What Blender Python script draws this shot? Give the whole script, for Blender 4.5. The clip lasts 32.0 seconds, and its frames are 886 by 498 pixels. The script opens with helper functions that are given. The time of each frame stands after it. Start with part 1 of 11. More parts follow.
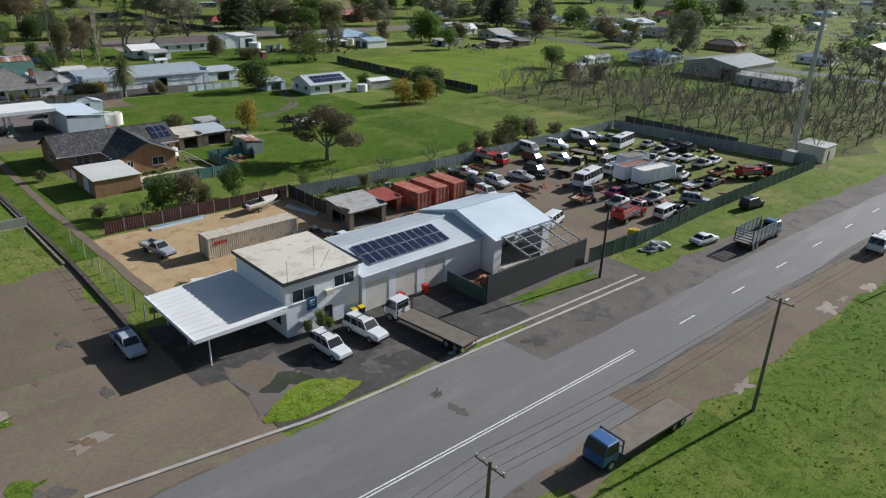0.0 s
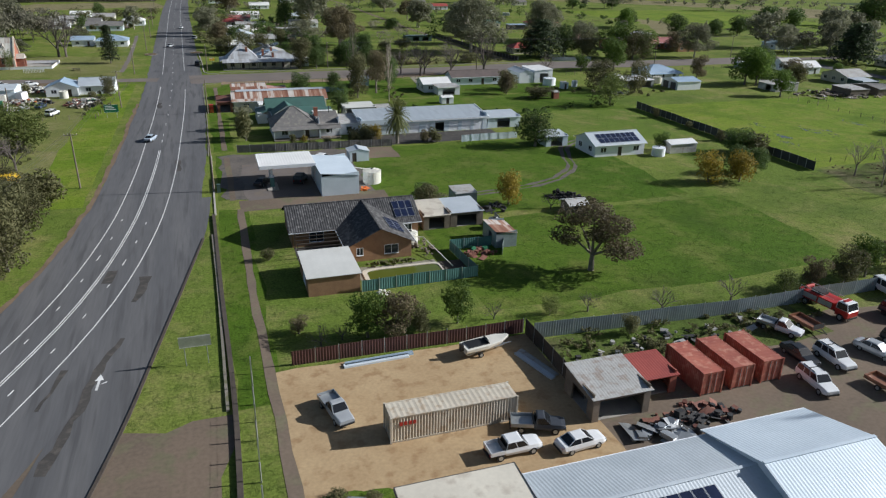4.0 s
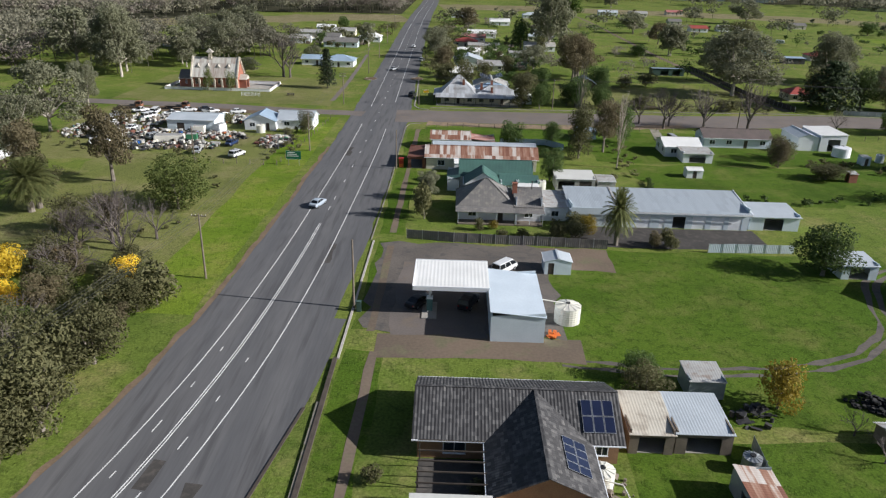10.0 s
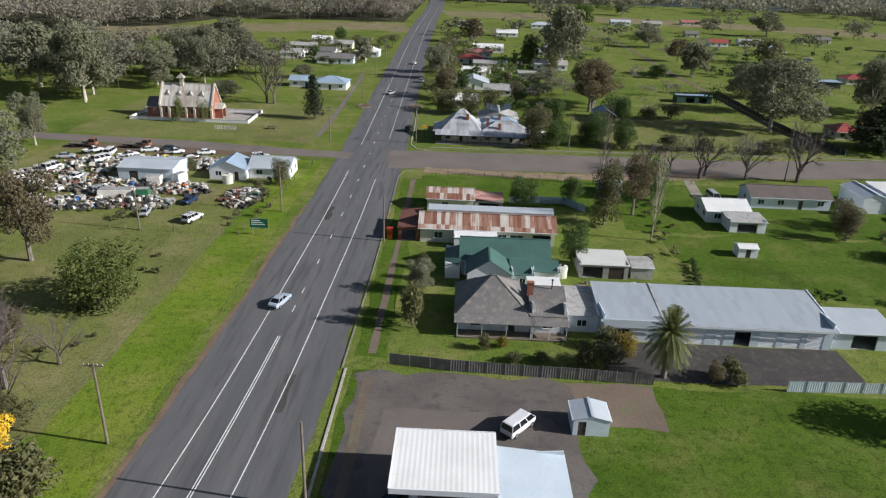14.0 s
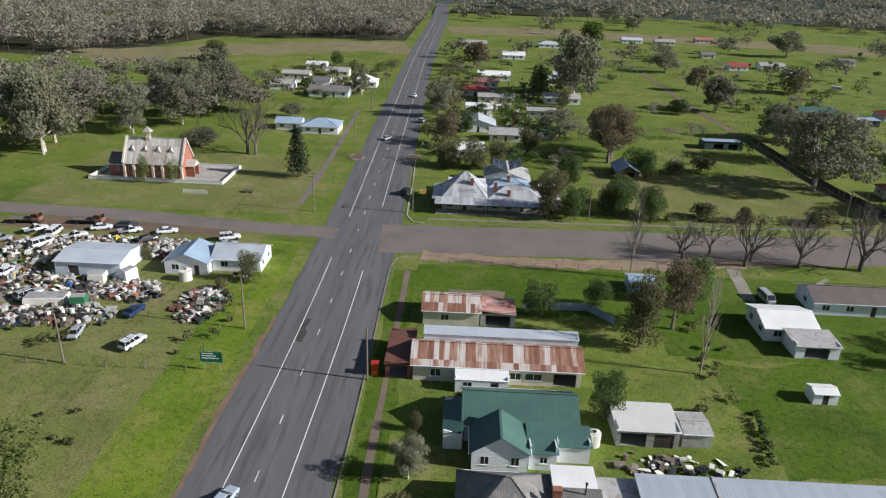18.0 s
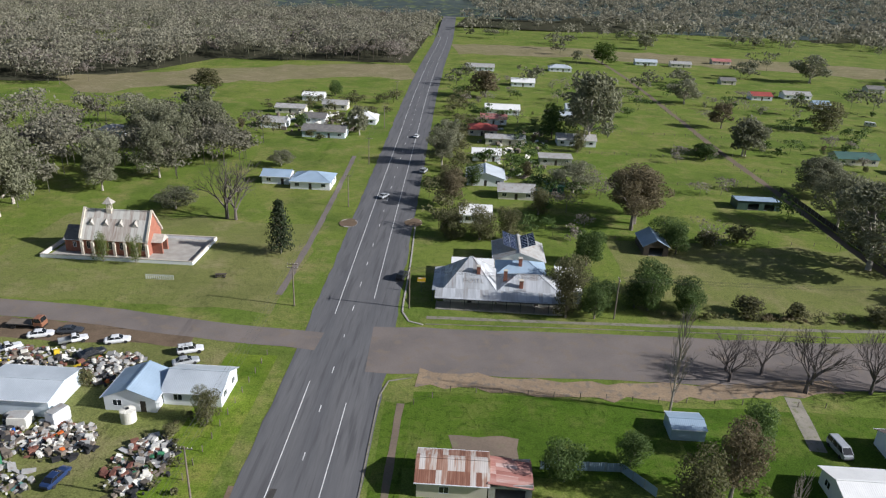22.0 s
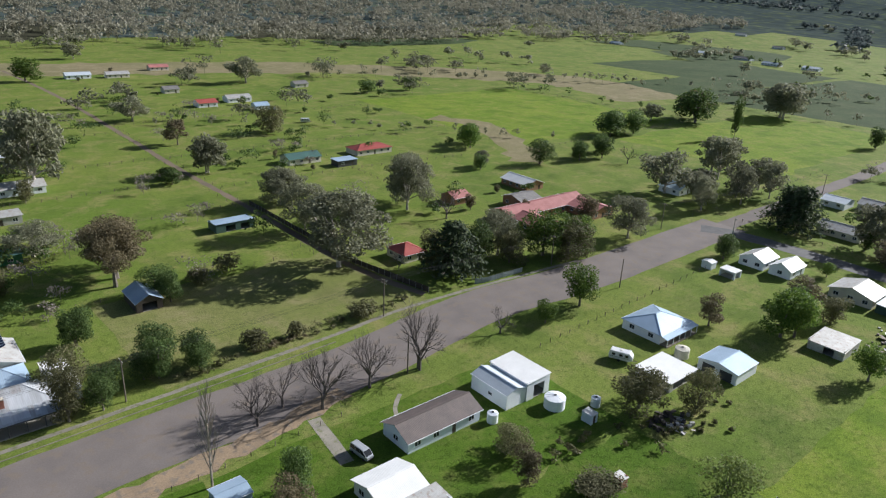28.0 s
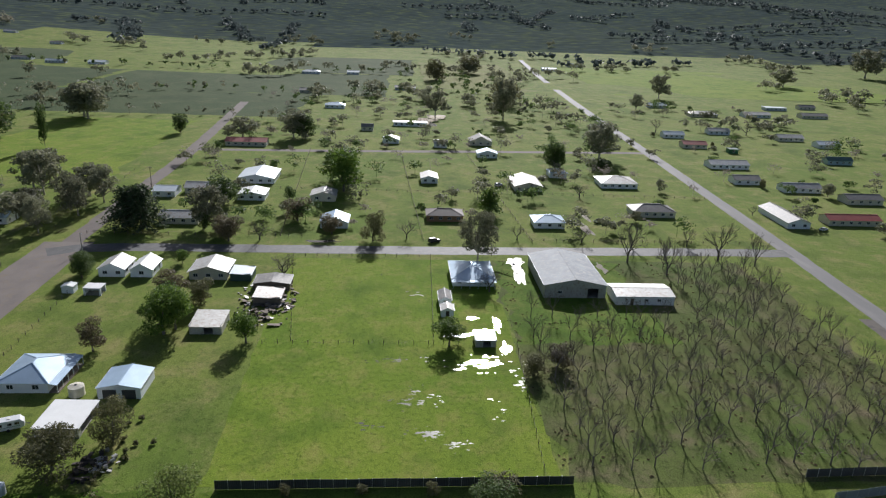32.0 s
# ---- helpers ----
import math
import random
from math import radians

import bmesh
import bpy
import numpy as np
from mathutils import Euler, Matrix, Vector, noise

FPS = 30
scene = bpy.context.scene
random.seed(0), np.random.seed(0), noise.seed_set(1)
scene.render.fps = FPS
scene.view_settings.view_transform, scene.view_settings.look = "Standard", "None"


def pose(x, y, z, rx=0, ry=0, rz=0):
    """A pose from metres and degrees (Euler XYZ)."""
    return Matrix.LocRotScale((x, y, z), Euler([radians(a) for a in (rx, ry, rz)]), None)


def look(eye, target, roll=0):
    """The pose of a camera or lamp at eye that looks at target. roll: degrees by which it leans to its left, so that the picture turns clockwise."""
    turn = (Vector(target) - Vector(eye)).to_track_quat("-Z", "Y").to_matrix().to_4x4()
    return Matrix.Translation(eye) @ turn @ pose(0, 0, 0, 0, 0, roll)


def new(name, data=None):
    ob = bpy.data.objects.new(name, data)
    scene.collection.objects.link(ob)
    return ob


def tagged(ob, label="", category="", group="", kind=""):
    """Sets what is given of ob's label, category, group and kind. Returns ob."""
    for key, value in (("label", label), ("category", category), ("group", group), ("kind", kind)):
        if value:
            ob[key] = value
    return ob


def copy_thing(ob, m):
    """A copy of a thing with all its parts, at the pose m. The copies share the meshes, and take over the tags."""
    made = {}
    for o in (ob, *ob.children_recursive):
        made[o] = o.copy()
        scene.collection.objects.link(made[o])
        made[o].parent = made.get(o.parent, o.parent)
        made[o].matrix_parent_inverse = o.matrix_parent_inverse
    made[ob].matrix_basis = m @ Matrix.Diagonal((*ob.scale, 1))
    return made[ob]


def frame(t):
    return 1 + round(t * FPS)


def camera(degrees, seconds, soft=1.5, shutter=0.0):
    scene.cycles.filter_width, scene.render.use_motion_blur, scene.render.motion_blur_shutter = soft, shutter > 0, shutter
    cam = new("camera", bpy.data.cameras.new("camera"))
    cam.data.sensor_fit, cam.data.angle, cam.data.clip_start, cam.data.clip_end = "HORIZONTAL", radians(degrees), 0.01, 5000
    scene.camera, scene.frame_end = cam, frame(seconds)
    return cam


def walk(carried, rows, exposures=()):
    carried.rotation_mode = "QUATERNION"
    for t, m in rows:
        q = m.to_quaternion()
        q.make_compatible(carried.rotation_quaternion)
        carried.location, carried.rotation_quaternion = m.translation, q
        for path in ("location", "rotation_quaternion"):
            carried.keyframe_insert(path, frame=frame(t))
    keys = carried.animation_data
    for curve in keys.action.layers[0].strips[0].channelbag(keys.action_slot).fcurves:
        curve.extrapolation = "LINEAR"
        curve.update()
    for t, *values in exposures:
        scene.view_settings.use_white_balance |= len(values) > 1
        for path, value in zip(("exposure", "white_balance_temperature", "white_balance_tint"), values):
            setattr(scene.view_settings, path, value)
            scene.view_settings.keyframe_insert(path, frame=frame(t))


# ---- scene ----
cam = camera(65.05, 32.0, 1.25)
PATH = [
    (0.0, (0.000, 0.000, 35.048), (63.420, 66.759, -3.954), 2.156),
    (0.5, (2.671, 3.062, 35.650), (63.525, 72.207, -3.282), 2.041),
    (1.0, (5.458, 6.171, 36.252), (63.227, 77.939, -2.633), 1.844),
    (1.5, (8.221, 9.364, 36.706), (62.543, 83.859, -2.019), 1.772),
    (2.0, (10.828, 12.585, 37.292), (60.512, 90.308, -1.316), 1.746),
    (2.5, (13.371, 15.735, 37.901), (58.167, 96.421, -0.611), 1.683),
    (3.0, (15.821, 18.954, 38.760), (55.609, 102.164, 0.120), 1.574),
    (3.5, (18.127, 22.120, 39.701), (52.701, 107.558, 0.905), 1.329),
    (4.0, (20.163, 25.552, 40.508), (49.640, 112.828, 1.598), 1.251),
    (4.5, (22.177, 29.008, 41.233), (46.792, 117.742, 2.241), 1.116),
    (6.5, (28.192, 43.073, 43.541), (33.204, 135.051, 4.618), 0.877),
    (7.0, (29.227, 46.697, 44.060), (29.715, 138.836, 5.199), 0.896),
    (7.5, (30.166, 50.285, 44.597), (28.974, 142.431, 5.766), 0.942),
    (8.0, (30.891, 53.850, 44.942), (29.647, 146.023, 6.179), 1.011),
    (8.5, (31.452, 57.354, 44.904), (30.130, 149.558, 6.218), 1.052),
    (9.0, (31.790, 60.849, 44.827), (30.497, 153.067, 6.172), 1.221),
    (9.5, (31.953, 64.503, 44.790), (30.733, 156.724, 6.140), 1.372),
    (10.0, (32.109, 68.371, 44.789), (30.941, 160.599, 6.153), 1.503),
    (10.5, (32.240, 72.414, 44.766), (31.073, 164.664, 6.184), 1.653),
    (11.0, (32.439, 76.455, 44.839), (31.167, 168.733, 6.328), 1.648),
    (11.5, (32.578, 80.510, 45.247), (31.210, 172.790, 6.743), 1.543),
    (12.0, (32.576, 84.648, 45.868), (31.189, 176.952, 7.422), 1.628),
    (12.5, (32.555, 88.796, 46.597), (31.109, 181.084, 8.115), 1.720),
    (13.0, (32.575, 92.941, 47.507), (31.031, 185.199, 8.957), 1.773),
    (13.5, (32.502, 97.088, 48.542), (30.892, 189.293, 9.867), 1.831),
    (14.0, (32.281, 101.265, 49.667), (30.689, 193.442, 10.926), 2.065),
    (14.5, (32.233, 105.369, 50.661), (30.564, 197.570, 11.980), 2.091),
    (16.5, (32.029, 121.189, 55.000), (30.076, 213.445, 16.464), 2.107),
    (17.0, (31.900, 125.391, 56.210), (29.918, 217.639, 17.657), 2.045),
    (17.5, (31.779, 129.487, 57.448), (29.726, 221.750, 18.935), 2.064),
    (18.0, (31.690, 133.477, 58.675), (29.582, 225.788, 20.278), 2.130),
    (18.5, (31.615, 137.276, 59.952), (29.387, 229.583, 21.554), 2.200),
    (19.0, (31.598, 141.120, 61.357), (29.230, 233.444, 23.008), 2.214),
    (19.5, (31.562, 144.946, 62.768), (29.052, 237.282, 24.456), 2.210),
    (20.0, (31.423, 148.715, 64.074), (28.855, 241.085, 25.851), 2.212),
    (20.5, (31.269, 152.472, 65.210), (28.628, 244.891, 27.108), 2.269),
    (21.0, (31.114, 156.416, 66.313), (28.379, 248.872, 28.307), 2.286),
    (21.5, (31.039, 160.392, 67.410), (28.183, 252.863, 29.449), 2.311),
    (22.0, (30.985, 164.072, 68.615), (28.064, 256.559, 30.699), 2.291),
    (22.5, (30.954, 166.964, 69.870), (28.035, 259.464, 31.985), 2.331),
    (23.0, (30.986, 168.656, 70.949), (28.712, 261.210, 33.154), 2.288),
    (23.5, (31.004, 169.268, 71.837), (31.962, 261.893, 34.159), 2.310),
    (24.0, (31.169, 169.352, 72.748), (36.333, 261.844, 35.085), 2.330),
    (24.5, (31.346, 169.275, 73.759), (40.723, 261.427, 36.074), 2.336),
    (26.5, (32.457, 169.099, 78.310), (69.618, 254.193, 41.187), 2.745),
    (27.0, (32.715, 169.493, 79.046), (78.067, 250.669, 42.254), 2.809),
    (27.5, (32.911, 169.832, 79.766), (86.461, 246.011, 43.309), 2.919),
    (28.0, (33.053, 170.070, 80.460), (94.639, 240.102, 44.368), 2.922),
    (28.5, (33.060, 170.181, 81.145), (102.245, 232.940, 45.442), 2.895),
    (29.0, (32.979, 170.245, 81.841), (109.092, 224.659, 46.544), 2.949),
    (29.5, (32.937, 170.336, 82.468), (114.956, 215.678, 47.582), 2.891),
    (30.0, (32.937, 170.409, 83.066), (119.771, 206.033, 48.558), 2.784),
    (30.5, (32.940, 170.448, 83.601), (123.398, 195.914, 49.412), 2.726),
    (31.0, (32.773, 170.528, 84.259), (125.682, 185.398, 50.394), 2.611),
    (31.5, (32.511, 170.640, 85.034), (126.619, 174.702, 51.459), 2.437),
    (32.0, (32.117, 170.741, 85.799), (126.116, 163.809, 52.388), 2.281),
]
walk(cam, [(t, look(eye, target, roll)) for t, eye, target, roll in PATH], [(0.0, 0.28, 6120, 9), (4.0, 0.24, 6120, 9), (7.0, 0.42, 6300, 11), (14.0, 0.33, 6300, 11), (18.0, 0.36, 6220, 12), (23.0, 0.46, 6120, 12), (28.0, 0.6, 6080, 11), (30.0, 0.46, 6160, 11), (32.0, 0.28, 6160, 12)])

# ---- world and light ----
world = bpy.data.worlds.new("world")
scene.world = world
world.use_nodes = True
wn = world.node_tree
sky = wn.nodes.new("ShaderNodeTexSky")
sky.sky_type, sky.sun_disc = "NISHITA", False
SUN_EL, SUN_AZ = 27.0, 98.0          # degrees: height, and compass turn from +y towards +x
sky.sun_elevation, sky.sun_rotation = radians(SUN_EL), radians(SUN_AZ)
sky.air_density, sky.dust_density, sky.ozone_density = 1.0, 1.5, 1.0
wn.links.new(sky.outputs[0], wn.nodes["Background"].inputs[0])
wn.nodes["Background"].inputs[1].default_value = 0.05
sun = new("sun", bpy.data.lights.new("sun", "SUN"))
sun.data.energy, sun.data.angle, sun.data.color = 5.0, radians(0.6), (1.0, 0.97, 0.93)
sun_way = Vector((math.cos(radians(SUN_EL)) * math.sin(radians(SUN_AZ)), math.cos(radians(SUN_EL)) * math.cos(radians(SUN_AZ)), math.sin(radians(SUN_EL))))
sun.matrix_world = look(tuple(sun_way * 300), (0, 0, 0))

# ---- materials ----
def mat(name, c, c2=None, rough=0.7, metal=0.0, s=0.6, fine=9.0, bump=0.0, vary=0.12, spec=0.4, c3=None, stretch=None, trans=0.0):
    """Two scales of mottling between c and c2 (and stains of c3), a random shade per object, and fine relief."""
    m = bpy.data.materials.new(name)
    m.use_nodes = True
    nt = m.node_tree
    N, L = nt.nodes, nt.links
    bs = N["Principled BSDF"]
    bs.inputs["Roughness"].default_value, bs.inputs["Metallic"].default_value = rough, metal
    bs.inputs["Specular IOR Level"].default_value = spec
    bs.inputs["Transmission Weight"].default_value = trans
    geo = N.new("ShaderNodeNewGeometry")
    vec = geo.outputs["Position"]
    if stretch:
        mp = N.new("ShaderNodeMapping")
        mp.inputs["Scale"].default_value = stretch
        L.new(vec, mp.inputs["Vector"])
        vec = mp.outputs[0]
    def noi(scale, detail=3.0):
        n = N.new("ShaderNodeTexNoise")
        n.inputs["Scale"].default_value, n.inputs["Detail"].default_value = scale, detail
        L.new(vec, n.inputs["Vector"])
        return n.outputs["Fac"]
    def ramp(src, a, b):
        r = N.new("ShaderNodeMapRange")
        r.inputs["From Min"].default_value, r.inputs["From Max"].default_value = a, b
        L.new(src, r.inputs["Value"])
        return r.outputs[0]
    def mix(fac, a, b):
        x = N.new("ShaderNodeMix")
        x.data_type = "RGBA"
        for sock, v in ((x.inputs[0], fac), (x.inputs[6], a), (x.inputs[7], b)):
            if isinstance(v, (tuple, float)):
                sock.default_value = (*v, 1) if isinstance(v, tuple) else v
            else:
                L.new(v, sock)
        return x.outputs[2]
    c2 = c2 or tuple(0.72 * k for k in c)
    n1, n2 = noi(s, 4.0), noi(fine, 2.0)
    col = mix(ramp(n1, 0.35, 0.65), c, c2)
    fine_mul = N.new("ShaderNodeMapRange")
    fine_mul.inputs["To Min"].default_value, fine_mul.inputs["To Max"].default_value = 1 - vary * 1.5, 1 + vary * 1.5
    L.new(n2, fine_mul.inputs["Value"])
    info = N.new("ShaderNodeObjectInfo")
    rnd = N.new("ShaderNodeMapRange")
    rnd.inputs["To Min"].default_value, rnd.inputs["To Max"].default_value = 1 - vary * 0.8, 1 + vary * 0.8
    L.new(info.outputs["Random"], rnd.inputs["Value"])
    mu = N.new("ShaderNodeMath")
    mu.operation = "MULTIPLY"
    L.new(fine_mul.outputs[0], mu.inputs[0]), L.new(rnd.outputs[0], mu.inputs[1])
    vm = N.new("ShaderNodeVectorMath")
    vm.operation = "SCALE"
    if c3:
        col = mix(ramp(noi(s * 2.7 + 0.07, 5.0), 0.52, 0.66), col, c3)
    L.new(col, vm.inputs[0]), L.new(mu.outputs[0], vm.inputs["Scale"])
    L.new(vm.outputs[0], bs.inputs["Base Color"])
    if bump:
        bp = N.new("ShaderNodeBump")
        bp.inputs["Strength"].default_value, bp.inputs["Distance"].default_value = min(1.0, bump * 4), bump
        L.new(n2, bp.inputs["Height"]), L.new(bp.outputs[0], bs.inputs["Normal"])
    return m

def leaf_mat(name, c, c2, vary=0.25):
    """Foliage: a shade for every leaf clump, a little light let through."""
    m = bpy.data.materials.new(name)
    m.use_nodes = True
    N, L = m.node_tree.nodes, m.node_tree.links
    bs = N["Principled BSDF"]
    bs.inputs["Roughness"].default_value, bs.inputs["Specular IOR Level"].default_value = 0.65, 0.25
    geo, info = N.new("ShaderNodeNewGeometry"), N.new("ShaderNodeObjectInfo")
    x = N.new("ShaderNodeMix")
    x.data_type = "RGBA"
    x.inputs[6].default_value, x.inputs[7].default_value = (*c, 1), (*c2, 1)
    L.new(geo.outputs["Random Per Island"], x.inputs[0])
    r = N.new("ShaderNodeMapRange")
    r.inputs["To Min"].default_value, r.inputs["To Max"].default_value = 1 - vary, 1 + vary
    L.new(info.outputs["Random"], r.inputs["Value"])
    vm = N.new("ShaderNodeVectorMath")
    vm.operation = "SCALE"
    L.new(x.outputs[2], vm.inputs[0]), L.new(r.outputs[0], vm.inputs["Scale"]), L.new(vm.outputs[0], bs.inputs["Base Color"])
    tr, ms = N.new("ShaderNodeBsdfTranslucent"), N.new("ShaderNodeMixShader")
    ms.inputs[0].default_value = 0.38
    L.new(vm.outputs[0], tr.inputs[0])
    L.new(bs.outputs[0], ms.inputs[1]), L.new(tr.outputs[0], ms.inputs[2]), L.new(ms.outputs[0], N["Material Output"].inputs[0])
    return m

def glass_mat(name, c, rough=0.06):
    m = bpy.data.materials.new(name)
    m.use_nodes = True
    bs = m.node_tree.nodes["Principled BSDF"]
    bs.inputs["Base Color"].default_value = (*c, 1)
    bs.inputs["Roughness"].default_value, bs.inputs["Specular IOR Level"].default_value = rough, 0.6
    return m

def turf(name, lo, mid, hi, dark, s=1.0):
    """Grass: broad drifts of colour, patches, clumps and blades, each at its own scale."""
    m = bpy.data.materials.new(name)
    m.use_nodes = True
    N, L = m.node_tree.nodes, m.node_tree.links
    bs = N["Principled BSDF"]
    bs.inputs["Roughness"].default_value, bs.inputs["Specular IOR Level"].default_value, bs.inputs["Specular Tint"].default_value = 0.95, 0.09, (0.8, 1.0, 0.3, 1)
    geo = N.new("ShaderNodeNewGeometry")
    def noi(scale, detail, a, b, rough=0.55):
        n, r = N.new("ShaderNodeTexNoise"), N.new("ShaderNodeMapRange")
        n.inputs["Scale"].default_value, n.inputs["Detail"].default_value, n.inputs["Roughness"].default_value = scale * s, detail, rough
        r.inputs["From Min"].default_value, r.inputs["From Max"].default_value = a, b
        L.new(geo.outputs["Position"], n.inputs["Vector"]), L.new(n.outputs["Fac"], r.inputs["Value"])
        return r.outputs[0]
    def mix(fac, a, b):
        x = N.new("ShaderNodeMix")
        x.data_type = "RGBA"
        L.new(fac, x.inputs[0])
        for sock, v in ((x.inputs[6], a), (x.inputs[7], b)):
            if isinstance(v, tuple):
                sock.default_value = (*v, 1)
            else:
                L.new(v, sock)
        return x.outputs[2]
    col = mix(noi(0.018, 4, 0.36, 0.64), lo, mid)
    col = mix(noi(0.1, 6, 0.48, 0.7, 0.7), col, hi)
    col = mix(noi(0.045, 5, 0.5, 0.7, 0.65), col, tuple(0.5 * (a + b) for a, b in zip(lo, dark)))
    clump = noi(0.6, 7, 0.5, 0.8, 0.75)
    col = mix(clump, col, dark)
    blade = noi(3.0, 4, 0.3, 0.7, 0.7)
    sc, vm = N.new("ShaderNodeMapRange"), N.new("ShaderNodeVectorMath")
    sc.inputs["To Min"].default_value, sc.inputs["To Max"].default_value = 0.58, 1.4
    vm.operation = "SCALE"
    L.new(blade, sc.inputs["Value"]), L.new(col, vm.inputs[0]), L.new(sc.outputs[0], vm.inputs["Scale"]), L.new(vm.outputs[0], bs.inputs["Base Color"])
    bp = N.new("ShaderNodeBump")
    bp.inputs["Strength"].default_value, bp.inputs["Distance"].default_value = 0.7, 0.13
    L.new(clump, bp.inputs["Height"]), L.new(bp.outputs[0], bs.inputs["Normal"])
    return m
GRASS = turf("grass", (0.116, 0.17, 0.03), (0.162, 0.196, 0.044), (0.235, 0.216, 0.085), (0.055, 0.085, 0.02))
# far grass with a cloud's shadow put into its colour
SHADECROP = turf("cloud_shaded_paddock_grass", (0.042, 0.068, 0.028), (0.054, 0.078, 0.034), (0.08, 0.095, 0.045), (0.03, 0.048, 0.02), 0.4)
FORESTFLOOR = mat("forest_litter", (0.07, 0.068, 0.045), (0.05, 0.052, 0.034), 0.95, s=0.05, fine=0.6, bump=0.2, vary=0.25, spec=0.0)
# hill ground: blue distance haze and cloud shade mixed into its greens
HILLS = mat("hazed_shaded_hill_ground", (0.05, 0.066, 0.066), (0.068, 0.084, 0.076), 0.95, s=0.0022, fine=0.06, vary=0.3, spec=0.0, c3=(0.1, 0.122, 0.07), stretch=(1.0, 0.45, 1.0))
VERGE = turf("rank_verge_grass", (0.078, 0.14, 0.018), (0.115, 0.172, 0.027), (0.17, 0.185, 0.048), (0.036, 0.066, 0.011), 1.6)
LUSH = turf("lush_grass", (0.122, 0.194, 0.02), (0.17, 0.226, 0.03), (0.23, 0.232, 0.06), (0.056, 0.098, 0.015), 1.3)
DEEPGRASS = turf("deep_green_grass", (0.066, 0.122, 0.014), (0.092, 0.145, 0.02), (0.145, 0.162, 0.043), (0.029, 0.057, 0.01), 1.3)
DRYGRASS = turf("dry_grass", (0.18, 0.186, 0.066), (0.155, 0.182, 0.05), (0.25, 0.22, 0.11), (0.1, 0.115, 0.038))
SCRUBLAND = turf("brown_scrub", (0.23, 0.195, 0.115), (0.185, 0.172, 0.085), (0.3, 0.25, 0.165), (0.11, 0.105, 0.05))
ORCHARD = turf("orchard_floor", (0.085, 0.125, 0.028), (0.12, 0.122, 0.048), (0.16, 0.132, 0.082), (0.045, 0.058, 0.02))
GRIT = mat("grey_gritty_shoulder", (0.135, 0.118, 0.104), (0.105, 0.093, 0.083), 0.9, s=0.16, fine=3.0, bump=0.02, vary=0.18, spec=0.2, c3=(0.085, 0.08, 0.075))
DIRT = mat("dirt", (0.2, 0.154, 0.116), (0.155, 0.123, 0.095), 0.95, s=0.1, fine=2.6, bump=0.03, vary=0.16, spec=0.1, c3=(0.17, 0.155, 0.1))
FRUITTWIG = mat("orchard_twigs", (0.23, 0.195, 0.175), (0.175, 0.148, 0.135), 0.9, s=1.0, fine=6.0, vary=0.2)
ORANGEDIRT = mat("orange_gravel", (0.27, 0.2, 0.13), (0.21, 0.158, 0.108), 0.95, s=0.25, fine=3.0, bump=0.03, vary=0.2, spec=0.1, c3=(0.16, 0.135, 0.11))
PALEPATCH = mat("pale_ground_patch", (0.3, 0.255, 0.21), (0.24, 0.2, 0.165), 0.9, s=0.6, fine=3.0, vary=0.15)
REDDIRT = mat("red_dirt", (0.2, 0.145, 0.1), (0.155, 0.115, 0.078), 0.95, s=0.3, fine=3.0, bump=0.03, vary=0.2, spec=0.1)
SAND = mat("sandy_gravel", (0.41, 0.3, 0.175), (0.36, 0.255, 0.145), 0.95, s=0.22, fine=3.0, bump=0.02, vary=0.14, spec=0.1, c3=(0.3, 0.2, 0.11))
ASPHALT = mat("asphalt", (0.165, 0.16, 0.157), (0.14, 0.136, 0.134), 0.8, s=0.09, fine=5.0, bump=0.006, vary=0.1, spec=0.35, c3=(0.185, 0.178, 0.172), stretch=(0.2, 1.0, 1.0))
HIGHWAY = mat("highway_asphalt", (0.115, 0.115, 0.12), (0.145, 0.143, 0.145), 0.75, s=0.35, fine=4.0, bump=0.01, vary=0.12, spec=0.3, stretch=(1.0, 0.06, 1.0), c3=(0.096, 0.095, 0.098))
OLDROAD = mat("old_asphalt", (0.175, 0.15, 0.135), (0.14, 0.122, 0.112), 0.9, s=0.12, fine=4.0, bump=0.01, vary=0.14, spec=0.25, c3=(0.17, 0.14, 0.115))
WETROAD = mat("wet_asphalt", (0.1, 0.1, 0.1), (0.075, 0.074, 0.075), 0.72, s=0.2, fine=4.0, bump=0.01, vary=0.14, spec=0.35, c3=(0.12, 0.115, 0.11))
# tar of yards and drives, also the painted shade on the courtyard floor
YARDTAR = mat("dark_tar_and_shade", (0.05, 0.046, 0.043), (0.072, 0.066, 0.06), 0.85, s=0.3, fine=4.0, bump=0.01, vary=0.16, c3=(0.095, 0.085, 0.075))
CONCRETE = mat("concrete", (0.38, 0.36, 0.32), (0.3, 0.28, 0.25), 0.85, s=0.5, fine=6.0, bump=0.01, vary=0.12)
KERB = mat("kerb_concrete", (0.42, 0.39, 0.35), (0.32, 0.3, 0.27), 0.85, s=0.7, fine=5.0, vary=0.15)
PATH = mat("worn_path_concrete", (0.27, 0.245, 0.2), (0.2, 0.185, 0.15), 0.9, s=0.3, fine=4.0, vary=0.16, c3=(0.15, 0.155, 0.08))
LINE = mat("road_paint", (0.78, 0.78, 0.76), (0.6, 0.6, 0.59), 0.6, s=0.8, fine=5.0, vary=0.1)
WHITE = mat("white_paint", (0.85, 0.87, 0.9), (0.8, 0.82, 0.86), 0.55, s=0.5, fine=5.0, vary=0.05)
PALEBLUE = mat("pale_blue_boards", (0.66, 0.74, 0.8), (0.6, 0.68, 0.74), 0.6, s=0.5, fine=5.0, vary=0.05)
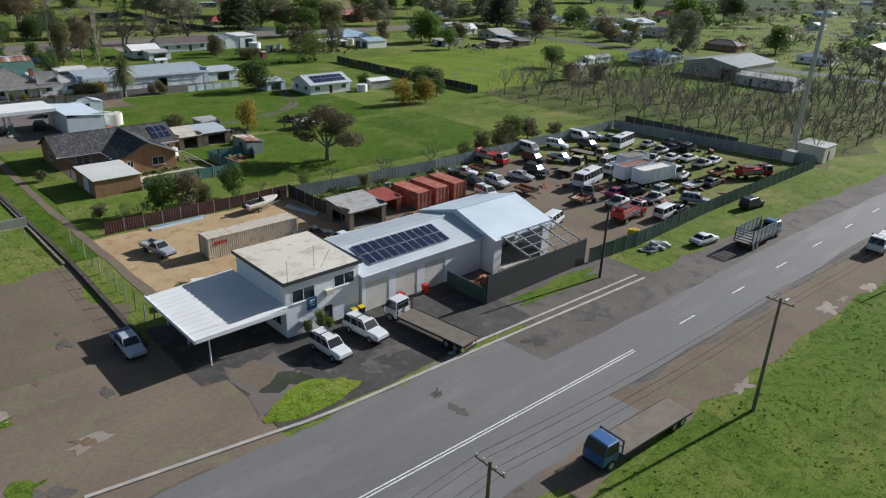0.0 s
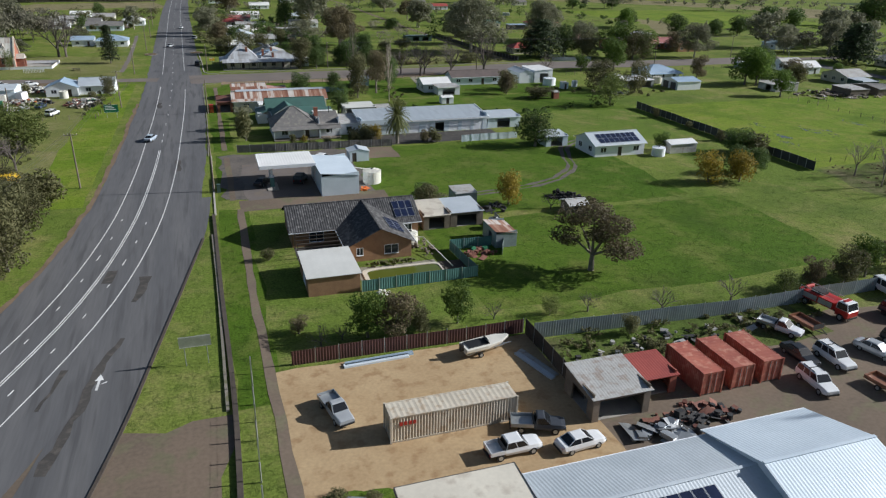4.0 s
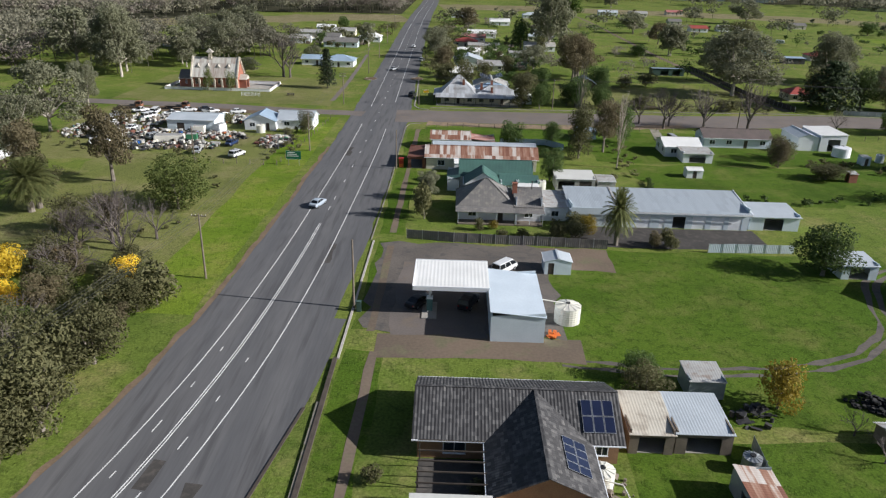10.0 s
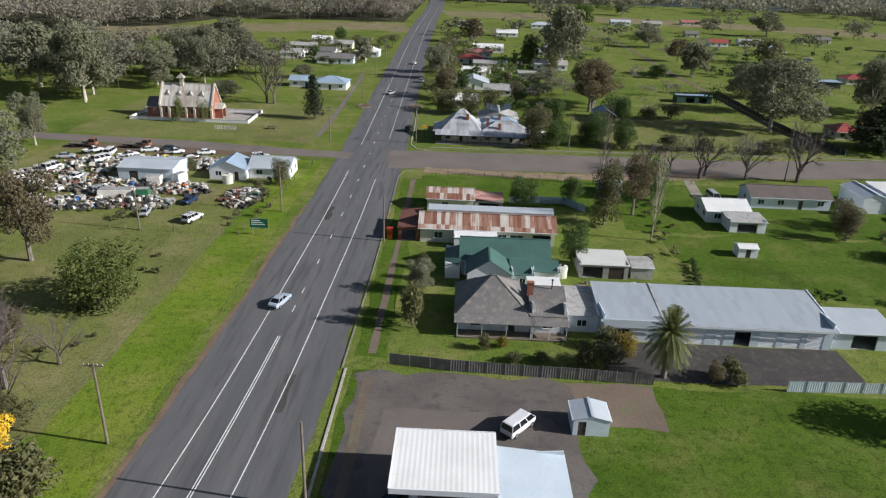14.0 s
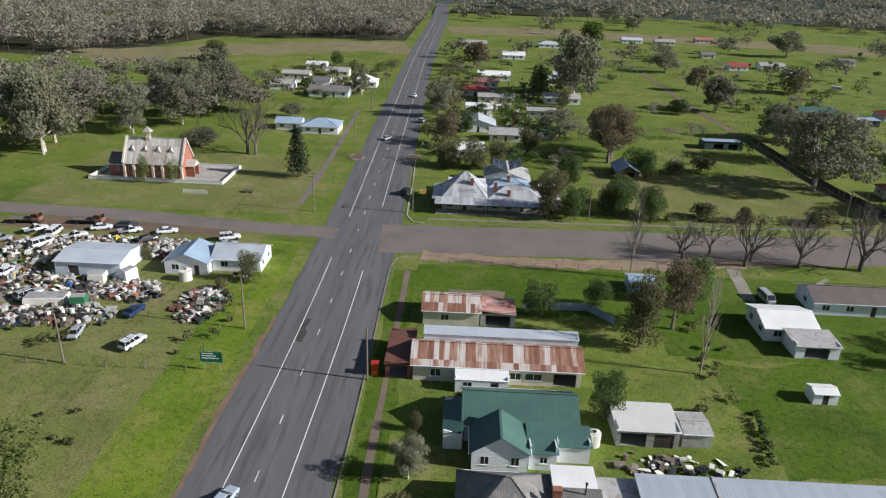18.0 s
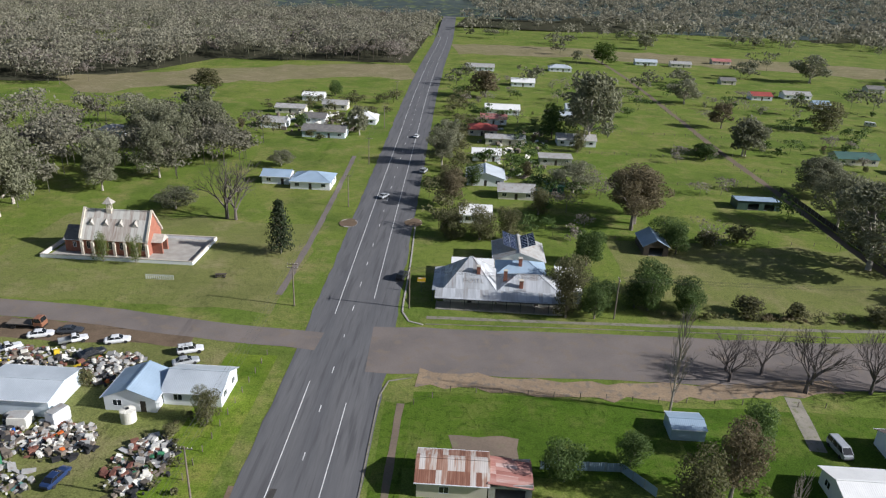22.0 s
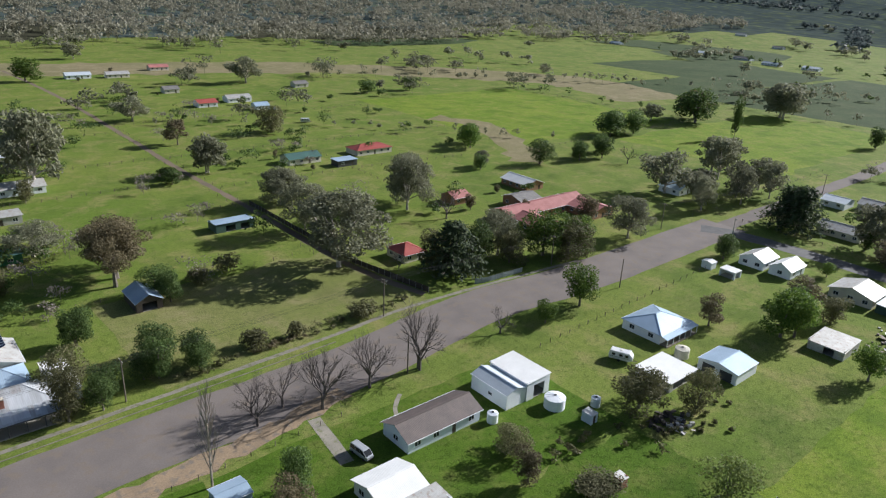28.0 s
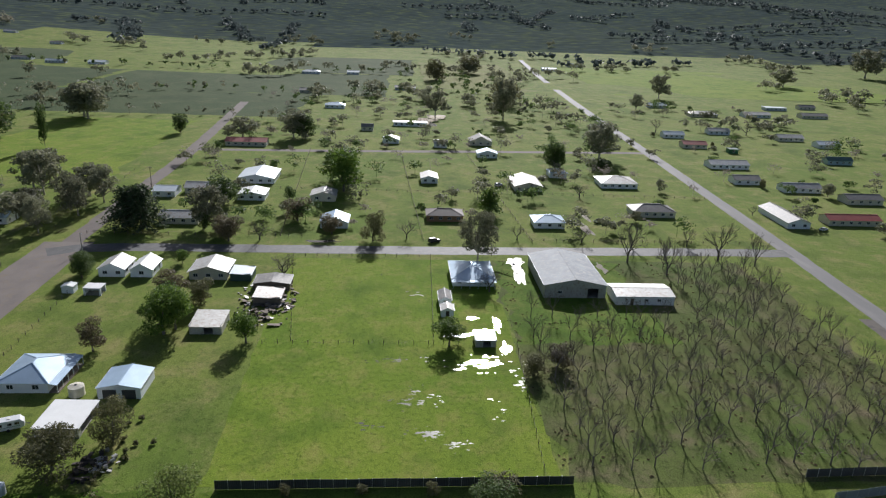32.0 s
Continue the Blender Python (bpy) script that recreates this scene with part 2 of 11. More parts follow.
CREAM = mat("cream_boards", (0.7, 0.66, 0.55), (0.6, 0.56, 0.47), 0.65, s=0.5, fine=5.0, vary=0.06)
ROOFWHITE = mat("white_roof_sheet", (0.82, 0.82, 0.8), (0.74, 0.74, 0.72), 0.45, s=0.3, fine=4.0, vary=0.05)
ROOFCREAM = mat("cream_membrane_roof", (0.62, 0.58, 0.49), (0.56, 0.52, 0.44), 0.7, s=0.25, fine=3.0, vary=0.06, c3=(0.45, 0.4, 0.33))
ZINC = mat("zinc_roof_sheet", (0.58, 0.63, 0.67), (0.5, 0.55, 0.59), 0.5, 0.2, s=0.25, fine=4.0, vary=0.08)
OLDZINC = mat("weathered_zinc_sheet", (0.5, 0.5, 0.48), (0.42, 0.41, 0.39), 0.55, 0.25, s=0.4, fine=4.0, vary=0.12, c3=(0.36, 0.31, 0.27))
PALESTEEL = mat("pale_blue_steel_sheet", (0.62, 0.7, 0.77), (0.55, 0.63, 0.7), 0.5, 0.1, s=0.25, fine=4.0, vary=0.06)
SHEDIRON = mat("grey_shed_iron", (0.3, 0.32, 0.34), (0.25, 0.265, 0.28), 0.75, s=0.3, fine=4.0, vary=0.1, c3=(0.36, 0.36, 0.35))
PALEROOF = mat("pale_grey_roof_membrane", (0.6, 0.6, 0.57), (0.53, 0.53, 0.5), 0.7, s=0.3, fine=4.0, vary=0.06)
ZINCBLUE = mat("blue_grey_roof_sheet", (0.42, 0.54, 0.66), (0.36, 0.47, 0.58), 0.42, 0.25, s=0.25, fine=4.0, vary=0.06)
def sheeted(name, cols, width, rough=0.75, metal=0.1, along="x", length=3.1, streak=1.0):
    """Roofing in single sheets, each with a shade of its own, streaked down the slope."""
    m = bpy.data.materials.new(name)
    m.use_nodes = True
    N, L = m.node_tree.nodes, m.node_tree.links
    bs = N["Principled BSDF"]
    bs.inputs["Roughness"].default_value, bs.inputs["Metallic"].default_value = rough, metal
    geo, sep = N.new("ShaderNodeNewGeometry"), N.new("ShaderNodeSeparateXYZ")
    L.new(geo.outputs["Position"], sep.inputs[0])
    def op(kind, a, b=None):
        x = N.new("ShaderNodeMath")
        x.operation = kind
        for k, v in enumerate((a, b)):
            if v is None:
                continue
            if isinstance(v, (int, float)):
                x.inputs[k].default_value = v
            else:
                L.new(v, x.inputs[k])
        return x.outputs[0]
    u, v = (sep.outputs[0], sep.outputs[1]) if along == "x" else (sep.outputs[1], sep.outputs[0])
    row = op("FLOOR", op("DIVIDE", v, length))
    wn_ = N.new("ShaderNodeTexWhiteNoise")
    wn_.noise_dimensions = "2D"
    cb = N.new("ShaderNodeCombineXYZ")
    L.new(op("FLOOR", op("DIVIDE", u, width)), cb.inputs[0]), L.new(row, cb.inputs[1]), L.new(cb.outputs[0], wn_.inputs["Vector"])
    mp, n1 = N.new("ShaderNodeMapping"), N.new("ShaderNodeTexNoise")
    mp.inputs["Scale"].default_value = (3.0, 0.35, 0.35) if along == "x" else (0.35, 3.0, 0.35)
    n1.inputs["Scale"].default_value, n1.inputs["Detail"].default_value = 0.9, 5.0
    L.new(geo.outputs["Position"], mp.inputs[0]), L.new(mp.outputs[0], n1.inputs["Vector"])
    f = op("ADD", op("MULTIPLY", wn_.outputs[0], 0.72), op("MULTIPLY", op("SUBTRACT", n1.outputs[0], 0.36), 0.95 * streak))
    rp = N.new("ShaderNodeValToRGB")
    el = rp.color_ramp.elements
    while len(el) < len(cols):
        el.new(0.5)
    for k, (at, c) in enumerate(cols):
        el[k].position, el[k].color = at, (*c, 1)
    L.new(f, rp.inputs[0]), L.new(rp.outputs[0], bs.inputs["Base Color"])
    return m
RUST = sheeted("rusted_iron_sheet", ((0.0, (0.6, 0.57, 0.54)), (0.3, (0.5, 0.43, 0.38)), (0.42, (0.36, 0.22, 0.16)), (0.7, (0.24, 0.105, 0.065)), (1.0, (0.15, 0.065, 0.045))), 0.8)
PINKRUST = sheeted("faded_red_iron_sheet", ((0.0, (0.58, 0.5, 0.47)), (0.4, (0.45, 0.25, 0.21)), (0.7, (0.36, 0.16, 0.13)), (1.0, (0.25, 0.1, 0.08))), 0.8, along="y")
HOTELIRON = sheeted("weathered_hotel_iron", ((0.0, (0.62, 0.64, 0.66)), (0.35, (0.52, 0.54, 0.56)), (0.7, (0.42, 0.43, 0.44)), (1.0, (0.34, 0.31, 0.29))), 0.9, 0.55, 0.3)
MOTELIRON = sheeted("blue_grey_motel_iron", ((0.0, (0.47, 0.52, 0.56)), (0.5, (0.44, 0.49, 0.53)), (1.0, (0.39, 0.43, 0.47))), 0.9, 0.5, 0.25)
DARKRUST = mat("dark_rusty_sheet", (0.16, 0.06, 0.045), (0.22, 0.1, 0.07), 0.8, s=0.6, fine=3.0, vary=0.15)
GREENROOF = mat("green_roof_sheet", (0.07, 0.15, 0.125), (0.06, 0.12, 0.105), 0.5, s=0.3, fine=4.0, vary=0.08)
GREYROOF = mat("grey_iron_roof", (0.19, 0.18, 0.17), (0.15, 0.145, 0.14), 0.6, s=0.4, fine=4.0, vary=0.1, c3=(0.24, 0.225, 0.2))
REDROOF = mat("red_roof_sheet", (0.34, 0.075, 0.06), (0.28, 0.06, 0.05), 0.55, s=0.4, fine=4.0, vary=0.1)
PINKROOF = mat("terracotta_roof", (0.4, 0.165, 0.15), (0.33, 0.125, 0.115), 0.7, s=0.4, fine=4.0, vary=0.12)
TILEROOF = sheeted("dark_concrete_tile", ((0.0, (0.035, 0.034, 0.036)), (0.45, (0.055, 0.054, 0.056)), (0.75, (0.1, 0.098, 0.098)), (1.0, (0.2, 0.19, 0.18))), 0.33, 0.8, 0.0, length=0.4, streak=0.7)
BROWNROOF = mat("brown_tile_roof", (0.14, 0.11, 0.1), (0.11, 0.09, 0.082), 0.7, s=0.5, fine=4.0, vary=0.15)
BRICK = mat("orange_brown_brick", (0.36, 0.21, 0.12), (0.3, 0.17, 0.1), 0.85, s=1.2, fine=9.0, bump=0.01, vary=0.18)
REDBRICK = mat("red_brick", (0.34, 0.14, 0.09), (0.27, 0.11, 0.075), 0.85, s=1.2, fine=9.0, bump=0.01, vary=0.16)
STONE = mat("pale_stone", (0.62, 0.56, 0.46), (0.5, 0.45, 0.37), 0.8, s=0.8, fine=5.0, vary=0.1)
CHURCHIRON = sheeted("lichened_church_iron", ((0.0, (0.66, 0.65, 0.6)), (0.55, (0.58, 0.56, 0.51)), (0.78, (0.46, 0.4, 0.35)), (1.0, (0.32, 0.24, 0.2))), 0.8)
CHURCHROOF = mat("lichened_roof", (0.45, 0.42, 0.37), (0.36, 0.33, 0.29), 0.8, s=0.8, fine=4.0, vary=0.15, c3=(0.52, 0.49, 0.44))
CHARCOAL = mat("charcoal_sheet", (0.055, 0.058, 0.062), (0.065, 0.067, 0.07), 0.5, s=0.5, fine=4.0, vary=0.06)
GREENFENCE = mat("green_fence_sheet", (0.07, 0.12, 0.1), (0.055, 0.1, 0.085), 0.55, s=0.5, fine=4.0, vary=0.12)
TEALFENCE = mat("teal_fence_sheet", (0.1, 0.22, 0.2), (0.085, 0.18, 0.17), 0.6, s=0.5, fine=4.0, vary=0.14)
GREYFENCE = mat("grey_fence_sheet", (0.3, 0.35, 0.37), (0.24, 0.28, 0.3), 0.5, 0.2, s=0.5, fine=4.0, vary=0.14)
MAROON = mat("maroon_fence_sheet", (0.1, 0.045, 0.04), (0.075, 0.035, 0.033), 0.65, s=0.5, fine=4.0, vary=0.14)
TIMBER = mat("weathered_timber", (0.2, 0.165, 0.13), (0.15, 0.125, 0.1), 0.85, s=1.0, fine=8.0, bump=0.01, vary=0.2)
DARKTIMBER = mat("dark_timber", (0.08, 0.065, 0.052), (0.06, 0.048, 0.04), 0.85, s=1.0, fine=8.0, vary=0.2)
BARK = mat("grey_bark", (0.22, 0.19, 0.16), (0.15, 0.13, 0.11), 0.9, s=1.2, fine=6.0, bump=0.02, vary=0.2)
PALEBARK = mat("pale_gum_bark", (0.5, 0.45, 0.39), (0.36, 0.32, 0.28), 0.85, s=0.8, fine=5.0, vary=0.15)
TWIG = mat("bare_twigs", (0.15, 0.125, 0.115), (0.115, 0.098, 0.09), 0.9, s=1.0, fine=6.0, vary=0.2)
PALETWIG = mat("pale_twigs", (0.36, 0.31, 0.25), (0.28, 0.24, 0.2), 0.9, s=1.0, fine=6.0, vary=0.15)
STEEL = mat("galvanised_steel", (0.5, 0.52, 0.53), (0.42, 0.44, 0.45), 0.4, 0.7, s=1.0, fine=6.0, vary=0.08)
BLACKSTEEL = mat("black_steel", (0.03, 0.03, 0.032), (0.045, 0.044, 0.044), 0.6, s=1.0, fine=6.0, vary=0.2)
TYRE = mat("tyre_rubber", (0.02, 0.02, 0.021), (0.03, 0.029, 0.028), 0.85, s=2.0, fine=8.0, vary=0.2)
PLASTICWHITE = mat("white_plastic", (0.74, 0.72, 0.64), (0.66, 0.64, 0.57), 0.45, s=0.6, fine=5.0, vary=0.05)
REDSTEEL = mat("red_oxide_container", (0.38, 0.12, 0.08), (0.3, 0.085, 0.06), 0.65, s=0.5, fine=4.0, vary=0.15, c3=(0.45, 0.2, 0.14))
CONTAINER = mat("cream_container", (0.55, 0.5, 0.41), (0.48, 0.43, 0.35), 0.6, s=0.5, fine=4.0, vary=0.06, c3=(0.42, 0.34, 0.25))
SOLAR = mat("solar_cell", (0.012, 0.018, 0.045), (0.016, 0.022, 0.055), 0.15, s=1.0, fine=6.0, vary=0.15, spec=0.7)
SOLARFRAME = mat("panel_frame", (0.55, 0.57, 0.6), None, 0.4, 0.6, s=1.0, vary=0.05)
GLASS = glass_mat("window_glass", (0.03, 0.038, 0.045))
CARGLASS = glass_mat("car_glass", (0.012, 0.014, 0.017), 0.22)
WATER = glass_mat("puddle_water", (0.05, 0.055, 0.035), 0.14)
POOLWATER = glass_mat("green_pool_water", (0.1, 0.12, 0.02), 0.08)
SIGNGREEN = mat("sign_green", (0.012, 0.14, 0.075), (0.01, 0.12, 0.065), 0.5, vary=0.04)
SIGNBLUE = mat("sign_blue", (0.04, 0.13, 0.3), None, 0.5, vary=0.04)
SIGNYELLOW = mat("sign_yellow", (0.75, 0.48, 0.02), (0.68, 0.42, 0.02), 0.5, vary=0.04)
REDPAINT = mat("red_paint", (0.45, 0.035, 0.025), (0.38, 0.03, 0.022), 0.45, vary=0.1)
ORANGE = mat("orange_paint", (0.65, 0.16, 0.03), (0.55, 0.13, 0.03), 0.5, vary=0.08)
YELLOW = mat("yellow_plastic", (0.7, 0.5, 0.03), None, 0.5, vary=0.05)
GREENPLASTIC = mat("green_plastic", (0.05, 0.2, 0.1), None, 0.5, vary=0.1)
BLUEPAINT = mat("blue_paint", (0.03, 0.13, 0.42), (0.03, 0.11, 0.36), 0.4, vary=0.08)
BLACKPLASTIC = mat("black_plastic", (0.025, 0.025, 0.027), None, 0.5, vary=0.1)
LAMPRED = mat("tail_lamp_red", (0.4, 0.02, 0.015), None, 0.3, vary=0.05)
LAMPCLEAR = mat("headlamp_clear", (0.7, 0.72, 0.74), None, 0.2, vary=0.05)
GUMLEAF = leaf_mat("gum_leaves", (0.15, 0.158, 0.098), (0.255, 0.255, 0.165))
ROUNDLEAF = leaf_mat("dark_green_leaves", (0.058, 0.1, 0.028), (0.125, 0.178, 0.05))
OLIVELEAF = leaf_mat("olive_leaves", (0.108, 0.112, 0.048), (0.19, 0.182, 0.086))
BUSHLEAF = leaf_mat("bright_green_leaves", (0.072, 0.131, 0.022), (0.16, 0.232, 0.043))
WILLOWLEAF = leaf_mat("pale_green_leaves", (0.1, 0.135, 0.035), (0.185, 0.215, 0.065))
REDLEAF = leaf_mat("bronze_leaves", (0.115, 0.098, 0.056), (0.19, 0.158, 0.09))
GOLDLEAF = leaf_mat("golden_leaves", (0.232, 0.174, 0.029), (0.348, 0.275, 0.043))
WATTLELEAF = leaf_mat("yellow_blossom", (0.725, 0.522, 0.043), (0.899, 0.667, 0.072))
PINELEAF = leaf_mat("dark_pine_needles", (0.032, 0.052, 0.022), (0.072, 0.096, 0.043))
PALMLEAF = leaf_mat("palm_fronds", (0.085, 0.105, 0.035), (0.16, 0.165, 0.06))
TUFTLEAF = leaf_mat("grass_tufts", (0.14, 0.21, 0.035), (0.22, 0.27, 0.06))
FORESTLEAF = leaf_mat("far_gum_leaves", (0.165, 0.158, 0.115), (0.25, 0.238, 0.175))
# hill foliage paled towards blue: distance haze put into the leaf colour
HILLLEAF = leaf_mat("haze_tinted_hill_leaves", (0.075, 0.094, 0.092), (0.1, 0.12, 0.116), 0.1)
BROWNWOOD = leaf_mat("bare_grey_brown_crowns", (0.19, 0.165, 0.14), (0.27, 0.235, 0.2))

# ---- builders ----
class Shape:
    """Vertices and faces of one mesh."""
    def __init__(self):
        self.v, self.f = [], []
    def add(self, vs, fs):
        n = len(self.v)
        self.v += [tuple(p) for p in vs]
        self.f += [tuple(n + i for i in f) for f in fs]
        return self
    def box(self, x0, x1, y0, y1, z0, z1):
        return self.add([(x0, y0, z0), (x1, y0, z0), (x1, y1, z0), (x0, y1, z0), (x0, y0, z1), (x1, y0, z1), (x1, y1, z1), (x0, y1, z1)],
                        [(3, 2, 1, 0), (4, 5, 6, 7), (0, 1, 5, 4), (1, 2, 6, 5), (2, 3, 7, 6), (3, 0, 4, 7)])
    def slab(self, pts, z0, z1):
        """A prism over a polygon, anticlockwise."""
        n = len(pts)
        return self.add([(x, y, z0) for x, y in pts] + [(x, y, z1) for x, y in pts],
                        [tuple(range(n - 1, -1, -1)), tuple(range(n, 2 * n))] + [(i, (i + 1) % n, n + (i + 1) % n, n + i) for i in range(n)])
    def rod(self, p, q, r, r2=None, n=6, caps=True):
        p, q = Vector(p), Vector(q)
        d = (q - p).normalized()
        a = d.orthogonal().normalized()
        b = d.cross(a)
        r2 = r if r2 is None else r2
        ring = [(math.cos(2 * math.pi * i / n), math.sin(2 * math.pi * i / n)) for i in range(n)]
        vs = [p + (a * c + b * s) * r for c, s in ring] + [q + (a * c + b * s) * r2 for c, s in ring]
        fs = [(i, (i + 1) % n, n + (i + 1) % n, n + i) for i in range(n)]
        return self.add(vs, fs + ([tuple(range(n - 1, -1, -1)), tuple(range(n, 2 * n))] if caps else []))
    def beam(self, p, q, w, h=None):
        """A square bar from p to q."""
        p, q, h = Vector(p), Vector(q), h or w
        d = (q - p).normalized()
        up = Vector((0, 0, 1)) if abs(d.z) < 0.95 else Vector((1, 0, 0))
        a = d.cross(up).normalized() * w / 2
        b = a.cross(d).normalized() * h / 2
        vs = [p - a - b, p + a - b, p + a + b, p - a + b, q - a - b, q + a - b, q + a + b, q - a + b]
        return self.add(vs, [(3, 2, 1, 0), (4, 5, 6, 7), (0, 1, 5, 4), (1, 2, 6, 5), (2, 3, 7, 6), (3, 0, 4, 7)])
    def mesh(self, name):
        me = bpy.data.meshes.new(name)
        me.from_pydata(self.v, [], self.f)
        me.update()
        return me

def part(name, sh, material, parent=None, label="", smooth=False):
    me = sh.mesh(name)
    me.materials.append(material)
    if smooth:
        me.polygons.foreach_set("use_smooth", [True] * len(me.polygons))
    ob = new(name, me)
    ob.parent = parent
    return tagged(ob, label) if label else ob

def thing(name, label, category, at=(0, 0, 0), turn=0, group="", kind=""):
    ob = new(name)
    ob.empty_display_size = 0.2
    ob.matrix_basis = pose(*at, 0, 0, turn)
    return tagged(ob, label, category, group, kind)

def spline(pts, step):
    """Even points along a smooth line through pts."""
    P = [Vector(p) for p in pts]
    P = [P[0] * 2 - P[1]] + P + [P[-1] * 2 - P[-2]]
    out = []
    for i in range(1, len(P) - 2):
        n = max(1, int((P[i + 1] - P[i]).length / step))
        for k in range(n):
            t = k / n
            a, b, c, d = P[i - 1], P[i], P[i + 1], P[i + 2]
            out.append(0.5 * (2 * b + (c - a) * t + (2 * a - 5 * b + 4 * c - d) * t * t + (3 * b - a - 3 * c + d) * t ** 3))
    return out + [P[-2]]

def ribbon(pts, left, right, z, step=4.0, rough=0.0):
    """A strip along a smooth line, from left to right of it, whose edges wander by rough."""
    L = spline([(x, y, 0) for x, y in pts], step)
    sh, n = Shape(), len(L)
    vs = []
    for i, p in enumerate(L):
        d = (L[min(i + 1, n - 1)] - L[max(i - 1, 0)]).normalized()
        s = Vector((d.y, -d.x, 0))
        a = left + rough * noise.noise((p.x * 0.3, p.y * 0.3, 1.7)) * 2
        b = right + rough * noise.noise((p.x * 0.3, p.y * 0.3, 8.1)) * 2
        vs += [(*(p + s * a).xy, z), (*(p + s * b).xy, z)]
    return sh.add(vs, [(2 * i, 2 * i + 1, 2 * i + 3, 2 * i + 2) for i in range(n - 1)])

def patch(x, y, rx, ry, z, rough=0.35, n=28, seed=0.0, turn=0.0):
    """An uneven flat blot."""
    vs = [(x, y, z)]
    c, s = math.cos(turn), math.sin(turn)
    for i in range(n):
        a = 2 * math.pi * i / n
        k = 1 + rough * 2 * noise.noise((math.cos(a) * 1.6 + seed, math.sin(a) * 1.6, seed * 1.3))
        u, w = rx * k * math.cos(a), ry * k * math.sin(a)
        vs.append((x + u * c - w * s, y + u * s + w * c, z))
    return Shape().add(vs, [(0, 1 + i, 1 + (i + 1) % n) for i in range(n)])

def sheet(x0, x1, y0, y1, z, step=3.0, rough=0.5):
    """A flat piece of ground with wandering edges."""
    pts = []
    def side(a, b, c, d):
        n = max(2, int(math.hypot(c - a, d - b) / step))
        for i in range(n):
            x, y = a + (c - a) * i / n, b + (d - b) * i / n
            pts.append((x + rough * 2 * noise.noise((x * 0.4, y * 0.4, 3.1)), y + rough * 2 * noise.noise((x * 0.4, y * 0.4, 6.6)), z))
    side(x0, y0, x1, y0), side(x1, y0, x1, y1), side(x1, y1, x0, y1), side(x0, y1, x0, y0)
    return Shape().add([((x0 + x1) / 2, (y0 + y1) / 2, z)] + pts, [(0, 1 + i, 1 + (i + 1) % len(pts)) for i in range(len(pts))])

def ribbed(sh, o, e, u, length, a, b, pitch=0.3, amp=None, thick=0.05):
    """A ribbed roof slope: eave from o along e, up by the vector u, its top from a to b along the eave."""
    amp = (0.045 if pitch in (0.34, 0.8) else 0.014 if pitch < 0.6 else 0.004) if amp is None else amp
    o, e, u = Vector(o), Vector(e), Vector(u)
    nrm = e.cross(u).normalized()
    if nrm.z < 0:
        nrm = -nrm
    n = max(4, 2 * int(length / pitch))
    cuts = sorted({round(length * i / n, 4) for i in range(n + 1)} | {round(a, 4), round(b, 4)})
    vs = []
    for i, s in enumerate(cuts):
        v = 1.0
        if s < a:
            v = s / a if a > 0 else 1.0
        elif s > b:
            v = (length - s) / max(length - b, 1e-6) if length - b > 1e-6 else 1.0
        v = max(v, 0.001)
        lift = nrm * (amp if i % 2 else 0.0)
        p = o + e * s
        vs += [p + lift, p + u * v + lift, p - nrm * thick, p + u * v - nrm * thick]
    fs = []
    for i in range(len(cuts) - 1):
        k = 4 * i
        fs += [(k, k + 4, k + 5, k + 1), (k + 2, k + 3, k + 7, k + 6), (k, k + 2, k + 6, k + 4), (k + 1, k + 5, k + 7, k + 3)]
    k = 4 * (len(cuts) - 1)
    fs += [(0, 1, 3, 2), (k, k + 2, k + 3, k + 1)]
    return sh.add(vs, fs)

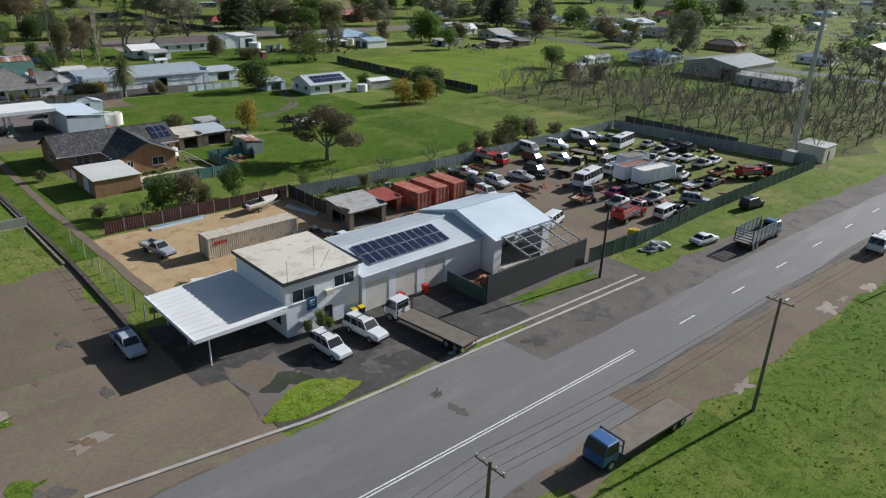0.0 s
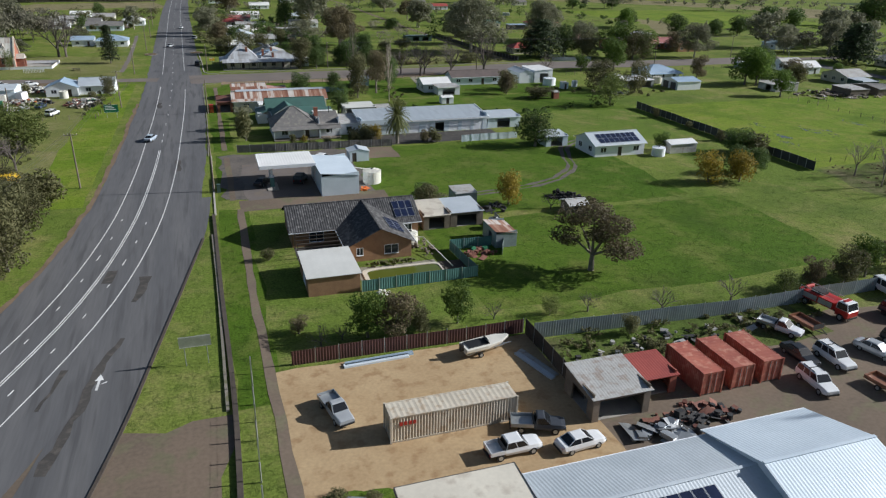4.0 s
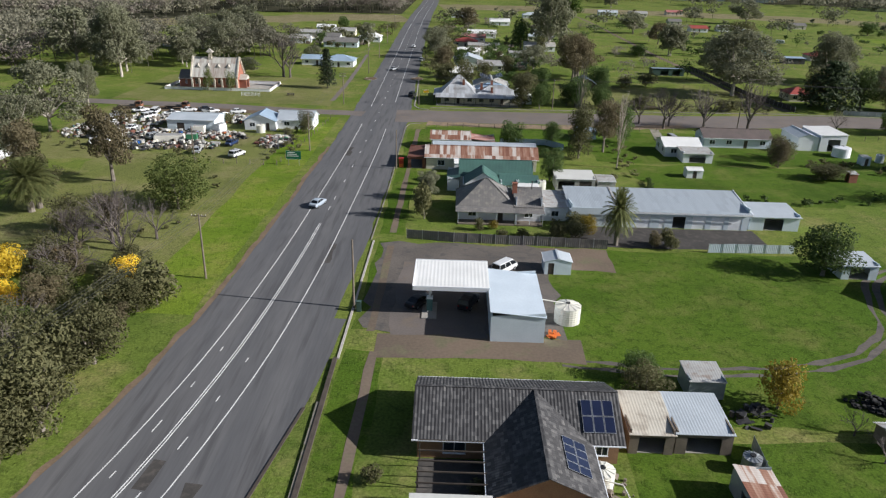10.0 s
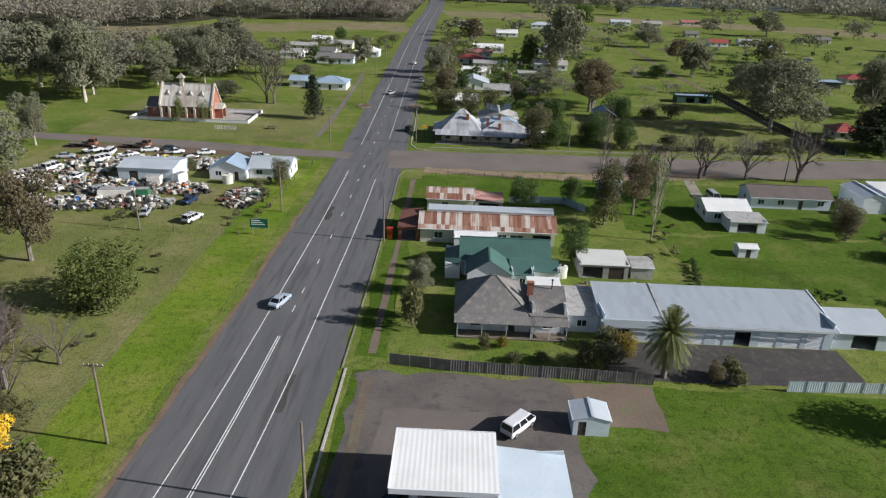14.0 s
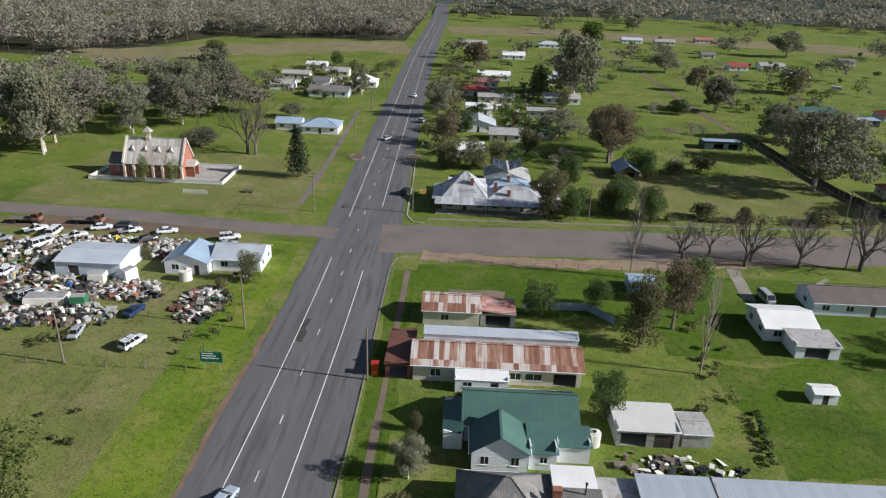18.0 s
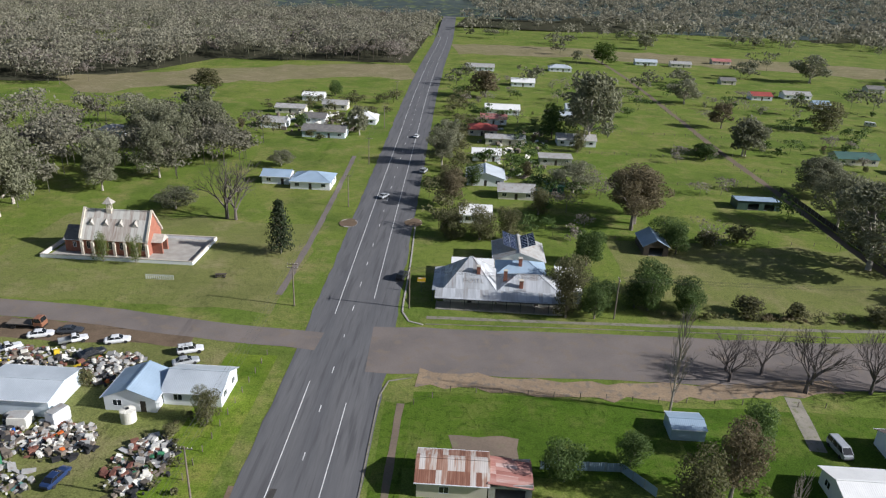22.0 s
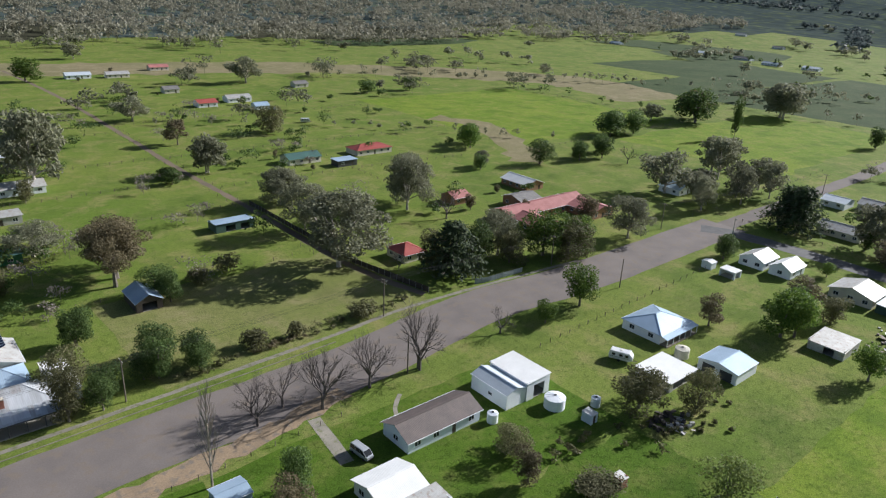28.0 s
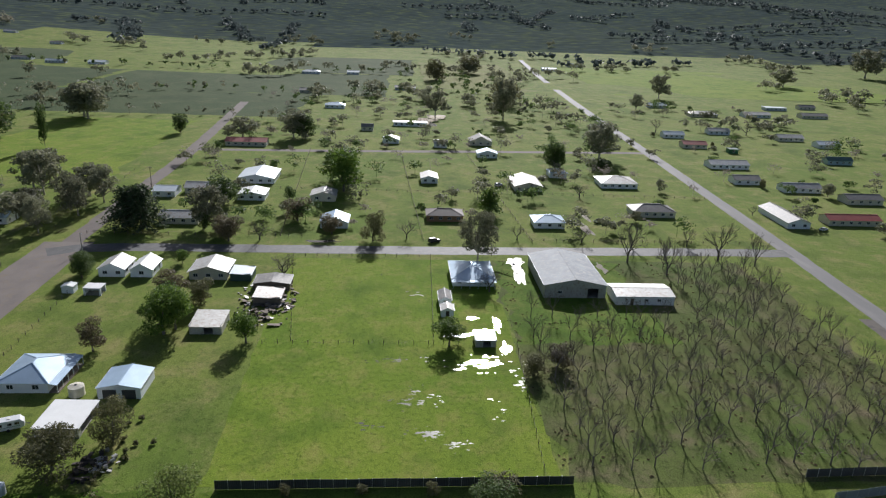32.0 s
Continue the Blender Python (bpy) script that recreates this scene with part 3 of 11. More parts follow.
def wall_pieces(length, height, th, holes, gable=0.0, rake=0):
    """A wall along +x from 0, its outside at y = 0 facing -y, with holes (from, to, sill, head), and a gable or a raked top on it. One connected mesh."""
    xs = sorted({0.0, length, *[v for q in holes for v in q[:2]]})
    zs = sorted({0.0, height, *[min(v, height) for q in holes for v in q[2:]]})
    vs, fs, idx = [], [], {}
    def vert(x, y, z):
        k = (round(x, 4), round(y, 4), round(z, 4))
        if k not in idx:
            idx[k] = len(vs)
            vs.append((x, y, z))
        return idx[k]
    def quad(*pts):
        fs.append(tuple(vert(*p) for p in pts))
    def solid(i, j):
        if not (0 <= i < len(xs) - 1 and 0 <= j < len(zs) - 1):
            return False
        cx, cz = (xs[i] + xs[i + 1]) / 2, (zs[j] + zs[j + 1]) / 2
        return not any(a < cx < b and lo < cz < hi for a, b, lo, hi in holes)
    for i in range(len(xs) - 1):
        for j in range(len(zs) - 1):
            if not solid(i, j):
                continue
            x0, x1, z0, z1 = xs[i], xs[i + 1], zs[j], zs[j + 1]
            quad((x0, 0, z0), (x1, 0, z0), (x1, 0, z1), (x0, 0, z1))
            quad((x1, th, z0), (x0, th, z0), (x0, th, z1), (x1, th, z1))
            if not solid(i - 1, j):
                quad((x0, th, z0), (x0, 0, z0), (x0, 0, z1), (x0, th, z1))
            if not solid(i + 1, j):
                quad((x1, 0, z0), (x1, th, z0), (x1, th, z1), (x1, 0, z1))
            if not solid(i, j - 1):
                quad((x0, th, z0), (x1, th, z0), (x1, 0, z0), (x0, 0, z0))
            if not solid(i, j + 1):
                quad((x0, 0, z1), (x1, 0, z1), (x1, th, z1), (x0, th, z1))
    if gable:
        x = {0: length / 2, 1: length, -1: 0.0}[rake]
        for y in (0, th):
            fs.append((vert(0, y, height), vert(length, y, height), vert(x, y, height + gable)))
        quad((0, 0, height), (x, 0, height + gable), (x, th, height + gable), (0, th, height))
        quad((length, th, height), (x, th, height + gable), (x, 0, height + gable), (length, 0, height))
    return Shape().add(vs, fs)

def placed(sh, m):
    sh.v = [tuple(m @ Vector(p)) for p in sh.v]
    return sh

def window_part(parent, m, a, b, s, t, trim=None, plain=False):
    """A window in a wall's hole: frame, panes with a mullion, sill."""
    trim = trim or WHITE
    f = 0.07
    fr = Shape().box(a, b, -0.02, 0.09, t - f, t).box(a, b, -0.02, 0.09, s, s + f).box(a, a + f, -0.02, 0.09, s + f, t - f).box(b - f, b, -0.02, 0.09, s + f, t - f)
    c = (a + b) / 2
    fr.box(c - 0.03, c + 0.03, -0.01, 0.08, s + f, t - f)
    w = part("window", placed(fr, m), trim, parent)
    if plain:
        part("pane", placed(Shape().box(a + f, b - f, 0.03, 0.05, s + f, t - f), m), GLASS, w)
        return
    part("pane", placed(Shape().box(a + f, c - 0.03, 0.03, 0.05, s + f, t - f), m), GLASS, w)
    part("pane", placed(Shape().box(c + 0.03, b - f, 0.03, 0.05, s + f, t - f), m), GLASS, w)
    part("sill", placed(Shape().box(a - 0.06, b + 0.06, -0.08, -0.021, s - 0.06, s), m), trim, w)

def door_part(parent, m, a, b, t, material, roller=False):
    sh = Shape().box(a, b, 0.05, 0.1, 0.0, t)
    if roller:
        n = int(t / 0.1)
        sh = Shape().add([(x, 0.03 + 0.025 * (k % 2), t * k / n) for k in range(n + 1) for x in (a, b)], [(2 * k, 2 * k + 1, 2 * k + 3, 2 * k + 2) for k in range(n)])
    d = part("roller_door" if roller else "door", placed(sh, m), material, parent)
    if not roller:
        part("door_handle", placed(Shape().box(b - 0.14, b - 0.1, 0.0, 0.049, 0.95, 1.05), m), STEEL, d)

def house(name, label, x0, x1, y0, y1, h, roof, rise, wall, cover, over=0.45, openings=(), category="house", trim=None, group="", verandas=(), base=0.0, boards=0.0, pitch=0.3, dmat=None):
    """A building over a rectangle. roof: gx, gy (gable, ridge along x or y), hx, hy (hip), sW, sE, sS, sN (skillion, low on that side), f (flat).
    openings: (side, place, width, sill, head, kind) with kind w, d (door), r (roller door), o (open). verandas: (side, depth)."""
    cx, cy = (x0 + x1) / 2, (y0 + y1) / 2
    th = thing(name, label, category, (cx, cy, base), 0, group)
    X, Y = (x1 - x0) / 2, (y1 - y0) / 2
    T = 0.16
    sides = {"S": (pose(-X, -Y, 0), 2 * X, cx - X), "N": (pose(X, Y, 0, 0, 0, 180), 2 * X, None),
             "W": (pose(-X, Y - T, 0, 0, 0, -90), 2 * Y - 2 * T, None), "E": (pose(X, -Y + T, 0, 0, 0, 90), 2 * Y - 2 * T, None)}
    low = {"sW": "W", "sE": "E", "sS": "S", "sN": "N"}.get(roof)
    for key, (m, length, _) in sides.items():
        holes = []
        for side, at, w, s, t, kind in openings:
            if side != key:
                continue
            p = {"S": at - x0, "N": x1 - at, "W": y1 - T - at, "E": at - y0 - T}[key]
            a, b = max(0.12, p - w / 2), min(length - 0.12, p + w / 2)
            if b - a > 0.2:
                holes.append((a, b, s, t))
        holes.sort()
        clean = []
        for q in holes:
            if not clean or q[0] > clean[-1][1] + 0.05:
                clean.append(q)
        hh = h + rise if (low and {"W": "E", "E": "W", "S": "N", "N": "S"}[low] == key) else h
        gable, rake = 0.0, 0
        if low and key != low and hh == h:      # raked side walls of a skillion
            gable, rake = rise * 0.98, {"W": -1, "E": 1, "S": -1, "N": 1}[key] * {"sW": 1, "sE": -1, "sS": -1, "sN": 1}[roof]
            rake = 1 if rake > 0 else -1
        if (roof == "gy" and key in "SN") or (roof == "gx" and key in "EW"):
            gable = rise
        sh = wall_pieces(length, hh, T, clean, gable, rake)
        if boards:
            z = boards
            while z < h - 0.05:
                last = 0.0
                for a, b, s, t in clean + [(length, length, 0, 0)]:
                    if s <= z <= t or a == length:
                        if a > last:
                            sh.box(last, a, -0.018, -0.001, z - 0.03, z)
                        last = b
                z += boards
        part("wall", placed(sh, m), wall, th)
        for side, at, w, s, t, kind in openings:
            if side != key:
                continue
            p = {"S": at - x0, "N": x1 - at, "W": y1 - T - at, "E": at - y0 - T}[key]
            a, b = max(0.12, p - w / 2), min(length - 0.12, p + w / 2)
            if (a, b, s, t) not in clean:
                continue
            if kind == "w":
                window_part(th, m, a, b, s, t, trim, x0 > 80 or y0 > 240 or x1 < -5)
            elif kind == "d":
                door_part(th, m, a, b, t, dmat or DARKTIMBER)
            elif kind == "r":
                door_part(th, m, a, b, t, dmat or WHITE, True)
    o = over
    far_off = x0 > 285 or y0 > 400
    pitch = 1.1 if far_off else pitch
    def slope(e0, e, u, length, a, b):
        part("roof", ribbed(Shape(), e0, e, u, length, a, b, pitch), cover, th)
    if roof in ("gx", "hx", "gy", "hy"):
        along, across = (X, Y) if roof[1] == "x" else (Y, X)
        tilt = rise / across
        LL, run = 2 * (along + o), across + o
        drop = tilt * o
        hip = min(run, along + o - 0.3) if roof[0] == "h" else 0.0
        zb = h - drop
        up = rise + drop
        def pt(u, v, z):
            return (u, v, z) if roof[1] == "x" else (-v, u, z)
        def vec(u, v, z):
            return Vector(pt(u, v, z))
        slope(pt(-along - o, -run, zb), vec(1, 0, 0), vec(0, run, up), LL, hip, LL - hip)
        slope(pt(along + o, run, zb), vec(-1, 0, 0), vec(0, -run, up), LL, hip, LL - hip)
        if hip:
            slope(pt(along + o, -run, zb), vec(0, 1, 0), vec(-hip, 0, up), 2 * run, run, run)
            slope(pt(-along - o, run, zb), vec(0, -1, 0), vec(hip, 0, up), 2 * run, run, run)
        rc = Shape().beam(pt(-along - o + hip, 0, h + rise + 0.04), pt(along + o - hip, 0, h + rise + 0.04), 0.3, 0.06)
        if hip:
            for su in (-1, 1):
                for sv in (-1, 1):
                    rc.beam(pt(su * (along + o - hip), 0, h + rise + 0.035), pt(su * (along + o), sv * run, zb + 0.035), 0.2, 0.06)
        part("ridge_cap", rc, cover, th)
        for sv in (-1, 1) if not far_off else ():
            gut = Shape().beam(pt(-along - o, sv * (run + 0.05), zb - 0.06), pt(along + o, sv * (run + 0.05), zb - 0.06), 0.1, 0.11)
            part("gutter", gut, trim or WHITE, th)
    elif low:
        d = {"W": (1, 0), "E": (-1, 0), "S": (0, 1), "N": (0, -1)}[low]
        if d[0]:
            run, LL = 2 * (X + o), 2 * (Y + o)
            e0, e = (-d[0] * (X + o), -(Y + o), h - rise / (2 * X) * o + 0.06), Vector((0, 1, 0))
        else:
            run, LL = 2 * (Y + o), 2 * (X + o)
            e0, e = (-(X + o), -d[1] * (Y + o), h - rise / (2 * Y) * o + 0.06), Vector((1, 0, 0))
        slope(e0, e, Vector((d[0] * run, d[1] * run, rise * (1 + 2 * o / (run - 2 * o)))), LL, 0, LL)
    else:
        slope((-X - o, -Y - o, h + 0.06), Vector((1, 0, 0)), Vector((0, 2 * (Y + o), 0.12)), 2 * (X + o), 0, 2 * (X + o))
    if not far_off:
        part("floor", Shape().box(-X + T + 0.002, X - T - 0.002, -Y + T + 0.002, Y - T - 0.002, 0.0, 0.06), CONCRETE, th)
    for side, depth in verandas:
        zt, zl = h - 0.12, h - 0.55
        if side in "SN":
            sg = -1 if side == "S" else 1
            e0 = (-X - o, sg * (Y + depth), zl)
            part("veranda_roof", ribbed(Shape(), e0, (1, 0, 0), (0, -sg * (depth - 0.02), zt - zl), 2 * (X + o), 0, 2 * (X + o), pitch), cover, th)
            part("veranda_floor", Shape().box(-X, X, min(sg * Y, sg * (Y + depth)) + (0.003 if sg > 0 else 0), max(sg * Y, sg * (Y + depth)) - (0.003 if sg < 0 else 0), 0, 0.22), TIMBER, th)
            n = max(2, int(2 * X / 2.6))
            for i in range(n + 1):
                px = -X + 2 * X * i / n
                part("veranda_post", Shape().box(px - 0.05, px + 0.05, sg * (Y + depth - 0.15) - 0.05, sg * (Y + depth - 0.15) + 0.05, 0.2, zl), trim or WHITE, th)
        else:
            sg = -1 if side == "W" else 1
            e0 = (sg * (X + depth), -Y - o, zl)
            part("veranda_roof", ribbed(Shape(), e0, (0, 1, 0), (-sg * (depth - 0.02), 0, zt - zl), 2 * (Y + o), 0, 2 * (Y + o), pitch), cover, th)
            n = max(2, int(2 * Y / 2.6))
            for i in range(n + 1):
                py = -Y + 2 * Y * i / n
                part("veranda_post", Shape().box(sg * (X + depth - 0.15) - 0.05, sg * (X + depth - 0.15) + 0.05, py - 0.05, py + 0.05, 0, zl), trim or WHITE, th)
    return th

def openings_for(x0, x1, y0, y1, sides="SEWN", gap=3.4, w=1.5, sill=0.9, head=2.1, door="S"):
    """Windows at even steps round a house, one door."""
    out = []
    for s in sides:
        a, b = (x0, x1) if s in "SN" else (y0, y1)
        n = max(1, int((b - a - 1.2) / gap))
        for i in range(n):
            p = a + (b - a) * (i + 0.5) / n
            if s == door and i == n // 2 and n > 1:
                out.append((s, p, 0.95, 0.0, 2.05, "d"))
            else:
                out.append((s, p, w, sill, head, "w"))
    return tuple(out)

# ---- ground and roads ----
def terrain():
    """One sheet from the town to the horizon: level near by, hills far off."""
    xs = np.unique(np.concatenate([np.linspace(-3400, -400, 34), np.linspace(-400, 700, 45), np.linspace(700, 4300, 46)]))
    ys = np.unique(np.concatenate([np.linspace(-2600, -200, 24), np.linspace(-200, 900, 45), np.linspace(900, 4300, 46)]))
    vs, fs = [], []
    for y in ys:
        for x in xs:
            d = math.hypot(x - 120, y - 170)
            k = max(0.0, (d - 1150) / 2600.0)
            z = k ** 1.25 * 210 * (0.65 + 0.9 * (0.5 + 0.5 * noise.noise((x * 0.0011, y * 0.0011, 4.0))))
            z += 10 * max(0.0, min(1.0, (d - 700) / 600)) * noise.noise((x * 0.004, y * 0.004, 0.5))
            vs.append((x, y, z if d > 700 else 0.0))
    n = len(xs)
    for j in range(len(ys) - 1):
        for i in range(n - 1):
            fs.append((j * n + i, j * n + i + 1, (j + 1) * n + i + 1, (j + 1) * n + i))
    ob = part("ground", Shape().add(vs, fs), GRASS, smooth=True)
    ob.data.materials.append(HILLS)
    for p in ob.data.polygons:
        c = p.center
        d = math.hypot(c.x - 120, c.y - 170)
        # far faces get the ground colour with painted haze and shade
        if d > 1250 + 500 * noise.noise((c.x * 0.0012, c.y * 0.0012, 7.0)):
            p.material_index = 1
    return tagged(ob, "green grass paddocks of a flat country town", "ground", kind="structure")
terrain()

def struct(name, sh, m, label, category):
    return tagged(part(name, sh, m), label, category, kind="structure")

# highway along +y, a wide side street, the main cross street, a wet back street
HW = [(-64, -60), (-42, 0), (-22, 45), (-8, 80), (1.5, 108), (6.2, 135), (8.2, 165), (8.9, 200), (9.2, 240), (8.6, 290), (7.0, 360), (5.0, 450), (2.5, 560), (1.0, 700), (0.5, 900), (-8, 1300)]
struct("highway", ribbon(HW, -8.5, 9.2, 0.030, 4, 0.25), HIGHWAY, "grey sealed two-lane highway with worn wheel tracks", "road")
struct("verge_dirt", ribbon(HW[3:9], -9.3, -8.3, 0.016, 1.5, 0.4), REDDIRT, "reddish gravel shoulder beside the highway", "verge")
struct("side_road", ribbon([(-4, 32), (20, 31.5), (60, 30), (110, 29), (170, 25), (240, 20.5), (330, 16), (480, 10), (640, 4), (920, -11), (1300, -40)], -3.6, 3.6, 0.034, 5, 0.2), ASPHALT, "grey asphalt side road with faded centre line", "road")
struct("side_road_shoulder", ribbon([(3, 32), (20, 31), (60, 30.5), (110, 28.5), (170, 24.5), (215, 21)], -8.8, 8.0, 0.020, 4, 0.5), GRIT, "gritty grey-brown shoulder of the side road", "verge")
struct("side_road_verge", ribbon([(34, 31), (60, 30.5), (110, 28.5), (170, 24.5), (215, 21)], 4.6, 10.2, 0.0215, 3, 0.7), DIRT, "bare reddish-brown dirt edge of the side road", "verge")
struct("side_road_mouth", sheet(6, 46, 24.5, 40.0, 0.026, 3, 0.5), ASPHALT, "wide grey asphalt mouth of the side road", "road")
struct("main_street", ribbon([(14, 279.5), (60, 281.5), (110, 283), (150, 288.5), (190, 286), (240, 286.5), (275, 287)], -8.6, 8.6, 0.036, 5, 0.3), OLDROAD, "broad faded asphalt street", "road")
struct("main_street_east", ribbon([(268, 286), (330, 287), (420, 288), (520, 293), (640, 300)], -3.6, 3.6, 0.0355, 5, 0.3), OLDROAD, "narrower faded asphalt street", "road")
struct("street_west", ribbon([(4, 281), (-20, 283), (-45, 286.5), (-90, 289), (-160, 293)], -3.4, 3.4, 0.038, 5, 0.2), OLDROAD, "narrow faded asphalt street", "road")
struct("back_street", ribbon([(264, 290), (270, 272), (271, 200), (272, 130), (274, 60), (274, 20)], -4.2, 4.2, 0.037, 5, 0.4), WETROAD, "wet grey back street", "road")
struct("far_street", ribbon([(440, 292), (446, 200), (455, 100), (462, 8)], -3, 3, 0.033, 8, 0.4), OLDROAD, "narrow gravel street", "road")
struct("dirt_strip", ribbon([(24, 271), (45, 269.6), (66, 270.5), (88, 273.5), (100, 276)], -1.8, 3.0, 0.042, 2.5, 1.0), ORANGEDIRT, "orange dirt strip beside the street", "verge")
struct("lane", ribbon([(144, 303), (138.4, 331), (137.5, 400), (136.5, 470), (137.5, 575), (137, 680), (130, 800)], -1.3, 1.3, 0.014, 5, 0.4), DIRT, "narrow rutted dirt lane between paddocks", "lane")
struct("dirt_yard", sheet(-6, 19.0, 42, 84, 0.012, 3, 1.2), DIRT, "bare brown dirt corner beside the highway", "yard")
struct("dirt_corner", sheet(2, 22, 40, 60, 0.017, 3, 1.0), DIRT, "bare brown packed dirt", "yard")
struct("forecourt", sheet(22, 52, 40.6, 53.0, 0.028, 3, 0.3), YARDTAR, "dark stained asphalt forecourt", "yard")
struct("forecourt_east", sheet(50, 72, 36.5, 46.0, 0.0235, 3, 0.4), GRIT, "stained grey asphalt before the screen wall", "yard")
struct("screen_grass", patch(60.5, 43.6, 7.5, 1.35, 0.034, 0.3, 30, 4.0, -0.03), VERGE, "strip of rank grass below the screen wall", "grass")
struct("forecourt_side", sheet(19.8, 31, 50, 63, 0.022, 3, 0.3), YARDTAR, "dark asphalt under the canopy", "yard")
struct("forecourt_concrete", sheet(22, 27.5, 44.2, 51, 0.031, 1.5, 0.8), OLDROAD, "cracked pale concrete apron", "yard")
struct("sand_yard", sheet(22.8, 52.2, 62.5, 89.6, 0.024, 3, 0.15), SAND, "orange sandy gravel yard", "yard")
struct("wreck_yard_dirt", sheet(52.0, 100, 46, 84, 0.021, 4, 1.0), DIRT, "oily brown dirt yard", "yard")
struct("wreck_yard_grass", sheet(94, 139, 46.4, 86, 0.018, 4, 1.0), DRYGRASS, "patchy grass between parked wrecks", "yard")
struct("wreck_yard_weeds", sheet(52.5, 88, 79.5, 88, 0.0235, 3, 0.4), ORCHARD, "weedy strip along the fence", "yard")
struct("servo_apron", sheet(20.5, 47.5, 147, 177.5, 0.019, 3, 1.0), GRIT, "grey-brown gravel apron of the old service station", "yard")
struct("servo_dirt", ribbon([(23, 143.8), (36, 144.0), (49, 143.6)], -2.8, 3.0, 0.0165, 3, 0.5), DIRT, "bare brown dirt behind the apron", "yard")
struct("servo_dirt", sheet(46, 58, 168, 177, 0.0175, 3, 0.4), DIRT, "bare brown dirt beside the shed", "yard")
struct("servo_tar", sheet(24.5, 37.2, 146, 170, 0.025, 3, 0.6), OLDROAD, "faded asphalt under the canopy", "yard")
for off in (-0.75, 0.75):
    struct("track", ribbon([(46, 141), (60, 139.5), (78, 142), (90, 150), (94, 160), (98, 168), (104, 172)], off - 0.34, off + 0.34, 0.0132, 2, 0.35), GRIT, "worn wheel rut across the grass", "track")
struct("motel_drive", sheet(53, 87, 178.4, 188.2, 0.022, 4, 0.15), YARDTAR, "dark sealed driveway", "yard")
struct("orchard_ground", sheet(140, 262, 44, 137, 0.010, 6, 2.5), ORCHARD, "brown weedy ground under bare fruit trees", "ground")
struct("orchard_weeds", sheet(198, 262, 92, 137, 0.0128, 4, 2.5), VERGE, "rank green weeds beside the farm sheds", "grass")
struct("west_rough", sheet(-52, -9.5, 162, 224, 0.0052, 5, 2.5), DRYGRASS, "rough olive grass west of the highway", "grass")
struct("scrub_west", ribbon([(-190, 540), (-120, 600), (-60, 632), (-9, 645)], -30, 26, 0.011, 12, 9), SCRUBLAND, "brown dry scrub land", "ground")
struct("scrub_east", ribbon([(14, 800), (110, 810), (210, 790), (330, 760), (450, 690), (540, 590), (530, 480)], -34, 40, 0.011, 12, 8), SCRUBLAND, "brown dry creek flat", "ground")
# the darkest of these paddocks carry cloud shadow painted into their grass colour
for fk, (x0, x1, y0, y1, fm, lab) in enumerate(((305, 455, 420, 575, LUSH, "bright green fenced paddock"), (368, 540, 312, 405, LUSH, "bright green paddock beside the street"), (565, 700, 250, 560, SHADECROP, "far paddock darkened as by cloud shadow"), (700, 900, 180, 470, SHADECROP, "far paddock darkened as by cloud shadow"),
        (470, 690, 570, 760, GRASS, "green far paddock"), (690, 960, 480, 760, SHADECROP, "far paddock darkened as by cloud shadow"), (905, 1150, 150, 480, SHADECROP, "far paddock darkened as by cloud shadow"), (500, 760, 765, 980, SHADECROP, "far paddock darkened as by cloud shadow"), (960, 1250, 490, 900, SHADECROP, "far grazing land darkened as by cloud shadow"),
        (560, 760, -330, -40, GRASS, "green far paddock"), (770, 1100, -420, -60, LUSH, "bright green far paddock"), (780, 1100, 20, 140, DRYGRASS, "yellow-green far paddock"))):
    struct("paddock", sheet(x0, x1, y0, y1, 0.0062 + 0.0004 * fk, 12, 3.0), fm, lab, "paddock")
struct("paddock", ribbon([(313, 504), (322, 474), (300, 420), (280, 393)], -9, 9, 0.0125, 8, 4.0), SCRUBLAND, "brown rough grass strip", "paddock")
fx = [-560 + 34 * k for k in range(17)]
front = lambda x: (535 + 0.25 * (x + 222) if x < -182 else 545 + 5.2 * (x + 182) if x < -160 else 660 + 0.13 * (x + 160))
struct("forest_floor", Shape().add([(x, front(x) + 10 + 9 * noise.noise((x * 0.05, 0, 2)), 0.008) for x in fx] + [(x, 1260, 0.008) for x in fx], [(k, k + 1, 18 + k, 17 + k) for k in range(16)]), FORESTFLOOR, "dark leaf litter under the gum forest", "ground")
struct("forest_floor", ribbon([(10, 1060), (400, 1040), (900, 1000), (1500, 960)], -500, 20, 0.0085, 40, 20), FORESTFLOOR, "dark leaf litter under the far forest", "ground")
struct("verge_grass", ribbon([(36, 6), (80, 4), (130, 1), (190, -3)], -15.0, 45, 0.0042, 4, 0.9), VERGE, "rank green grass beside the side road", "grass")
struct("church_ground", sheet(-80, -8, 292, 345, 0.009, 6, 2.0), DRYGRASS, "mown olive grass round the church", "ground")
struct("church_pave", sheet(-69, -33.6, 313.6, 329, 0.024, 4, 0.1), CONCRETE, "pale paved church forecourt", "yard")
struct("hotel_paddock", sheet(70, 143, 297, 345, 0.009, 6, 2.0), DRYGRASS, "mown grass paddock", "ground")
struct("wreck_west_dirt", sheet(-75, -12, 222, 282, 0.009, 5, 1.5), DRYGRASS, "trodden grass of a junk yard", "yard")
struct("red_dirt_west", sheet(-72, -20, 276, 283.5, 0.014, 4, 0.8), REDDIRT, "orange dirt strip at the street", "yard")
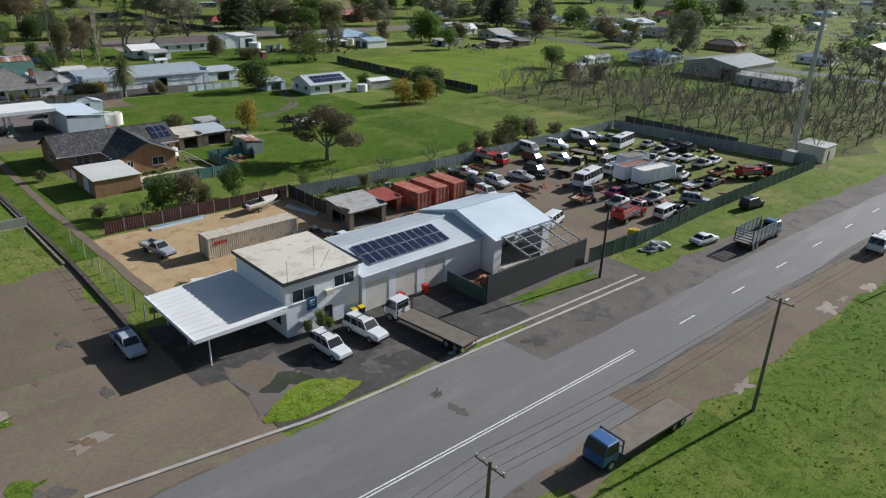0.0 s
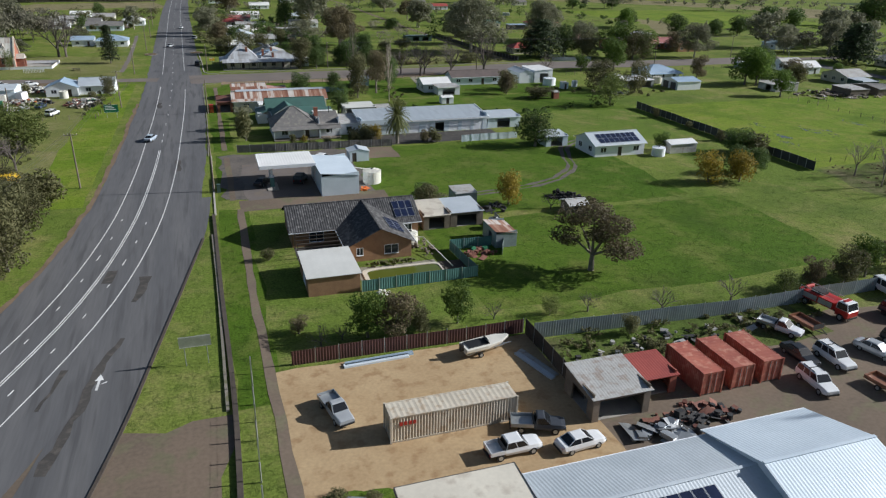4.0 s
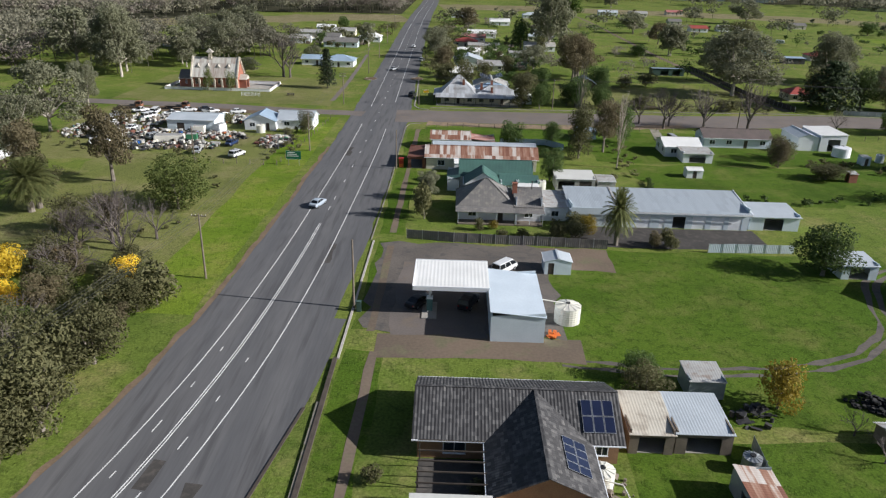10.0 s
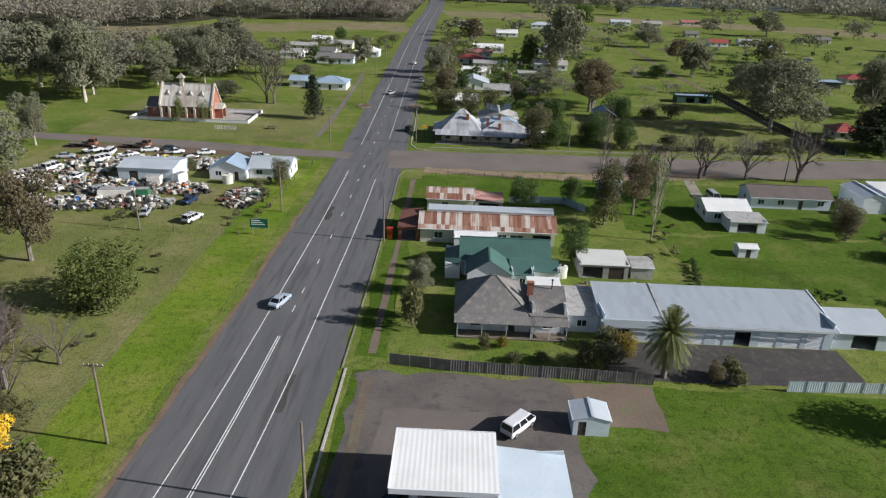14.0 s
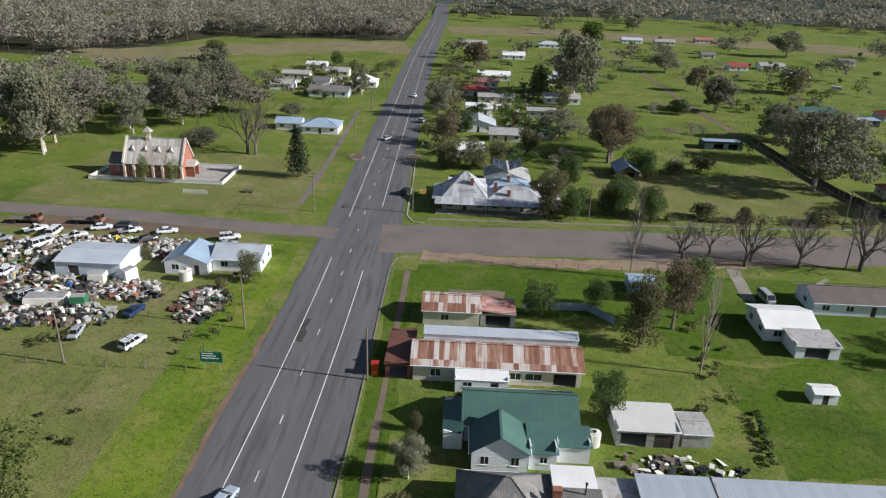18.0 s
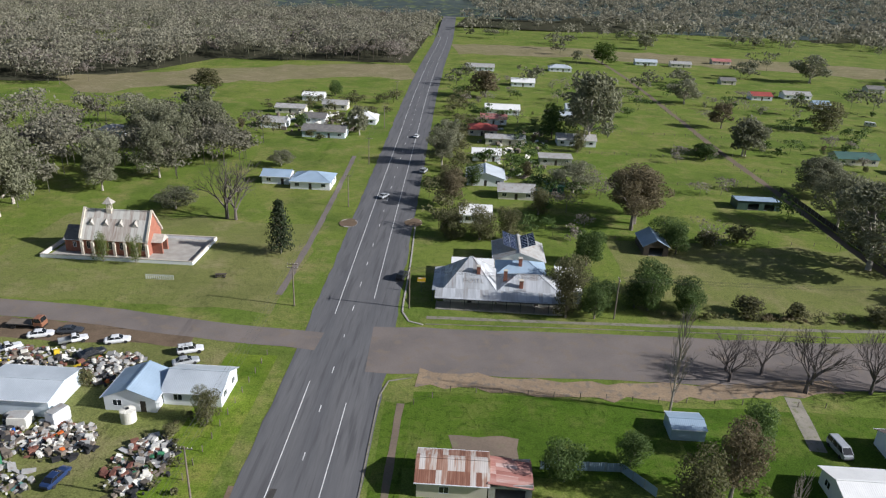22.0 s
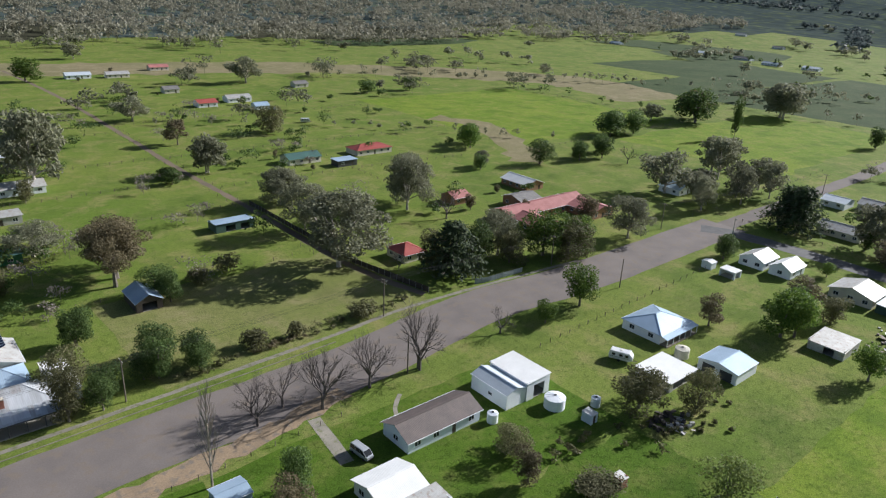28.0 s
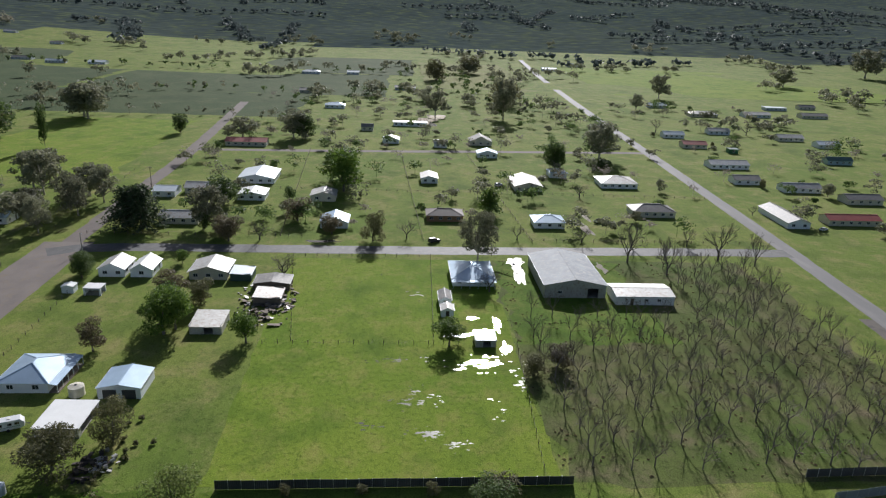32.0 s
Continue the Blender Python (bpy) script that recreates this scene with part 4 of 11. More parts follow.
for lawn_k, (x0, x1, y0, y1) in enumerate(((19.4, 24, 84, 142), (19.6, 24.2, 147, 178), (19.2, 24, 181, 262), (50, 110, 96, 127), (-12, -2.4, 150, 275), (47, 104, 129, 177), (24, 66, 246, 266), (140, 262, 138, 206), (67, 139, 233, 266))):
    struct("lawn", sheet(x0, x1, y0, y1, 0.0045 + 0.0006 * lawn_k, 5, 0.5), LUSH if x0 > 139 or x0 < 0 else DEEPGRASS, "lush bright green grass", "grass")
def kerb(pts, w=0.35, h=0.14, m=None, label="pale concrete kerb"):
    L = spline([(x, y, 0) for x, y in pts], 3.0)
    sh = Shape()
    for a, b in zip(L, L[1:]):
        sh.beam((a.x, a.y, h / 2), (b.x, b.y, h / 2), w, h)
    struct("kerb", sh, m or KERB, label, "kerb")
kerb([(8, 43), (21, 41), (27, 40.2), (41, 39.6), (70, 38.3)])
kerb([(40, 40.7), (50, 40.3), (70, 39.4)], 0.3)
kerb([(18.4, 178), (18.6, 215), (18.0, 264), (19.0, 268.5), (23, 270)], 0.22, 0.12, PATH)
kerb([(18.6, 84), (18.5, 110), (18.2, 131)], 0.3, 0.2, PATH)
kerb([(18.9, 140), (18.9, 178)], 0.3)
kerb([(23.5, 289.8), (20.5, 291), (18.8, 295), (18.2, 320), (17, 350)])
kerb([(24, 290.2), (60, 292), (110, 294)], 0.2, 0.12, PATH)
kerb([(18.8, 60), (19.3, 84), (18.9, 110), (18.6, 140)], 0.5, 0.3, DARKTIMBER, "dark timber edging along a drain")
for pts in ([(23.4, 67), (23.0, 94), (22.7, 109), (23.0, 142)], [(21.8, 182), (21.8, 262)], [(22.0, 147), (22.0, 176)]):
    struct("footpath", ribbon(pts, -0.55, 0.55, 0.03, 4, 0.15), DIRT, "narrow worn dirt footpath", "path")
struct("footpath", ribbon([(-9, 300), (-9.5, 345), (-12, 420)], -0.8, 0.8, 0.03, 4, 0.15), OLDROAD, "grey concrete footpath", "path")
struct("footpath", ribbon([(24, 293.2), (60, 294.5), (110, 297), (140, 299), (200, 295)], -0.6, 0.6, 0.03, 4, 0.15), PATH, "worn concrete footpath along the street", "path")

struct("highway_edge", ribbon([(2.5, 56), (6.3, 70), (9.3, 83.5), (11.8, 98.4), (16.9, 130), (18.4, 150)], -6.0, 0.0, 0.0285, 4, 0.1), HIGHWAY, "sealed edge of the highway", "road")
kerb([(2.5, 56), (6.3, 70), (9.3, 83.5), (11.8, 98.4), (16.9, 130)], 0.3, 0.14, DARKTIMBER, "dark worn kerb along the highway")
struct("sand_yard_grass", patch(27.2, 67.8, 3.6, 2.2, 0.027, 0.4, 28, 3.0), VERGE, "rank grass patch in the sandy yard", "grass")
struct("garden", sheet(74, 139, 204, 232, 0.0046, 4, 1.5), DEEPGRASS, "rank green back garden", "grass")
struct("garden", sheet(64, 100, 98, 122, 0.0098, 4, 2.0), DEEPGRASS, "rank green garden grass", "grass")
struct("puddle", patch(26.0, 46.6, 2.1, 1.3, 0.036, 0.45, 28, 2.2), WATER, "brown puddle on the cracked concrete", "puddle")
struct("concrete_slab", patch(24.2, 48.6, 1.9, 2.4, 0.0335, 0.4, 18, 5.0), DIRT, "broken gravelly concrete slab", "yard")
# painted lines, each dash a part of its road
highway = bpy.data.objects["highway"]
side_road = bpy.data.objects["side_road"]
HWL = spline([(x, y, 0) for x, y in HW], 1.0)
def offset_line(a, b, off):
    """Points of the highway's line between two places, shifted sideways."""
    out = []
    for i in range(1, len(HWL) - 1):
        p = HWL[i]
        if a <= p.y <= b:
            d = (HWL[i + 1] - HWL[i - 1]).normalized()
            out.append((p.x + d.y * off, p.y - d.x * off))
    return out
def stripe(a, b, off, w=0.14, z=0.046, name="painted_line"):
    q = offset_line(a, b, off)
    if len(q) > 1:
        part(name, ribbon([q[0]] + q[4:-4:6] + [q[-1]], -w / 2, w / 2, z, 4), LINE, highway)
stripe(40, 262, 3.7), stripe(300, 900, 3.6), stripe(60, 268, -4.6 + 0.9), stripe(292, 900, -3.7)
stripe(40, 186, -0.5, 0.13), stripe(40, 186, -0.2, 0.13)
for k in range(13):
    stripe(186 + 12 * k if k else 192, 189 + 12 * k if k else 195, -0.3, 0.14, name="dash")
for k in range(40):
    stripe(345 + 12 * k, 348.5 + 12 * k, -0.2, 0.14, name="dash")
for k in range(11):
    stripe(64 + 7.6 * k, 66.2 + 7.6 * k, -3.2 + 1.0 - 0.02 * k, 0.14, name="dash")
    stripe(62 + 7.6 * k, 64.2 + 7.6 * k, 1.55, 0.14, name="dash")
for k in range(9):
    stripe(264 + 3 * k, 265 + 3 * k, 3.6, 0.14, name="dash"), stripe(264 + 3 * k, 265 + 3 * k, -3.7, 0.14, name="dash")
part("painted_line", ribbon([(20, 30.9), (40, 30.2), (54.5, 29.75)], -0.12, -0.01, 0.047, 4), LINE, side_road)
part("painted_line", ribbon([(20, 30.7), (40, 30.0), (54.5, 29.55)], -0.02, 0.09, 0.047, 4), LINE, side_road)
for k in range(8):
    part("dash", ribbon([(63 + 11.5 * k, 29.6 - 0.12 * k), (66 + 11.5 * k, 29.55 - 0.12 * k)], -0.07, 0.07, 0.047, 4), LINE, side_road)

for pts, w in (([(8.0, 101.4), (6.5, 96.4), (4.9, 86.4), (3.2, 79.2)], 0.5), ([(3.0, 96), (2.2, 92), (1.4, 89)], 0.35), ([(5.2, 121), (4.6, 117)], 0.5), ([(9.5, 118), (9.0, 114), (8.3, 110.5)], 0.5), ([(12.5, 176), (12.4, 168)], 0.5), ([(6.0, 240), (6.2, 232)], 0.5)):
    part("tar_patch", ribbon(pts, -w, w, 0.0425, 1.5, 0.45), YARDTAR, highway, "dark tar repair streak")
part("painted_arrow", Shape().add([(6.2, 91.2, 0.0475), (6.45, 91.2, 0.0475), (6.55, 93.0, 0.0475), (6.3, 93.0, 0.0475), (6.45, 94.2, 0.0475), (6.0, 93.0, 0.0475), (6.85, 93.0, 0.0475), (6.52, 92.2, 0.0475), (7.2, 92.7, 0.0475), (7.2, 92.4, 0.0475)], [(0, 1, 2, 3), (5, 6, 4), (7, 9, 8)]), LINE, highway, "worn white turning arrow")

# ---- trees ----
rng = np.random.default_rng(7)
def leaves(sh, centres, size, loose=0.7):
    """Small leaf clumps: bent quads that face outwards and up, more or less. centres: (place, outward) pairs."""
    for c, out in centres:
        n = (Vector(out) + Vector((0, 0, 0.25)) + Vector(rng.normal(size=3)) * loose).normalized()
        a = n.orthogonal().normalized()
        b = n.cross(a)
        t = rng.random() * 6.28
        a, b = a * math.cos(t) + b * math.sin(t), b * math.cos(t) - a * math.sin(t)
        k = size * (0.6 + 0.8 * rng.random())
        c = Vector(c)
        sh.add([c - a * k, c - b * k * 0.5 - n * k * 0.25, c + a * k, c + b * k * 0.5 - n * k * 0.25], [(0, 1, 2), (0, 2, 3)])
    return sh

def lobe_points(n, lobes):
    out = []
    for x, y, z, r, rz in lobes:
        m = int(n * r * r / sum(l[3] ** 2 for l in lobes))
        d = rng.normal(size=(m, 3))
        d /= np.linalg.norm(d, axis=1)[:, None]
        rad = (0.5 + 0.56 * rng.random(m) ** 0.6)[:, None]
        out += [(tuple(p), tuple(o)) for p, o in zip(d * rad * np.array([r, r, rz]) + np.array([x, y, z]), d)]
    return out

def branchy(sh, p, d, length, r, depth, spread, tips, n=4, up=0.15):
    """A forking limb."""
    q = p + d * length
    sh.rod(p, q, r, r * 0.62, n, False)
    if depth == 0:
        tips.append(q)
        return
    for k in range(3 if depth > 1 else 3):
        v = (d + Vector(rng.normal(size=3)) * spread + Vector((0, 0, up))).normalized()
        branchy(sh, p + d * length * (0.55 + 0.45 * rng.random()) if k else q, v, length * (0.62 + 0.2 * rng.random()), r * 0.55, depth - 1, spread, tips, 3, up)

PROTO = {}
def proto(kind, label, trunk, tmat, crown=None, cmat=None):
    th = thing("tree" if kind not in ("shrub",) else "shrub", label, "tree" if kind != "shrub" else "shrub")
    part("trunk", trunk, tmat, th)
    if crown:
        part("crown", crown, cmat, th)
    PROTO.setdefault(kind, []).append(th)

def lobed(nl, r0, r1, zlo, zhi, spread, flat=0.8):
    L = []
    for i in range(nl):
        a = 2.4 * i + rng.random()
        q = spread * (0.25 + 0.75 * rng.random())
        z = zlo + (zhi - zlo) * ((i + 0.5) / nl)
        q *= 1 - 0.55 * max(0, (z - 0.7) / 0.3)
        r = r0 + (r1 - r0) * rng.random()
        L.append((q * math.cos(a), q * math.sin(a), z, r, r * flat))
    return L

def leafy(kind, label, leaf, bark, nl, r0, r1, zlo, zhi, spread, count, size, variants=3, trunk_r=0.03, flat=0.8, limbs=True):
    for _ in range(variants):
        L = lobed(nl, r0, r1, zlo, zhi, spread, flat)
        sh = Shape()
        fork = Vector((0, 0, zlo * 0.7))
        sh.rod((0, 0, -0.01), fork, trunk_r * 1.2, trunk_r * 0.8, 7)
        if limbs:
            for x, y, z, r, rz in L[::2]:
                mid = fork.lerp(Vector((x, y, z)), 0.5) + Vector((0, 0, 0.03))
                sh.rod(fork, mid, trunk_r * 0.6, trunk_r * 0.42, 5, False)
                sh.rod(mid, (x, y, z), trunk_r * 0.42, trunk_r * 0.12, 5, False)
        proto(kind, label, sh, bark, leaves(Shape(), lobe_points(count, L), size), leaf)

leafy("gum", "tall gum tree with olive-grey foliage and pale limbs", GUMLEAF, PALEBARK, 24, 0.1, 0.19, 0.26, 0.9, 0.4, 6200, 0.0195, 4, 0.021, 0.62)
leafy("redgum", "broad tree with bronze-brown foliage", REDLEAF, BARK, 13, 0.12, 0.22, 0.34, 0.9, 0.36, 5600, 0.0185, 3, 0.03, 0.65)
leafy("redbush", "bushy tree with reddish-brown leaves", REDLEAF, BARK, 9, 0.15, 0.24, 0.22, 0.85, 0.28, 3000, 0.025, 2, 0.025)
leafy("round", "dense dark green rounded tree", ROUNDLEAF, BARK, 11, 0.15, 0.25, 0.2, 0.84, 0.28, 4000, 0.0225, 4, 0.028, 0.85)
leafy("golden", "rounded tree with golden-green leaves", GOLDLEAF, BARK, 9, 0.22, 0.28, 0.22, 0.78, 0.23, 1900, 0.033, 2, 0.028, 0.95)
leafy("olive", "dense olive-green scrubby tree", OLIVELEAF, BARK, 13, 0.13, 0.24, 0.14, 0.86, 0.34, 4200, 0.0215, 4, 0.025)
leafy("bushy", "bright green leafy tree", BUSHLEAF, BARK, 10, 0.16, 0.25, 0.26, 0.85, 0.28, 2800, 0.028, 3, 0.025)
leafy("willow", "pale green feathery tree", WILLOWLEAF, BARK, 12, 0.14, 0.22, 0.2, 0.8, 0.34, 2600, 0.022, 2, 0.02, 1.0)
leafy("wattle", "wattle tree covered in yellow blossom", WATTLELEAF, BARK, 10, 0.18, 0.27, 0.2, 0.8, 0.28, 1700, 0.034, 2, 0.02)
leafy("shrub", "rounded olive-green garden shrub", OLIVELEAF, BARK, 7, 0.22, 0.3, 0.25, 0.7, 0.26, 900, 0.05, 3, 0.02, 0.9, False)
for kind, leaf, bark, nl, r0, r1, lo, hi, wide, flat in (("gum", GUMLEAF, PALEBARK, 22, 0.11, 0.19, 0.26, 0.9, 0.4, 0.62), ("redgum", REDLEAF, BARK, 13, 0.13, 0.22, 0.3, 0.9, 0.36, 0.65), ("round", ROUNDLEAF, BARK, 11, 0.16, 0.25, 0.2, 0.84, 0.28, 0.85),
                                                         ("olive", OLIVELEAF, BARK, 13, 0.14, 0.24, 0.14, 0.86, 0.34, 0.8), ("bushy", BUSHLEAF, BARK, 10, 0.17, 0.25, 0.24, 0.85, 0.28, 0.8)):
    leafy("far " + kind, {"gum": "distant gum tree with olive-grey crown", "redgum": "distant broad tree with bronze leaves", "round": "distant dense dark green rounded tree", "olive": "distant scrubby tree with olive-green leaves", "bushy": "distant leafy tree with bright green leaves"}[kind], leaf, bark, nl, r0, r1, lo, hi, wide, 1900, 0.036, 3, 0.024, flat)
for _ in range(3):
    sh, tips = Shape(), []
    sh.rod((0, 0, -0.01), (0, 0, 0.2), 0.028, 0.022, 6)
    for k in range(5):
        a = 1.26 * k + rng.random()
        branchy(sh, Vector((0, 0, 0.13 + 0.03 * k)), Vector((math.cos(a) * 0.7, math.sin(a) * 0.7, 1)).normalized(), 0.24, 0.014, 4, 0.42, tips)
    proto("bare", "leafless dark tree with a wide fan of twigs", sh, TWIG)
for _ in range(3):
    sh, tips = Shape(), []
    sh.rod((0, 0, -0.01), (0, 0, 0.28), 0.022, 0.018, 5)
    for k in range(5):
        a = 1.26 * k + rng.random()
        branchy(sh, Vector((0, 0, 0.2 + 0.02 * k)), Vector((math.cos(a) * 0.75, math.sin(a) * 0.75, 1.0)).normalized(), 0.24, 0.010, 4, 0.4, tips)
    proto("fruit", "leafless grey-brown orchard tree", sh, FRUITTWIG)
for _ in range(2):
    sh, tips = Shape(), []
    sh.rod((0, 0, -0.01), (0, 0, 0.9), 0.022, 0.005, 6)
    for k in range(22):
        a, z = 2.4 * k, 0.14 + 0.034 * k
        branchy(sh, Vector((0, 0, z)), Vector((math.cos(a) * 0.55, math.sin(a) * 0.55, 1)).normalized(), 0.19 * (1.15 - z * 0.7), 0.007, 2, 0.3, tips, 3, 0.3)
    proto("poplar", "tall leafless pale-barked poplar", sh, PALETWIG)
for _ in range(2):
    sh, cr = Shape(), []
    sh.rod((0, 0, -0.01), (0, 0, 0.95), 0.025, 0.004, 6)
    for k in range(11):
        z = 0.14 + 0.075 * k
        r = 0.5 * (1.06 - z) ** 0.8 * (0.85 + 0.3 * rng.random())
        for j in range(9):
            a = j * 0.7 + k * 1.1 + 0.3 * rng.random()
            sh.rod((0, 0, z), (r * math.cos(a), r * math.sin(a), z - 0.02), 0.006, 0.002, 3, False)
            for s in np.linspace(0.25, 1.0, 7):
                for _ in range(3):
                    cr.append(((r * s * math.cos(a) + 0.03 * rng.normal(), r * s * math.sin(a) + 0.03 * rng.normal(), z - 0.02 * s + 0.018 * rng.normal()), (math.cos(a), math.sin(a), 0.6)))
    proto("pine", "dark conical pine tree", sh, BARK, leaves(Shape(), cr, 0.034), PINELEAF)
sh, fr = Shape(), Shape()
for k in range(10):
    sh.rod((0, 0, 0.065 * k - 0.01), (0, 0, 0.065 * (k + 1)), 0.05, 0.044, 8)
for k in range(110):
    a, el = 2.4 * k, radians(82 - 128 * (k / 110))
    L_ = 0.36 * (0.85 + 0.3 * rng.random())
    pts = [Vector((L_ * s * math.cos(el) * math.cos(a), L_ * s * math.cos(el) * math.sin(a), 0.64 + 0.42 * s * math.sin(el) - 0.17 * s * s * max(0.3, math.cos(el)))) for s in np.linspace(0, 1, 8)]
    side = Vector((-math.sin(a), math.cos(a), 0))
    for p, q in zip(pts, pts[1:]):
        for sg in (-1, 1):
            for t in (0.0, 0.33, 0.66):
                b0, b1 = p.lerp(q, t), p.lerp(q, t + 0.28)
                fr.add([b0, b1, b1 + (q - p) * 0.6 + side * sg * 0.055 + Vector((0, 0, -0.02))], [(0, 1, 2)])
proto("palm", "date palm with a thick rough trunk", sh, BARK, fr, PALMLEAF)

tree_rng = random.Random(3)
def tree(kind, x, y, h, w):
    far = x > 285 or y > 425 or x < -100
    ob = tree_rng.choice(PROTO["far " + kind if far and "far " + kind in PROTO else kind])
    th = copy_thing(ob, Matrix.LocRotScale((x, y, 0), Euler((0, 0, tree_rng.uniform(0, 6.28))), (w * (1.2 if kind == "palm" else 1.08), w * (1.2 if kind == "palm" else 1.08), h)))
    return th

def woods(name, label, spots, leaf, lo, hi, per, size, slim=(0.36, 0.54), low=0.1):
    """A far wood as one mesh: a stem and, round a few lobes, leaf clumps for every tree."""
    V = []
    for x, y, z in spots:
        h = rng.uniform(lo, hi)
        w = h * rng.uniform(*slim)
        nl = 6 if per < 40 else 9
        c = rng.normal(size=(nl, 3)) * np.array([w * 0.25, w * 0.25, h * 0.13]) + np.array([0, 0, h * (0.68 - low)])
        d = rng.normal(size=(per, 3)) + np.array([0, 0, 0.35])
        d /= np.linalg.norm(d, axis=1)[:, None]
        q = rng.uniform(0.24, 0.42, nl)
        k = rng.integers(0, nl, per)
        rad = (0.6 + 0.45 * rng.random(per))[:, None] * q[k][:, None]
        pts = c[k] + d * rad * np.array([w, w, h * 0.36])
        pts[:, 2] = np.maximum(pts[:, 2], h * 0.06)
        nv = d + rng.normal(size=(per, 3)) * 0.6 + np.array([0, 0, 0.25])
        a = np.cross(nv, rng.normal(size=(per, 3)))
        a /= np.linalg.norm(a, axis=1)[:, None]
        b = np.cross(nv / np.linalg.norm(nv, axis=1)[:, None], a)
        k = size * (0.6 + 0.9 * rng.random((per, 1)))
        V.append(np.stack([pts - a * k, pts - b * k * 0.55, pts + a * k, pts + b * k * 0.55], 1).reshape(-1, 3) + np.array([x, y, z]))
        r = 0.011 * h
        V.append(np.array([(x - r, y, z), (x + r, y, z), (x + r * 0.6, y, z + h * 0.6), (x - r * 0.6, y, z + h * 0.6), (x, y - r, z), (x, y + r, z), (x, y + r * 0.6, z + h * 0.6), (x, y - r * 0.6, z + h * 0.6)]))
    co = np.concatenate(V).astype(np.float32)
    nq = len(co) // 4
    me = bpy.data.meshes.new(name)
    me.vertices.add(len(co)), me.loops.add(len(co)), me.polygons.add(nq)
    me.vertices.foreach_set("co", co.ravel())
    me.loops.foreach_set("vertex_index", np.arange(len(co), dtype=np.int32))
    me.polygons.foreach_set("loop_start", np.arange(0, len(co), 4, dtype=np.int32))
    me.update(calc_edges=True)
    me.materials.append(leaf)
    return tagged(new(name, me), label, "woods", kind="stuff")

GROUND = bpy.data.objects["ground"]
def lie(x, y):
    hit, p, _, _ = GROUND.ray_cast((x, y, 2000), (0, 0, -1))
    return p.z if hit else 0.0

# ---- buildings ----
OF = openings_for
# two-storey office with a flat cream roof, and the workshop beside it
office = house("office_building", "white rendered two-storey office with flat cream roof", 29.8, 38.4, 52.9, 62.6, 5.9, "f", 0, WHITE, ROOFCREAM, 0.25, category="office", pitch=1.2,
      openings=(("S", 31.8, 2.6, 3.5, 4.9, "w"), ("S", 36.6, 2.5, 3.8, 5.1, "w"), ("S", 36.9, 1.8, 1.2, 2.6, "w"), ("S", 34.6, 1.0, 0, 2.1, "d"), ("W", 55.0, 2.2, 0.9, 2.2, "w"), ("W", 58.2, 1.0, 0, 2.1, "d")))
part("roof_trim", Shape().box(-4.56, 4.56, -5.12, -5.06, 5.72, 6.1).box(-4.56, 4.56, 5.06, 5.12, 5.72, 6.1).box(-4.62, -4.56, -5.12, 5.12, 5.72, 6.1).box(4.56, 4.62, -5.12, 5.12, 5.72, 6.1), CHARCOAL, office, "dark roof edge trim")
part("sign_panel", Shape().box(-2.0, -0.9, -4.95, -4.88, 2.3, 3.6), SIGNBLUE, office, "blue sign panel")
for dx, dz in ((-1.7, 3.25), (-1.7, 3.0), (-1.7, 2.75)):
    part("sign_bar", Shape().box(dx, dx + 0.6, -4.965, -4.951, dz, dz + 0.1), WHITE, office)
part("aircon", Shape().box(0.1, 0.9, -5.3, -4.86, 3.4, 3.95), CREAM, office, "window air conditioner")
part("aircon", Shape().box(-2.9, -2.2, -5.25, -4.86, 0.9, 1.5), PLASTICWHITE, office, "outdoor air conditioner unit")
part("antenna_mast", Shape().rod((-4.0, -4.9, 5.5), (-4.0, -4.9, 8.2), 0.03), STEEL, office)
part("antenna_mast", Shape().rod((-0.2, -3.6, 6.0), (-0.2, -3.6, 8.4), 0.03).rod((-1.0, -3.6, 8.2), (0.6, -3.6, 8.3), 0.02), STEEL, office)
part("tank_stand", Shape().rod((0.3, -4.0, 6.0), (1.1, -4.4, 7.9), 0.03), STEEL, office)
workshop = house("workshop", "white workshop with zinc roof and three roller doors", 38.6, 56.2, 52.6, 63.0, 4.4, "gx", 1.3, WHITE, ZINC, 0.3, category="workshop",
      openings=(("S", 40.6, 3.1, 0, 3.3, "r"), ("S", 44.6, 3.1, 0, 3.3, "r"), ("S", 48.8, 3.1, 0, 3.3, "r")), dmat=PLASTICWHITE)
house("storage_shed", "tall shed with pale blue steel roof", 56.4, 66.6, 50.6, 63.4, 4.6, "gx", 1.9, WHITE, PALESTEEL, 0.3, category="shed", openings=(("S", 61.5, 7.5, 0, 4.0, "o"), ("E", 57, 3.2, 0, 3.0, "o")))
def solar(parent_name, label, x, y, z, nx, ny, turn, tilt, w=1.0, l=1.75, gap=0.06):
    """A roof array of solar panels."""
    th = thing("solar_array", label, "solar panels", (x, y, z), 0)
    th.matrix_basis = pose(x, y, z, 0, 0, turn) @ pose(0, 0, 0, tilt)
    for i in range(nx):
        for j in range(ny):
            u, v = i * (w + gap), j * (l + gap)
            p = part("panel", Shape().box(u, u + w, v, v + l, 0.05, 0.09), SOLARFRAME, th)
            part("solar_cell", Shape().box(u + 0.04, u + w - 0.04, v + 0.04, v + l - 0.04, 0.091, 0.096), SOLAR, p)
    part("rail", Shape().box(0, nx * (w + gap), 0.3, 0.36, 0.0, 0.049).box(0, nx * (w + gap), ny * l - 0.4, ny * l - 0.34, 0.0, 0.049), STEEL, th)
solar("w", "two rows of dark solar panels on the workshop roof", 40.3, 53.5, 4.72, 11, 2, 0, 14.0)
